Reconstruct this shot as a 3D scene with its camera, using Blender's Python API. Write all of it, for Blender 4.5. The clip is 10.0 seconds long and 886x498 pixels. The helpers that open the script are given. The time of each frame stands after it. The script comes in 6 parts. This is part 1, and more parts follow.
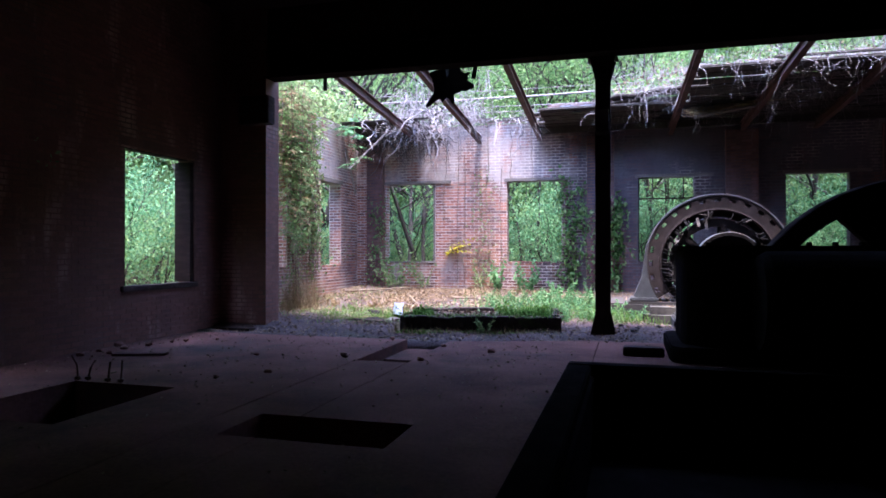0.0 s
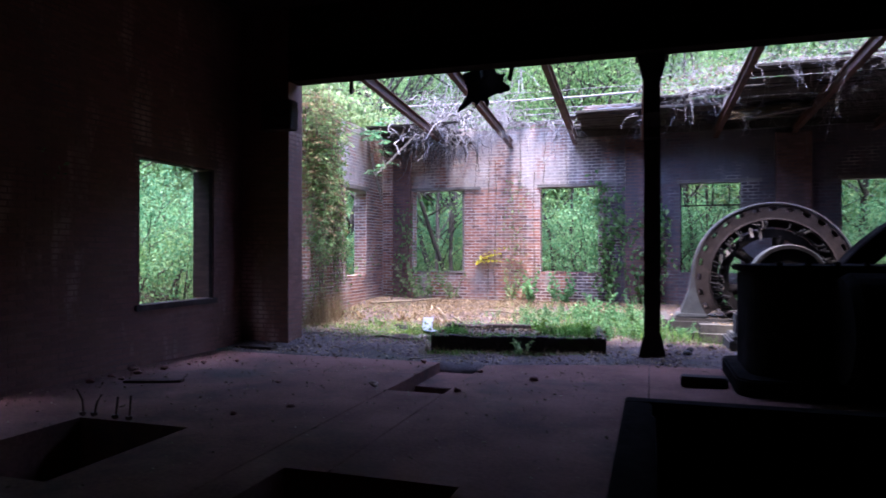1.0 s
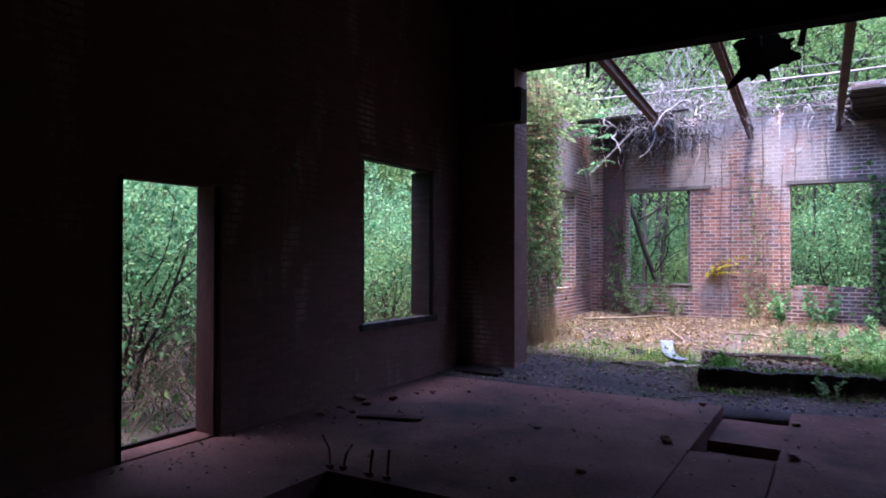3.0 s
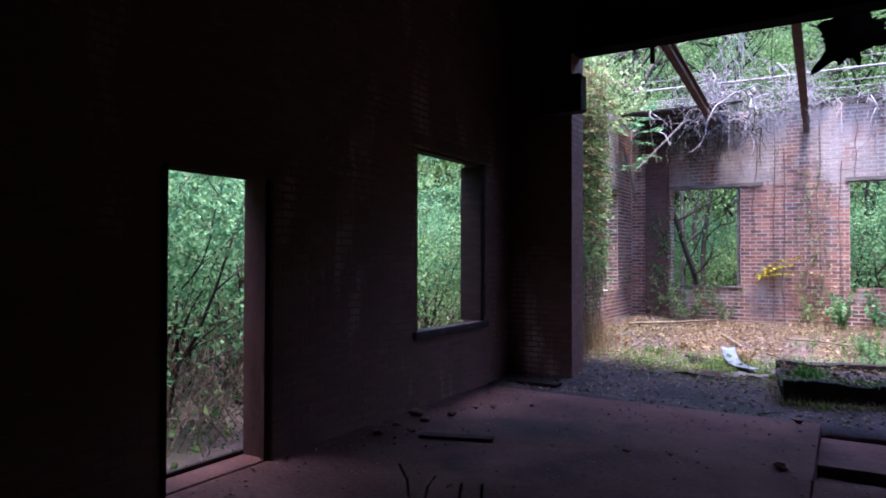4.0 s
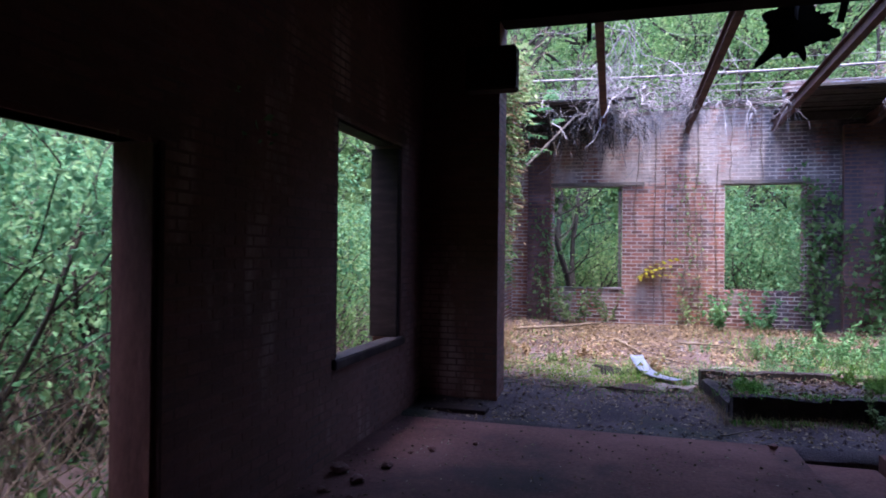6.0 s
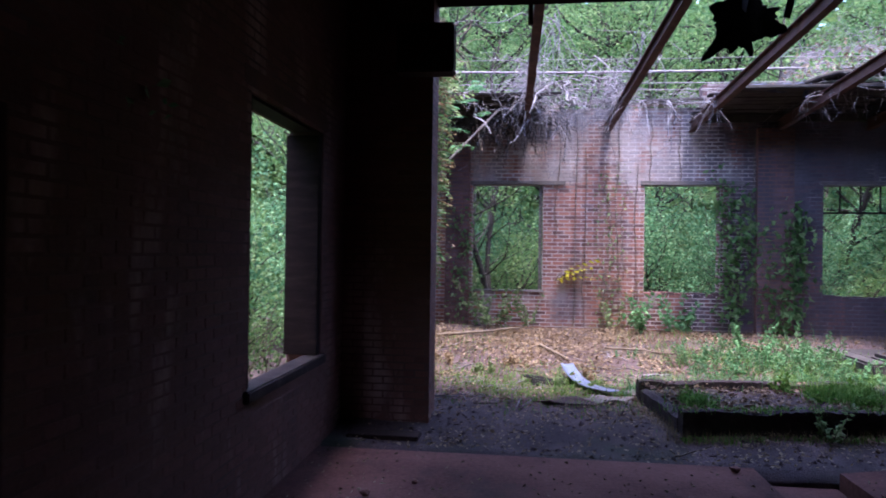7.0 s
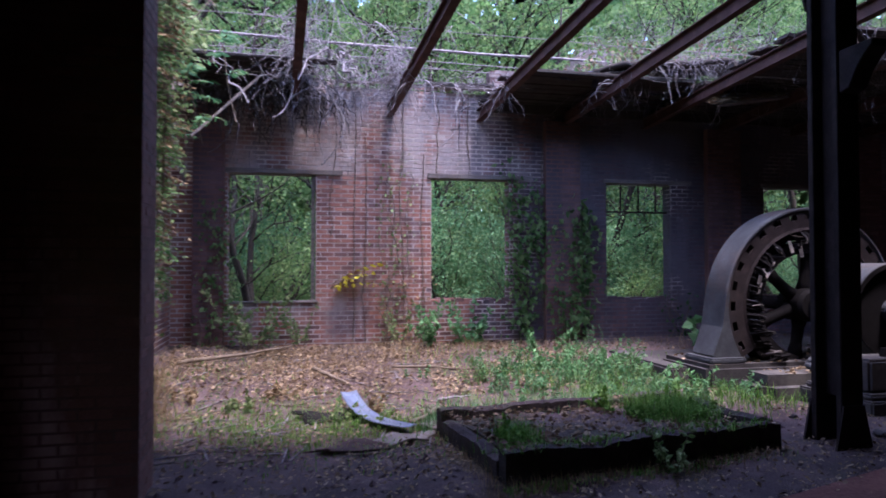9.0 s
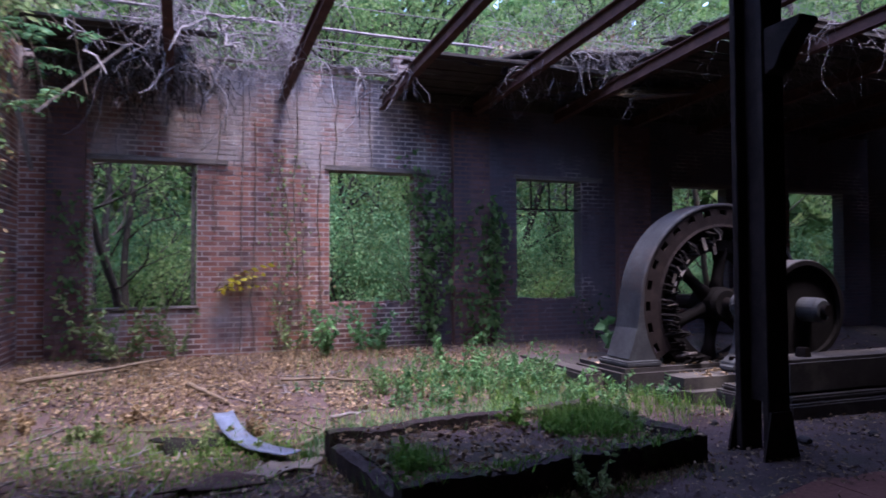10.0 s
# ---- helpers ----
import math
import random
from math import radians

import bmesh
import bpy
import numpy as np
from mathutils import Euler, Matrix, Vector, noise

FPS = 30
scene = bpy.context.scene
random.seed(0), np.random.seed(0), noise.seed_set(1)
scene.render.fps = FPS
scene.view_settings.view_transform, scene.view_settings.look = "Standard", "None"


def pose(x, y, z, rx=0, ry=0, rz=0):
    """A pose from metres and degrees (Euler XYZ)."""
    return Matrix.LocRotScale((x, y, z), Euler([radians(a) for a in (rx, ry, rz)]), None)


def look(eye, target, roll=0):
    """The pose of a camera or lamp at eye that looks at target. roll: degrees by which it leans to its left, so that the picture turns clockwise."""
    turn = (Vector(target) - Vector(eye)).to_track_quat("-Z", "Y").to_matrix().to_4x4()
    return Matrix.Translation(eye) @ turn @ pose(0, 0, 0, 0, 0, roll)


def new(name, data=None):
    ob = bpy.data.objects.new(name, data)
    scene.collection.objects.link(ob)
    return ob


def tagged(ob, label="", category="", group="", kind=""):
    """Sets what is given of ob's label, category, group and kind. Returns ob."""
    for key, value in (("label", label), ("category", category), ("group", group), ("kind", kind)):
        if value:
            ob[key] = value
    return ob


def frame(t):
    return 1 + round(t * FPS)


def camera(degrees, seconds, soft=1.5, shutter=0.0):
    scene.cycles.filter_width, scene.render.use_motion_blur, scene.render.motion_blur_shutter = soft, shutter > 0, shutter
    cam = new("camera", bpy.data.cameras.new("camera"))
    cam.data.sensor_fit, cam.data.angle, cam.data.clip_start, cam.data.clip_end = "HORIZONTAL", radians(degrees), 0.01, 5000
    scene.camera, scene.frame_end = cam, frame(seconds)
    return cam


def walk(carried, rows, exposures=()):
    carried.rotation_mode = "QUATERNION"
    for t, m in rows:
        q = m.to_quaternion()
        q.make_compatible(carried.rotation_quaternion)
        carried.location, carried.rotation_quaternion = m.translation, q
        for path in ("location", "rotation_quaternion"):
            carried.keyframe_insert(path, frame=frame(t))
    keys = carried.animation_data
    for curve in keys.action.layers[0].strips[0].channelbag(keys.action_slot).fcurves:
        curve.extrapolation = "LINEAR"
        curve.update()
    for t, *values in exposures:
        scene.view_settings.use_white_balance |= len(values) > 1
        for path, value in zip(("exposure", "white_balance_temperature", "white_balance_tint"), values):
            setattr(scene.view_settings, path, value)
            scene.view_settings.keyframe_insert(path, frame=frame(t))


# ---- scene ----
cam = camera(67.7, 10.0, soft=1.7, shutter=0.5)
PATH = [
    (0, (1.266, 1.465, 1.268), (0.660, 3.622, 1.276), -0),
    (0.5, (1.182, 1.803, 1.370), (0.554, 3.954, 1.381), -0),
    (1, (0.904, 2.090, 1.467), (0.227, 4.225, 1.478), 0),
    (1.5, (0.580, 2.343, 1.506), (-0.207, 4.440, 1.522), 0.1),
    (2, (0.169, 2.639, 1.551), (-0.715, 4.696, 1.568), 0.1),
    (2.5, (-0.316, 2.799, 1.569), (-1.383, 4.768, 1.587), -0),
    (3, (-0.765, 3.014, 1.548), (-1.912, 4.937, 1.577), 0.1),
    (4.5, (-2.027, 3.440, 1.548), (-3.192, 5.352, 1.580), 0.1),
    (5, (-2.475, 3.665, 1.576), (-3.419, 5.695, 1.598), 0.5),
    (5.5, (-2.846, 3.923, 1.592), (-3.609, 6.029, 1.613), 0.5),
    (7, (-3.636, 4.944, 1.686), (-3.908, 7.167, 1.697), 0.8),
    (7.5, (-3.770, 5.413, 1.671), (-3.858, 7.652, 1.688), 0.5),
    (8, (-3.743, 5.858, 1.706), (-3.586, 8.092, 1.717), 0.7),
    (8.5, (-3.687, 6.371, 1.612), (-3.314, 8.579, 1.652), 0.3),
    (9, (-3.587, 6.836, 1.552), (-3.102, 9.023, 1.608), 0),
    (9.5, (-3.408, 7.214, 1.548), (-2.787, 9.365, 1.607), -0.2),
    (10, (-3.252, 7.578, 1.499), (-2.480, 9.679, 1.567), -0.3),
]
walk(cam, [(t, look(eye, target, roll)) for t, eye, target, roll in PATH], exposures=[(0.0, 4.36, 5650, 25), (3.0, 4.02, 5650, 27), (5.5, 3.8, 5650, 28), (7.5, 3.5, 5650, 30), (9.0, 3.1, 5700, 32), (10.0, 2.9, 5750, 34)])

# ---- world and sun ----
world = bpy.data.worlds.new("overcast_sky")
scene.world = world
world.use_nodes = True
wn = world.node_tree.nodes
sky = wn.new("ShaderNodeTexSky")
sky.sky_type, sky.sun_disc = "NISHITA", False
sky.sun_elevation, sky.sun_rotation = radians(75), radians(205)
wn["Background"].inputs["Strength"].default_value = 0.15
world.node_tree.links.new(sky.outputs[0], wn["Background"].inputs["Color"])
sun = new("sun", bpy.data.lights.new("sun", "SUN"))
sun.data.energy, sun.data.angle, sun.data.color = 1.5, radians(14), (1.0, 0.94, 0.84)
sun.matrix_world = look((1.4, 9.8, 20), (-1.5, 14.5, 0))


# ---- materials ----
def nodes_of(name):
    m = bpy.data.materials.new(name)
    m.use_nodes = True
    t = m.node_tree
    return m, t.nodes, t.links, t.nodes["Principled BSDF"]


def noise_tex(n, l, vec, scale, detail=6.0, rough=0.6):
    x = n.new("ShaderNodeTexNoise")
    x.inputs["Scale"].default_value, x.inputs["Detail"].default_value, x.inputs["Roughness"].default_value = scale, detail, rough
    l.new(vec, x.inputs["Vector"])
    return x.outputs["Fac"]


def ramp(n, l, fac, stops):
    r = n.new("ShaderNodeValToRGB")
    e = r.color_ramp.elements
    while len(e) < len(stops):
        e.new(0.5)
    for k, (p, c) in zip(e, stops):
        k.position, k.color = p, (*c, 1) if len(c) == 3 else c
    l.new(fac, r.inputs["Fac"])
    return r.outputs["Color"]


def mix(n, l, fac, a, b, mode="MIX"):
    x = n.new("ShaderNodeMix")
    x.data_type, x.blend_type = "RGBA", mode
    for sock, v in ((x.inputs[0], fac), (x.inputs[6], a), (x.inputs[7], b)):
        if isinstance(v, (int, float)):
            sock.default_value = v
        elif isinstance(v, tuple):
            sock.default_value = (*v, 1)
        else:
            l.new(v, sock)
    return x.outputs[2]


def bump(n, l, bsdf, height, strength, distance):
    b = n.new("ShaderNodeBump")
    b.inputs["Strength"].default_value, b.inputs["Distance"].default_value = strength, distance
    l.new(height, b.inputs["Height"])
    l.new(b.outputs["Normal"], bsdf.inputs["Normal"])


def place_of(n, stretch=(1, 1, 1)):
    g = n.new("ShaderNodeNewGeometry")
    m = n.new("ShaderNodeMapping")
    m.inputs["Scale"].default_value = stretch
    n.id_data.links.new(g.outputs["Position"], m.inputs["Vector"])
    return m.outputs["Vector"], g


def surface(name, dark, mid, pale, scale=3.0, fine=40.0, rough=0.85, metal=0.0, relief=0.004, stretch=(1, 1, 1), stain=None, gloss=0.3, soot_shade=None):
    """A worn surface: three tones on two scales, optional stain colour, fine relief."""
    m, n, l, b = nodes_of(name)
    v, g = place_of(n, stretch)
    big, small = noise_tex(n, l, v, scale), noise_tex(n, l, v, fine, 4.0)
    c = ramp(n, l, big, [(0.3, dark), (0.5, mid), (0.72, pale)])
    c = mix(n, l, 0.35, c, ramp(n, l, small, [(0.3, dark), (0.7, pale)]))
    if stain:
        s = ramp(n, l, noise_tex(n, l, v, scale * 0.37, 8.0, 0.7), [(0.52, (0, 0, 0)), (0.66, (1, 1, 1))])
        c = mix(n, l, s, c, stain)
    # Soot and the roof remains' shade, put into the colour, growing along x.
    if soot_shade:
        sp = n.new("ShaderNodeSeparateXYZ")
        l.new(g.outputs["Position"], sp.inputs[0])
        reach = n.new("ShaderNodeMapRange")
        reach.inputs[1].default_value, reach.inputs[2].default_value, reach.inputs[3].default_value, reach.inputs[4].default_value = soot_shade[0], soot_shade[1], 0.0, 0.3
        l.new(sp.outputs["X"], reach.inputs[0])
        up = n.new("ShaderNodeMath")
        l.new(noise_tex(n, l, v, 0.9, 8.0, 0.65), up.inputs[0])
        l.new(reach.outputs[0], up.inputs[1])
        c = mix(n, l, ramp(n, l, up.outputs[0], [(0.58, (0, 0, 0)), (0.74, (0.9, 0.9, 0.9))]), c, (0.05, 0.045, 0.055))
    l.new(c, b.inputs["Base Color"])
    b.inputs["Roughness"].default_value, b.inputs["Metallic"].default_value = rough, metal
    b.inputs["Specular IOR Level"].default_value = gloss
    bump(n, l, b, small, 0.6, relief)
    return m


def brick_material(name, reds, lime, soot, lime_at=0.56, soot_at=0.58, soot_shade=None, band=None):
    """Fired brick: every piece its own tone, lime bloom and soot in large patches."""
    m, n, l, b = nodes_of(name)
    v, g = place_of(n)
    o = n.new("ShaderNodeObjectInfo")
    add = n.new("ShaderNodeMath")
    add.operation = "ADD"
    l.new(o.outputs["Random"], add.inputs[0])
    l.new(g.outputs["Random Per Island"], add.inputs[1])
    fr = n.new("ShaderNodeMath")
    fr.operation = "FRACT"
    l.new(add.outputs[0], fr.inputs[0])
    c = ramp(n, l, fr.outputs[0], [(0.0, reds[0]), (0.45, reds[1]), (0.85, reds[2]), (1.0, reds[3])])
    fine = noise_tex(n, l, v, 55.0, 5.0)
    c = mix(n, l, 0.5, c, ramp(n, l, fine, [(0.3, (0.35, 0.3, 0.3)), (0.7, (1, 1, 1))]), "MULTIPLY")
    v2, _ = place_of(n, (1, 1, 0.35))
    limy = noise_tex(n, l, v2, 1.3, 8.0, 0.68)
    if band:
        sb = n.new("ShaderNodeSeparateXYZ")
        l.new(g.outputs["Position"], sb.inputs[0])
        lift = n.new("ShaderNodeMapRange")
        lift.inputs[1].default_value, lift.inputs[2].default_value, lift.inputs[3].default_value, lift.inputs[4].default_value = band - 0.02, band + 0.02, 0.0, 0.14
        l.new(sb.outputs["Z"], lift.inputs[0])
        ad = n.new("ShaderNodeMath")
        l.new(limy, ad.inputs[0])
        l.new(lift.outputs[0], ad.inputs[1])
        limy = ad.outputs[0]
    w = ramp(n, l, limy, [(lime_at, (0, 0, 0)), (lime_at + 0.14, (0.75, 0.75, 0.75))])
    c = mix(n, l, w, c, lime)
    v3, _ = place_of(n, (1.6, 1.6, 0.25))
    sooty = noise_tex(n, l, v3, 0.9, 8.0, 0.65)
    # Soot patches thickened along x, so the roof's shade is in the colour.
    if soot_shade:
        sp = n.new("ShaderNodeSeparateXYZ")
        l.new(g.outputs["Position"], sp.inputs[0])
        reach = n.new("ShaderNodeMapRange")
        reach.inputs[1].default_value, reach.inputs[2].default_value, reach.inputs[3].default_value, reach.inputs[4].default_value = soot_shade[0], soot_shade[1], 0.0, 0.3
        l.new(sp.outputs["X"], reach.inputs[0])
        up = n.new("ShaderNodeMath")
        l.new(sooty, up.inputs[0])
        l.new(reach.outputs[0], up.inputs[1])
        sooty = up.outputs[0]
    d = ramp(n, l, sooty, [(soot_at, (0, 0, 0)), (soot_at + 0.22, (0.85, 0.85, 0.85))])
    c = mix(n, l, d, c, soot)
    l.new(c, b.inputs["Base Color"])
    b.inputs["Roughness"].default_value = 0.9
    bump(n, l, b, fine, 0.7, 0.004)
    return m


def leaf_material(name, a, b_, c_, glow=0.35, rough=0.62):
    """Leaves: each its own green, light passing through the blade."""
    m, n, l, b = nodes_of(name)
    v, g = place_of(n)
    o = n.new("ShaderNodeObjectInfo")
    patch = noise_tex(n, l, v, 0.9, 3.0)
    add = n.new("ShaderNodeMath")
    add.operation = "MULTIPLY_ADD"
    l.new(patch, add.inputs[0])
    add.inputs[1].default_value = 0.9
    l.new(g.outputs["Random Per Island"], add.inputs[2])
    half = n.new("ShaderNodeMath")
    half.operation = "MULTIPLY"
    l.new(add.outputs[0], half.inputs[0])
    half.inputs[1].default_value = 0.55
    c = ramp(n, l, half.outputs[0], [(0.15, a), (0.5, b_), (0.9, c_)])
    l.new(c, b.inputs["Base Color"])
    b.inputs["Roughness"].default_value = rough
    b.inputs["Specular IOR Level"].default_value = 0.18
    tr = n.new("ShaderNodeBsdfTranslucent")
    l.new(c, tr.inputs["Color"])
    mx = n.new("ShaderNodeMixShader")
    mx.inputs[0].default_value = glow
    l.new(b.outputs[0], mx.inputs[1])
    l.new(tr.outputs[0], mx.inputs[2])
    l.new(mx.outputs[0], n["Material Output"].inputs["Surface"])
    return m


REDS = [(0.13, 0.062, 0.05), (0.27, 0.11, 0.073), (0.38, 0.165, 0.105), (0.19, 0.108, 0.095)]
# Past x = -1.3 the brick's soot also carries painted shade.
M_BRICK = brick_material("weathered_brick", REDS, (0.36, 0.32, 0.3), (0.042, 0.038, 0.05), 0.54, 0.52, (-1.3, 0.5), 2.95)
# A darker brick for the pilasters and the upper wall core.
M_BRICK_DARK = brick_material("dark_brick", [(0.1, 0.05, 0.05), (0.16, 0.085, 0.08), (0.2, 0.11, 0.1), (0.12, 0.07, 0.07)], (0.3, 0.26, 0.26), (0.035, 0.03, 0.038), 0.62, 0.42)
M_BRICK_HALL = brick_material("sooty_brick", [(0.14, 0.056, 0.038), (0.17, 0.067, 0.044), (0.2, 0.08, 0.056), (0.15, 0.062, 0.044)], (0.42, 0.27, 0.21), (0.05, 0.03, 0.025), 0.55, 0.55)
M_MORTAR = surface("lime_mortar", (0.26, 0.2, 0.17), (0.45, 0.37, 0.32), (0.6, 0.52, 0.47), 2.0, 60.0, 0.95, relief=0.004, stain=(0.17, 0.13, 0.12), soot_shade=(-0.9, 0.6))
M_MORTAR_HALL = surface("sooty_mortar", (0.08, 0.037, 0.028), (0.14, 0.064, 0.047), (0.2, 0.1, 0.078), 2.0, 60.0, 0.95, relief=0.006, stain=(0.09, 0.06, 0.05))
M_CONCRETE = surface("worn_concrete", (0.05, 0.021, 0.017), (0.13, 0.055, 0.043), (0.225, 0.104, 0.082), 1.1, 30.0, 0.92, relief=0.006, stain=(0.05, 0.034, 0.028), gloss=0.08)
M_MOSS_CONCRETE = surface("mossy_concrete", (0.016, 0.011, 0.011), (0.036, 0.026, 0.026), (0.075, 0.055, 0.053), 7.0, 50.0, 0.97, relief=0.03, stain=(0.045, 0.08, 0.018))
M_PALE_CONCRETE = surface("pale_concrete", (0.015, 0.012, 0.012), (0.031, 0.026, 0.025), (0.062, 0.053, 0.051), 3.0, 50.0, 0.9, relief=0.005, stain=(0.09, 0.08, 0.07))
M_SOIL = surface("leaf_litter_soil", (0.024, 0.016, 0.017), (0.06, 0.039, 0.039), (0.135, 0.09, 0.085), 2.2, 70.0, 1.0, relief=0.03, stain=(0.045, 0.042, 0.026))
M_WOOD = surface("grey_weathered_wood", (0.06, 0.05, 0.045), (0.14, 0.115, 0.1), (0.26, 0.22, 0.19), 3.0, 60.0, 0.85, relief=0.004, stretch=(1, 1, 6))
M_DARK_WOOD = surface("sooty_wood", (0.012, 0.007, 0.0055), (0.024, 0.013, 0.0105), (0.05, 0.029, 0.023), 3.0, 50.0, 0.85, relief=0.004, stretch=(1, 1, 5), gloss=0.12)
M_BROWN_WOOD = surface("weathered_brown_wood", (0.025, 0.015, 0.013), (0.05, 0.033, 0.029), (0.1, 0.07, 0.06), 4.0, 60.0, 0.85, relief=0.004, stretch=(1, 1, 0.3), gloss=0.12)
M_ROOF_BOARD = surface("sooty_roof_boards", (0.025, 0.016, 0.013), (0.05, 0.03, 0.025), (0.085, 0.055, 0.045), 3.0, 50.0, 0.9, relief=0.004, stretch=(6, 1, 1), gloss=0.1)
M_RED_WOOD = surface("flaking_red_paint_wood", (0.028, 0.012, 0.01), (0.054, 0.021, 0.017), (0.09, 0.042, 0.033), 6.0, 60.0, 0.85, relief=0.003, stretch=(1, 1, 0.3), gloss=0.1)
M_RUST = surface("rusted_steel", (0.035, 0.018, 0.014), (0.075, 0.034, 0.026), (0.13, 0.065, 0.05), 6.0, 80.0, 0.75, 0.3, relief=0.003)
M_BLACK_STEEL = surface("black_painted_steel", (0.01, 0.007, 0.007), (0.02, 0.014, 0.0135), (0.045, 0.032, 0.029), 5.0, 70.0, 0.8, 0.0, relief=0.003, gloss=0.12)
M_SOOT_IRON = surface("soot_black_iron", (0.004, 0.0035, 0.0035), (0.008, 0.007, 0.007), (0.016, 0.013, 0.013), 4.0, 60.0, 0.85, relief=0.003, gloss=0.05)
M_GREY_IRON = surface("grey_painted_cast_iron", (0.016, 0.016, 0.018), (0.036, 0.037, 0.041), (0.07, 0.072, 0.077), 3.0, 60.0, 0.7, 0.0, relief=0.003, stain=(0.05, 0.036, 0.031), gloss=0.2)
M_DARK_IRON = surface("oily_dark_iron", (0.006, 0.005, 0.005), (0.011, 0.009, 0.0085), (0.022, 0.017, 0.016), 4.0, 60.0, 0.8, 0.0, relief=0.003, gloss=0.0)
M_COPPER = surface("dirty_copper_winding", (0.008, 0.006, 0.006), (0.018, 0.013, 0.012), (0.08, 0.065, 0.06), 12.0, 90.0, 0.6, 0.4, relief=0.004)
M_TIN = surface("white_enamelled_sheet_metal", (0.06, 0.07, 0.11), (0.12, 0.145, 0.21), (0.2, 0.235, 0.32), 5.0, 60.0, 0.35, 0.2, relief=0.001, stain=(0.22, 0.16, 0.15))
M_FELT = surface("torn_roofing_felt", (0.008, 0.008, 0.008), (0.012, 0.011, 0.01), (0.02, 0.018, 0.016), 5.0, 60.0, 0.95, relief=0.006, gloss=0.03)
M_ROOF = surface("dark_rotten_roof_deck", (0.015, 0.012, 0.01), (0.035, 0.028, 0.024), (0.07, 0.058, 0.05), 4.0, 50.0, 0.9, relief=0.008)
M_FLASHING = surface("grey_roof_membrane", (0.015, 0.015, 0.022), (0.03, 0.032, 0.047), (0.065, 0.07, 0.095), 5.0, 40.0, 0.7, relief=0.006, gloss=0.15)
M_VINE = surface("dead_grey_vine", (0.07, 0.06, 0.06), (0.16, 0.142, 0.145), (0.3, 0.27, 0.27), 9.0, 80.0, 0.9, relief=0.003)
M_BROWN_VINE = surface("brown_vine", (0.05, 0.035, 0.025), (0.11, 0.08, 0.055), (0.19, 0.15, 0.11), 9.0, 80.0, 0.9, relief=0.003)
M_BARK = surface("tree_bark", (0.014, 0.011, 0.009), (0.032, 0.026, 0.021), (0.07, 0.058, 0.047), 4.0, 50.0, 0.95, relief=0.02, stretch=(1, 1, 0.3))
M_LEAF = leaf_material("forest_leaf", (0.04, 0.1, 0.03), (0.105, 0.2, 0.065), (0.25, 0.34, 0.13), 0.5)
M_LEAF_BLUE = leaf_material("cool_shrub_leaf", (0.036, 0.112, 0.046), (0.09, 0.215, 0.095), (0.23, 0.35, 0.15), 0.45)
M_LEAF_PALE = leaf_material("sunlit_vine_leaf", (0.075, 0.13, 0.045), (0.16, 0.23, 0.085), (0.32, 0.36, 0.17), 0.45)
M_LEAF_DARK = leaf_material("dark_ivy_leaf", (0.012, 0.045, 0.018), (0.025, 0.075, 0.03), (0.06, 0.11, 0.03), 0.25)
M_LEAF_YELLOW = leaf_material("yellow_leaf", (0.36, 0.32, 0.03), (0.5, 0.44, 0.04), (0.62, 0.55, 0.07), 0.4)
M_WEED = leaf_material("fresh_weed_leaf", (0.05, 0.14, 0.05), (0.10, 0.23, 0.09), (0.2, 0.34, 0.14), 0.4)
M_GRASS = leaf_material("grass_blade", (0.04, 0.12, 0.02), (0.09, 0.2, 0.03), (0.2, 0.3, 0.07), 0.4)
M_STRAW = leaf_material("dry_straw", (0.09, 0.06, 0.03), (0.2, 0.135, 0.07), (0.34, 0.25, 0.14), 0.25)
M_LITTER = leaf_material("fallen_leaf", (0.05, 0.031, 0.019), (0.135, 0.088, 0.051), (0.36, 0.27, 0.175), 0.15, 0.7)


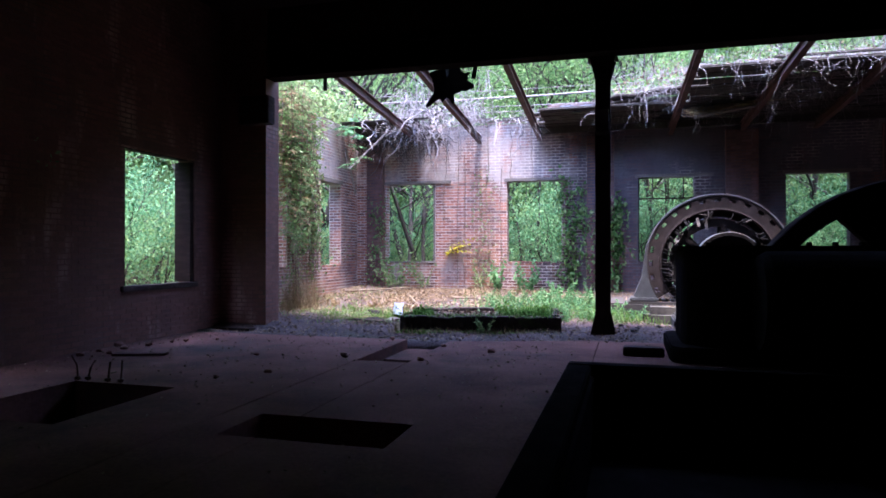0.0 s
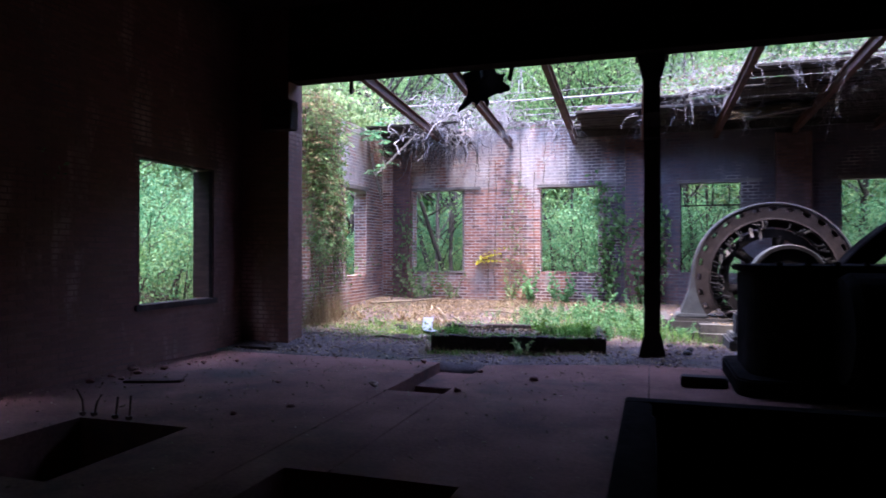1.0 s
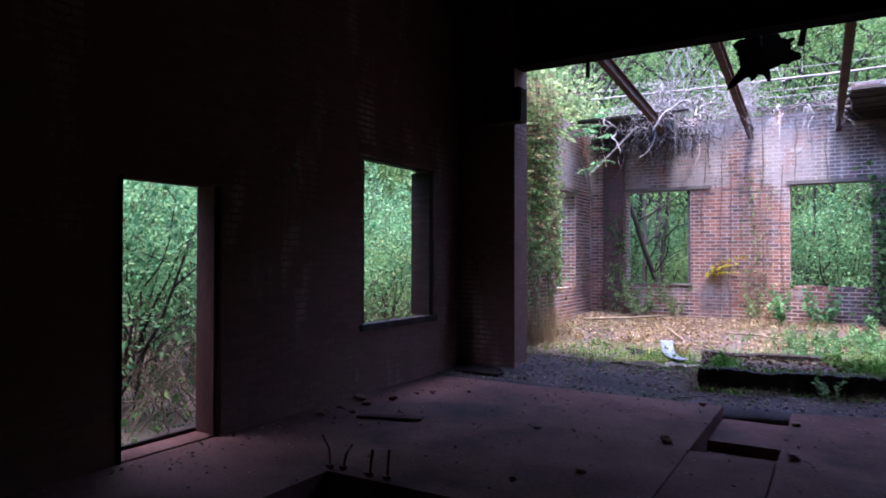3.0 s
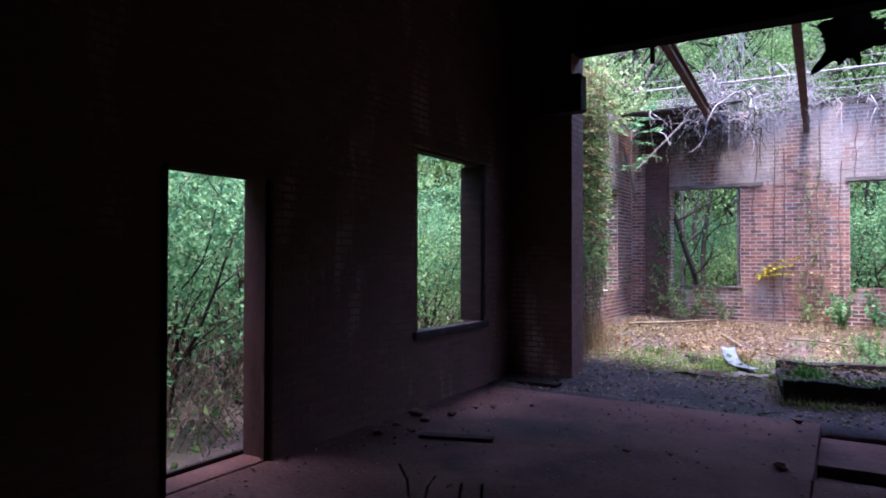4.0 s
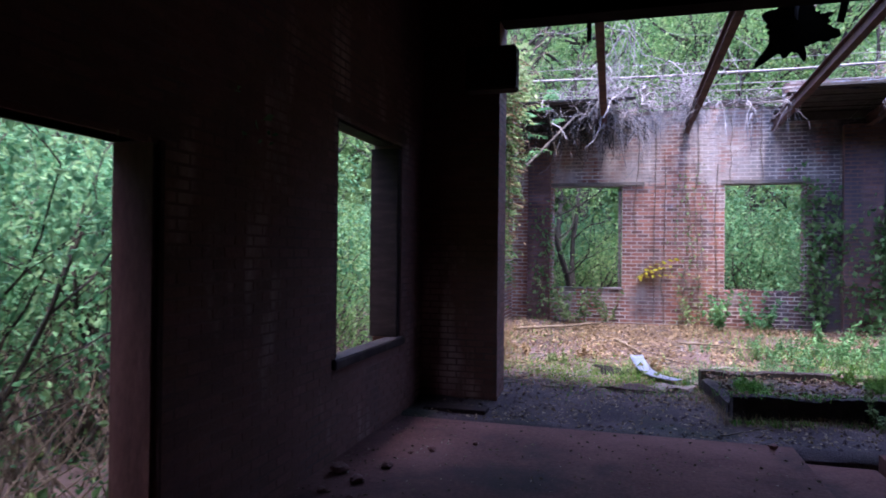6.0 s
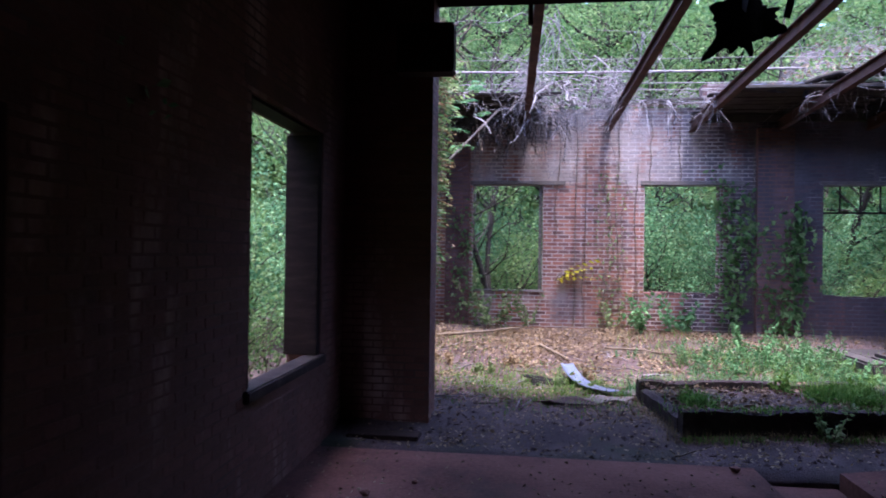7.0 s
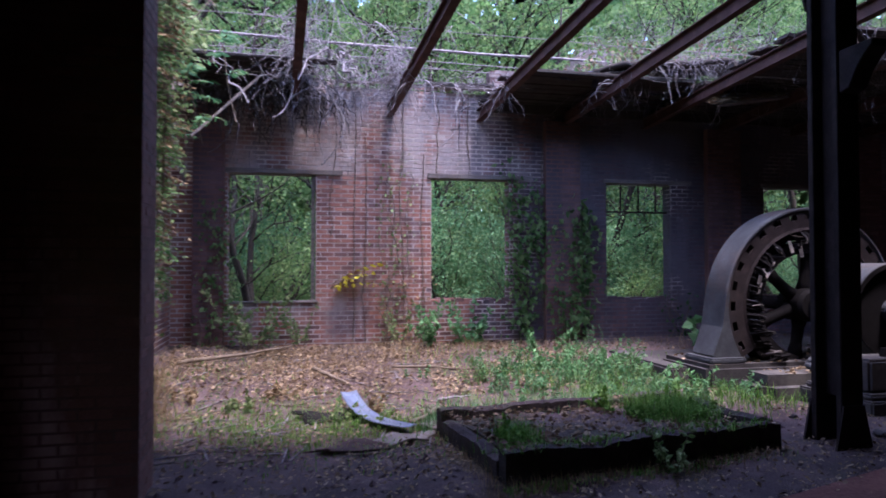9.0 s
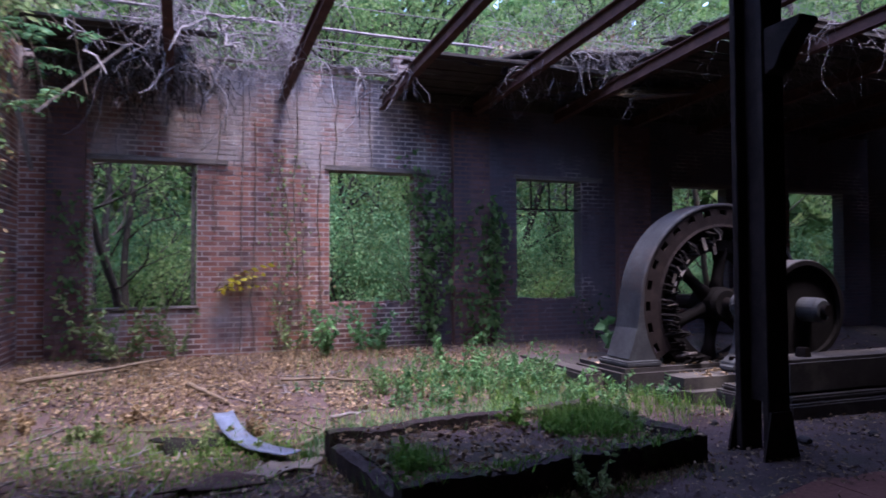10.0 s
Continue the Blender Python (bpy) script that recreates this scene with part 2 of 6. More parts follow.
# ---- mesh tools ----
class Soup:
    """Vertices and faces of one mesh."""

    def __init__(self):
        self.v, self.f, self.n = [], [], 0

    def add(self, verts, faces):
        self.v.append(np.asarray(verts, float).reshape(-1, 3))
        self.f.extend([tuple(i + self.n for i in q) for q in faces])
        self.n += len(self.v[-1])
        return self

    def box(self, x0, x1, y0, y1, z0, z1):
        v = [(x, y, z) for z in (z0, z1) for y in (y0, y1) for x in (x0, x1)]
        return self.add(v, [(0, 2, 3, 1), (4, 5, 7, 6), (0, 1, 5, 4), (2, 6, 7, 3), (0, 4, 6, 2), (1, 3, 7, 5)])

    def bar(self, a, b, w, h, up=(0, 0, 1)):
        """A straight bar of section w x h from a to b."""
        a, b, up = np.array(a, float), np.array(b, float), np.array(up, float)
        d = (b - a) / np.linalg.norm(b - a)
        if abs(d @ up) > 0.95:
            up = np.array((0.0, 1.0, 0.0))
        s = np.cross(d, up)
        s /= np.linalg.norm(s)
        u = np.cross(s, d)
        v = [p + s * i * w / 2 + u * j * h / 2 for p in (a, b) for i, j in ((-1, -1), (1, -1), (1, 1), (-1, 1))]
        return self.add(v, [(3, 2, 1, 0), (4, 5, 6, 7), (0, 1, 5, 4), (1, 2, 6, 5), (2, 3, 7, 6), (3, 0, 4, 7)])

    def tube(self, pts, radii, sides=6):
        p = np.asarray(pts, float)
        k = len(p)
        r = np.broadcast_to(np.asarray(radii, float), (k,))
        t = np.gradient(p, axis=0)
        t /= np.linalg.norm(t, axis=1)[:, None] + 1e-9
        ref = np.where(np.abs(t[:, 2:3]) > 0.9, np.array([[1.0, 0, 0]]), np.array([[0, 0, 1.0]]))
        s = np.cross(t, ref)
        s /= np.linalg.norm(s, axis=1)[:, None] + 1e-9
        u = np.cross(s, t)
        a = np.linspace(0, 2 * math.pi, sides, endpoint=False)
        ring = p[:, None] + r[:, None, None] * (np.cos(a)[None, :, None] * s[:, None] + np.sin(a)[None, :, None] * u[:, None])
        f = [(i * sides + j, i * sides + (j + 1) % sides, (i + 1) * sides + (j + 1) % sides, (i + 1) * sides + j) for i in range(k - 1) for j in range(sides)]
        f += [tuple(range(sides))[::-1], tuple((k - 1) * sides + j for j in range(sides))]
        return self.add(ring.reshape(-1, 3), f)

    def lathe(self, profile, axis_at, axis="y", steps=40, a0=0.0, a1=2 * math.pi):
        """A closed profile of (radius, along) turned about an axis; the arc runs from a0 to a1 in the plane across it."""
        full = abs(a1 - a0 - 2 * math.pi) < 1e-6
        a = np.linspace(a0, a1, steps, endpoint=not full)
        m, v = len(profile), []
        for t in a:
            for r, s in profile:
                q = (r * math.cos(t), s, r * math.sin(t)) if axis == "y" else ((s, r * math.cos(t), r * math.sin(t)) if axis == "x" else (r * math.cos(t), r * math.sin(t), s))
                v.append((q[0] + axis_at[0], q[1] + axis_at[1], q[2] + axis_at[2]))
        k = len(a)
        f = [(i * m + j, i * m + (j + 1) % m, ((i + 1) % k) * m + (j + 1) % m, ((i + 1) % k) * m + j) for i in range(k if full else k - 1) for j in range(m)]
        if not full:
            f += [tuple(range(m))[::-1], tuple((k - 1) * m + j for j in range(m))]
        return self.add(v, f)

    def leaves(self, at, along, size, rng, wide=0.5, fold=0.25):
        """Leaf blades at points, each pointing along a direction, as two folded triangles' pairs."""
        at, along = np.asarray(at, float), np.asarray(along, float)
        k = len(at)
        d = along / (np.linalg.norm(along, axis=1)[:, None] + 1e-9)
        s = np.cross(d, rng.normal(size=(k, 3)))
        s /= np.linalg.norm(s, axis=1)[:, None] + 1e-9
        u = np.cross(s, d)
        z = np.broadcast_to(np.asarray(size, float), (k,))[:, None]
        mid = at + d * z * 0.45
        v = np.stack([at, mid + s * z * wide / 2 + u * z * fold * 0.3, at + d * z - u * z * fold * 0.4, mid - s * z * wide / 2 + u * z * fold * 0.3], 1).reshape(-1, 3)
        return self.add(v, [(4 * i, 4 * i + 1, 4 * i + 2, 4 * i + 3) for i in range(k)])

    def mesh(self, name, material, smooth=False):
        me = bpy.data.meshes.new(name)
        me.from_pydata(np.concatenate(self.v).tolist(), [], self.f)
        me.materials.append(material)
        if smooth:
            me.polygons.foreach_set("use_smooth", [True] * len(me.polygons))
        me.update()
        return me


def fix_normals(me):
    bm = bmesh.new()
    bm.from_mesh(me)
    bmesh.ops.recalc_face_normals(bm, faces=bm.faces)
    bm.to_mesh(me)
    bm.free()
    return me


def bevelled(me, width=0.01, angle=40):
    bm = bmesh.new()
    bm.from_mesh(me)
    bmesh.ops.remove_doubles(bm, verts=bm.verts, dist=1e-5)
    bmesh.ops.recalc_face_normals(bm, faces=bm.faces)
    edges = [e for e in bm.edges if len(e.link_faces) == 2 and e.calc_face_angle(0) > radians(angle)]
    bmesh.ops.bevel(bm, geom=edges, offset=width, segments=2, affect="EDGES", clamp_overlap=True)
    bm.to_mesh(me)
    bm.free()
    return me


def part(name, soup, material, parent=None, label="", smooth=False, bevel=0.0):
    """One mesh object, under a thing or under a part."""
    me = soup if isinstance(soup, bpy.types.Mesh) else soup.mesh(name, material, smooth)
    if bevel:
        bevelled(me, bevel)
    ob = new(name, me)
    if parent:
        ob.parent = parent
        ob.matrix_parent_inverse = parent.matrix_basis.inverted()
    return tagged(ob, label)


def thing(name, label, category, at=(0, 0, 0), group="", kind=""):
    e = new(name)
    e.empty_display_size = 0.2
    e.matrix_basis = Matrix.Translation(at)
    return tagged(e, label, category, group, kind)


def smooth01(a, b, x):
    t = np.clip((np.asarray(x, float) - a) / (b - a), 0, 1)
    return t * t * (3 - 2 * t)


def wobble(x, y, s=1.0):
    return noise.noise(Vector((x * s, y * s, 3.7)))


# ---- plan, metres ----
WEST, EAST, SOUTH, OPEN_Y, NORTH = -5.375, 9.3, -1.6, 11.2, 17.02
FAR_WINDOWS = [(-4.58, -3.30), (-1.52, -0.23), (1.47, 2.66), (4.50, 5.72), (7.2, 8.6)]
FAR_Z = (0.99, 2.93)
HALL_DOOR, HALL_WINDOW = (6.0, 6.97, 0.0, 2.17), (8.98, 10.5, 0.62, 2.72)
ANNEX_WINDOWS = [(12.35, 13.45, 0.95, 2.85), (14.98, 16.05, 0.95, 2.87)]
BEAM_Z, CEIL_Z = 4.14, 5.3
SLAB_LEFT, SLAB_RIGHT = 10.48, 11.45


def spans(lo, hi, cuts):
    """What is left of lo..hi once the cuts are taken out."""
    out, at = [], lo
    for a, b in sorted(cuts):
        if a > at:
            out.append((at, min(a, hi)))
        at = max(at, b)
    if at < hi:
        out.append((at, hi))
    return [(a, b) for a, b in out if b - a > 0.02]


def pierced(soup, u0, u1, z0, z1, holes, put):
    """Blocks that fill a wall of u0..u1 by z0..z1 round its holes (u0, u1, z0, z1)."""
    edges = sorted({u0, u1, *[h[0] for h in holes], *[h[1] for h in holes]})
    for a, b in zip(edges, edges[1:]):
        m = (a + b) / 2
        for c, d in spans(z0, z1, [(h[2], h[3]) for h in holes if h[0] < m < h[1]]):
            put(soup, a, b, c, d)
    return soup


COURSE, BRICK_L = 0.069, 0.204


def brick_cells(u0, u1, z0, top, holes, rng, lose=0.0):
    """The bricks (u0, u1, z0, z1) of a running bond; top is a height or a function of u."""
    out, row, z = [], 0, z0
    roof = top if callable(top) else (lambda u: top)
    while z < 6.0:
        u = u0 - (BRICK_L / 2 if row % 2 else 0)
        cuts = [(h[0], h[1]) for h in holes if h[2] < z + COURSE * 0.55 and h[3] > z + COURSE * 0.45]
        any_left = False
        while u < u1:
            for a, b in spans(max(u, u0), min(u + BRICK_L, u1), cuts):
                if z + COURSE <= roof((a + b) / 2) + 0.01:
                    any_left = True
                    if b - a > 0.05 and rng.random() > lose:
                        out.append((a + 0.007, b - 0.007, z + 0.007, z + COURSE - 0.007))
            u += BRICK_L
        z += COURSE
        row += 1
        if not any_left and z > 4.0:
            break
    return out


def bricks_joined(cells, put, rng, low=0.0005, high=0.004):
    """All the bricks of a face as one mesh; put(u, z, d) gives the place of a point d proud of the face."""
    s = Soup()
    k = len(cells)
    c = np.array(cells)
    d = rng.uniform(low, high, k)
    jit = rng.normal(0, 0.0015, (k, 4))
    v = []
    for i in range(k):
        a, b, e, f = c[i] + jit[i]
        v += [put(a, e, -0.01), put(b, e, -0.01), put(b, f, -0.01), put(a, f, -0.01), put(a + 0.003, e + 0.003, d[i]), put(b - 0.003, e + 0.003, d[i]), put(b - 0.003, f - 0.003, d[i]), put(a + 0.003, f - 0.003, d[i])]
    faces = []
    for i in range(k):
        o = 8 * i
        faces += [(o + 4, o + 5, o + 6, o + 7), (o, o + 1, o + 5, o + 4), (o + 1, o + 2, o + 6, o + 5), (o + 2, o + 3, o + 7, o + 6), (o + 3, o, o + 4, o + 7)]
    return s.add(v, faces)


# ---- structure ----
rng = np.random.default_rng(7)


def far_top(x):
    """Height of the ruined far wall along x."""
    return (4.36 if x < -0.55 else 4.72) + 0.05 * math.sin(3.1 * x) * (x < -0.55)


def ground_height(x, y):
    """The lie of the land: low under the hall, a litter bank along the far wall, woods outside."""
    inside = (WEST - 0.2 < x < EAST + 0.2)
    bumps = 0.035 * wobble(x, y, 1.1) + 0.015 * wobble(x, y, 4.0)
    if inside and y < OPEN_Y - 0.9 and y > SOUTH - 0.3:
        return -0.75
    if inside and y < NORTH + 0.1:
        rise = 0.30 * float(smooth01(13.2, 17.0, y)) + 0.06 * float(smooth01(-3.5, -5.3, x))
        dip = -0.75 + 0.71 * float(smooth01(OPEN_Y - 0.9, OPEN_Y - 0.68, y))
        bank_up = 0.09 * float(smooth01(10.75, 11.5, y))
        return dip + rise + bank_up + bumps
    out = -0.18 + 0.12 * wobble(x, y, 0.23) + bumps
    far = max(abs(x - 1) - 30, abs(y - 8) - 30, 0)
    return out + 0.02 * far


def sheet_lines(lo, hi, f0, f1, fine, coarse):
    a = list(np.arange(f0, f1, fine))
    x, step = f1, fine
    while x < hi:
        a.append(x)
        step = min(step * 1.35, coarse)
        x += step
    a.append(hi)
    x, step = f0 - fine, fine
    while x > lo:
        a.append(x)
        step = min(step * 1.35, coarse)
        x -= step
    a.append(lo)
    return sorted(a)


gx, gy = sheet_lines(-400, 400, -6.4, 6.0, 0.12, 60), sheet_lines(-400, 420, 10.0, 18.2, 0.12, 60)
g = Soup().add([(x, y, ground_height(x, y)) for y in gy for x in gx], [(j * len(gx) + i, j * len(gx) + i + 1, (j + 1) * len(gx) + i + 1, (j + 1) * len(gx) + i) for j in range(len(gy) - 1) for i in range(len(gx) - 1)])
ground = tagged(part("ground", g, M_SOIL, smooth=True), "dark soil covered in fallen leaves and straw", "ground", kind="structure")

# hall floor slabs round the pits and the stepped trough
PITS = [(-1.49, -0.25, 5.45, 6.06), (-3.95, -2.80, 5.35, 6.72)]
TROUGH = (-1.80, -1.16, 8.62, SLAB_LEFT)
floor = thing("floor", "reddish worn concrete floor with open pits and a stepped trough", "floor", kind="structure")


def slab(soup, x0, x1, y0, y1, holes):
    return pierced(soup, x0, x1, y0, y1, [(h[0], h[1], h[2], h[3]) for h in holes], lambda s, a, b, c, d: s.box(a, b, c, d, -0.22, 0.0))


part("slab", slab(Soup(), WEST, -1.80, SOUTH, SLAB_LEFT, [PITS[1]]), M_CONCRETE, floor)
part("slab", slab(Soup(), -1.79, -1.17, SOUTH, 8.62, [(-1.49, -1.17, 5.45, 6.06)]), M_CONCRETE, floor)
edge = Soup()
slab(edge, -1.16, 0.86, SOUTH, 10.42, [(-1.16, -0.25, 5.45, 6.06)])
edge.add([(x, y, z) for z in (-0.22, 0.0) for x, y in ((-1.16, 10.42), (0.86, 10.42), (0.86, 11.1), (-1.16, 10.46))], [(3, 2, 1, 0), (4, 5, 6, 7), (0, 1, 5, 4), (1, 2, 6, 5), (2, 3, 7, 6), (3, 0, 4, 7)])
part("slab", edge, M_CONCRETE, floor)
part("slab", Soup().box(0.87, EAST, SOUTH, 2.8, -0.22, 0.0), M_CONCRETE, floor)
part("slab", Soup().box(6.0, EAST, 2.8, 8.3, -0.22, 0.0), M_CONCRETE, floor)
part("slab", Soup().add([(x, y, z) for z in (-0.22, 0.0) for x, y in ((0.87, 8.3), (EAST, 8.3), (EAST, SLAB_RIGHT), (1.9, SLAB_RIGHT), (0.87, 11.11))], [(4, 3, 2, 1, 0), (5, 6, 7, 8, 9), (0, 1, 6, 5), (1, 2, 7, 6), (2, 3, 8, 7), (3, 4, 9, 8), (4, 0, 5, 9)]), M_CONCRETE, floor)
for x0, x1, y0, y1 in PITS:
    s = Soup()
    s.box(x0 - 0.1, x0, y0 - 0.1, y1 + 0.1, -0.7, -0.22).box(x1, x1 + 0.1, y0 - 0.1, y1 + 0.1, -0.7, -0.22)
    s.box(x0, x1, y0 - 0.1, y0, -0.7, -0.22).box(x0, x1, y1, y1 + 0.1, -0.7, -0.22).box(x0, x1, y0, y1, -0.7, -0.62)
    part("pit_lining", s, M_CONCRETE, floor)
x0, x1, y0, y1 = TROUGH
t = Soup().box(x0 - 0.08, x0, y0, y1, -0.6, -0.221).box(x1, x1 + 0.08, y0, y1, -0.6, -0.221).box(x0, x1, y0 - 0.08, y0, -0.6, -0.221)
part("trough_lining", t, M_CONCRETE, floor)
for k, (a, b, h) in enumerate([(8.62, 8.95, -0.34), (8.95, 9.5, -0.22), (9.5, 10.5, -0.13)]):
    part("step", Soup().box(x0, x1, a, b, -0.6, h), M_CONCRETE, floor, bevel=0.01)

# hall walls
T = 0.3
wall_west = thing("wall_west", "sooty red brick wall with a doorway and a window opening", "wall", kind="structure")
holes = [HALL_DOOR, HALL_WINDOW]
s = pierced(Soup(), SOUTH - T, OPEN_Y + 0.45, -0.3, CEIL_Z + 0.3, holes, lambda q, a, b, c, d: q.box(WEST - T, WEST - 0.001, a, b, c, d))
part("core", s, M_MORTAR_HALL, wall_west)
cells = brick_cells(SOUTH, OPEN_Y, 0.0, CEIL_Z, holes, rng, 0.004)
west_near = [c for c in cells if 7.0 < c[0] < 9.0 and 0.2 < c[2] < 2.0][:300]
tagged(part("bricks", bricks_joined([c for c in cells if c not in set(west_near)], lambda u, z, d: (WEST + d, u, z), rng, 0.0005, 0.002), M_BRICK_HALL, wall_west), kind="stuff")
# door and window reveals in brick
rev = Soup()
for (a, b, lo, hi) in holes:
    for yy, sg in ((a, -1), (b, 1)):
        cc = brick_cells(WEST - T + 0.01, WEST, lo if lo > 0 else 0.0, hi, [], rng)
        q = bricks_joined([c for c in cc if c[3] < hi], lambda u, z, d: (u, yy - sg * d, z), rng, 0.002, 0.008)
        rev.add(np.concatenate(q.v), q.f)
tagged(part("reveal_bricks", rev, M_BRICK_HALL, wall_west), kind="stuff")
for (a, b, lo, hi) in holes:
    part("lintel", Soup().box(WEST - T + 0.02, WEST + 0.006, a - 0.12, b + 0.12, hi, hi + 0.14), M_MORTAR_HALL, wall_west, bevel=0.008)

# South and east walls are never in view; added to keep the hall dark.
wall_south = tagged(part("wall_south", Soup().box(WEST, EAST + T, SOUTH - T, SOUTH, -0.3, CEIL_Z + 0.3), M_MORTAR_HALL), "dark sooty wall, unseen, added to close the hall against light", "wall", kind="structure")
wall_east = tagged(part("wall_east", Soup().box(EAST, EAST + T, SOUTH, OPEN_Y + 0.45, -0.3, CEIL_Z + 0.3), M_MORTAR_HALL), "dark sooty side wall, unseen, added to keep light out of the hall", "wall", kind="structure")
ceiling = tagged(part("ceiling", Soup().box(WEST, EAST, SOUTH, OPEN_Y + 0.45, CEIL_Z, CEIL_Z + 0.12), M_ROOF_BOARD), "black sooty plank roof over the hall", "ceiling", kind="structure")

# pier, beam and wall over the wide opening
pier = thing("pier", "sooty brick pier at the edge of the wide opening", "pier", kind="structure")
PX, PD = -4.52, 0.42
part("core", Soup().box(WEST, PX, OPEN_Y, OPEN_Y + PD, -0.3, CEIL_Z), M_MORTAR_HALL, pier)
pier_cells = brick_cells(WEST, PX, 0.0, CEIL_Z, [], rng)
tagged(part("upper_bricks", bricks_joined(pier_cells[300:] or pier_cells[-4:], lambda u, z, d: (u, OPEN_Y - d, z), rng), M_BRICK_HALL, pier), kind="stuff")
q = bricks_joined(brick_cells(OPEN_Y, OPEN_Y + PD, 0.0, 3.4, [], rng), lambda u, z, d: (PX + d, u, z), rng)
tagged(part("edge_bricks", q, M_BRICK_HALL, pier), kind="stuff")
part("bearing_block", Soup().box(PX - 0.3, -4.29, OPEN_Y - 0.32, OPEN_Y - 0.1, 3.33, 3.78), M_DARK_WOOD, pier, bevel=0.015)
header = thing("header_beam", "black riveted steel girder carrying the hall roof edge", "beam", kind="structure")
s = Soup().box(WEST, EAST, OPEN_Y + 0.13, OPEN_Y + 0.16, BEAM_Z + 0.03, BEAM_Z + 0.42)
s.box(WEST, EAST, OPEN_Y + 0.0, OPEN_Y + 0.3, BEAM_Z, BEAM_Z + 0.03).box(WEST, EAST, OPEN_Y + 0.0, OPEN_Y + 0.3, BEAM_Z + 0.42, BEAM_Z + 0.45)
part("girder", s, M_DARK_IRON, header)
part("upper_boards", Soup().box(WEST, EAST, OPEN_Y + 0.05, OPEN_Y + 0.25, BEAM_Z + 0.45, CEIL_Z), M_DARK_WOOD, header)

# annex walls
wall_north = thing("wall_north", "ruined red brick wall with five glassless window openings and lime stains", "wall", kind="structure")
fholes = [(a, b, *FAR_Z) for a, b in FAR_WINDOWS]
TN = 0.24
s = Soup()
pierced(s, WEST - T, EAST + T, -0.3, 4.28, fholes, lambda q, a, b, c, d: q.box(a, b, NORTH + 0.001, NORTH + TN, c, d))
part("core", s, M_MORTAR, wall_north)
part("upper_core", Soup().box(-0.55, EAST + T, NORTH + 0.001, NORTH + TN, 4.28, 4.7), M_BRICK_DARK, wall_north)
far_cells = brick_cells(WEST, EAST, 0.1, far_top, fholes, rng, 0.006)
picked = [c for c in far_cells if -3.30 < c[0] < -1.5 and 0.5 < c[2] < 2.9][:300]
chosen = set(picked)
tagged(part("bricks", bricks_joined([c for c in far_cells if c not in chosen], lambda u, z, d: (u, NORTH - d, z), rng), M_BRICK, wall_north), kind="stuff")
rev = Soup()
for a, b in FAR_WINDOWS:
    for xx, sg in ((a, -1), (b, 1)):
        q = bricks_joined([c for c in brick_cells(NORTH, NORTH + TN, FAR_Z[0], FAR_Z[1], [], rng) if c[3] < FAR_Z[1]], lambda u, z, d: (xx - sg * d, u, z), rng, 0.002, 0.008)
        rev.add(np.concatenate(q.v), q.f)
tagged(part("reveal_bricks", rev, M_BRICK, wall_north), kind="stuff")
for a, b in FAR_WINDOWS:
    part("lintel", Soup().box(a - 0.06, b + 0.4, NORTH - 0.03, NORTH + TN, FAR_Z[1] - 0.002, FAR_Z[1] + 0.07), M_WOOD, wall_north, bevel=0.008)
sill_rng = np.random.default_rng(19)
for k, (a, b) in enumerate(FAR_WINDOWS):
    if k == 0:
        rail = Soup().bar((a - 0.04, NORTH + 0.05, FAR_Z[0] + 0.012), (b + 0.03, NORTH + 0.05, FAR_Z[0] + 0.026), 0.16, 0.028)
        rail.v[0] += sill_rng.normal(0, 0.004, rail.v[0].shape)
        part("sill", rail, M_WOOD, wall_north, "broken grey wooden sill board", bevel=0.004)
        continue
    rows = Soup()
    for y0 in (NORTH - 0.004, NORTH + 0.122):
        u = a + 0.004
        while u < b - 0.06:
            w = min(0.108 if sill_rng.random() < 0.6 else 0.205, b - 0.004 - u)
            if sill_rng.random() > 0.16:
                h = sill_rng.uniform(0.012, 0.05)
                rows.box(u + 0.004, u + w - 0.004, y0 + sill_rng.normal(0, 0.004), y0 + 0.112, FAR_Z[0] - 0.01, FAR_Z[0] + h)
            u += w
    tagged(part("sill_course", rows, M_BRICK, wall_north), kind="stuff")
# shallow brick pilasters that carry the rafters
for px0, px1 in ((-5.06, -4.62), (0.35, 0.95), (3.3, 3.95), (6.3, 6.9)):
    pil = brick_cells(px0, px1, 0.1, 3.9, [], rng)
    part("pilaster", Soup().box(px0, px1, NORTH - 0.12, NORTH - 0.015, 0.0, 3.9), M_MORTAR_HALL, wall_north)
    tagged(part("pilaster_bricks", bricks_joined(pil, lambda u, z, d: (u, NORTH - 0.12 - d, z), rng), M_BRICK_DARK, wall_north), kind="stuff")

wall_annex_west = thing("wall_annex_west", "vine covered brick side wall with two window openings", "wall", kind="structure")
s = pierced(Soup(), OPEN_Y + 0.45, NORTH, -0.3, 4.3, ANNEX_WINDOWS, lambda q, a, b, c, d: q.box(WEST - T, WEST - 0.001, a, b, c, d))
part("core", s, M_MORTAR, wall_annex_west)
tagged(part("bricks", bricks_joined(brick_cells(OPEN_Y + PD, NORTH, 0.0, 4.3, ANNEX_WINDOWS, rng), lambda u, z, d: (WEST + d, u, z), rng), M_BRICK, wall_annex_west), kind="stuff")
rev = Soup()
for (a, b, lo, hi) in ANNEX_WINDOWS:
    for yy, sg in ((a, -1), (b, 1)):
        q = bricks_joined([c for c in brick_cells(WEST - T, WEST, lo, hi, [], rng) if c[3] < hi], lambda u, z, d: (u, yy - sg * d, z), rng, 0.002, 0.008)
        rev.add(np.concatenate(q.v), q.f)
tagged(part("reveal_bricks", rev, M_BRICK, wall_annex_west), kind="stuff")
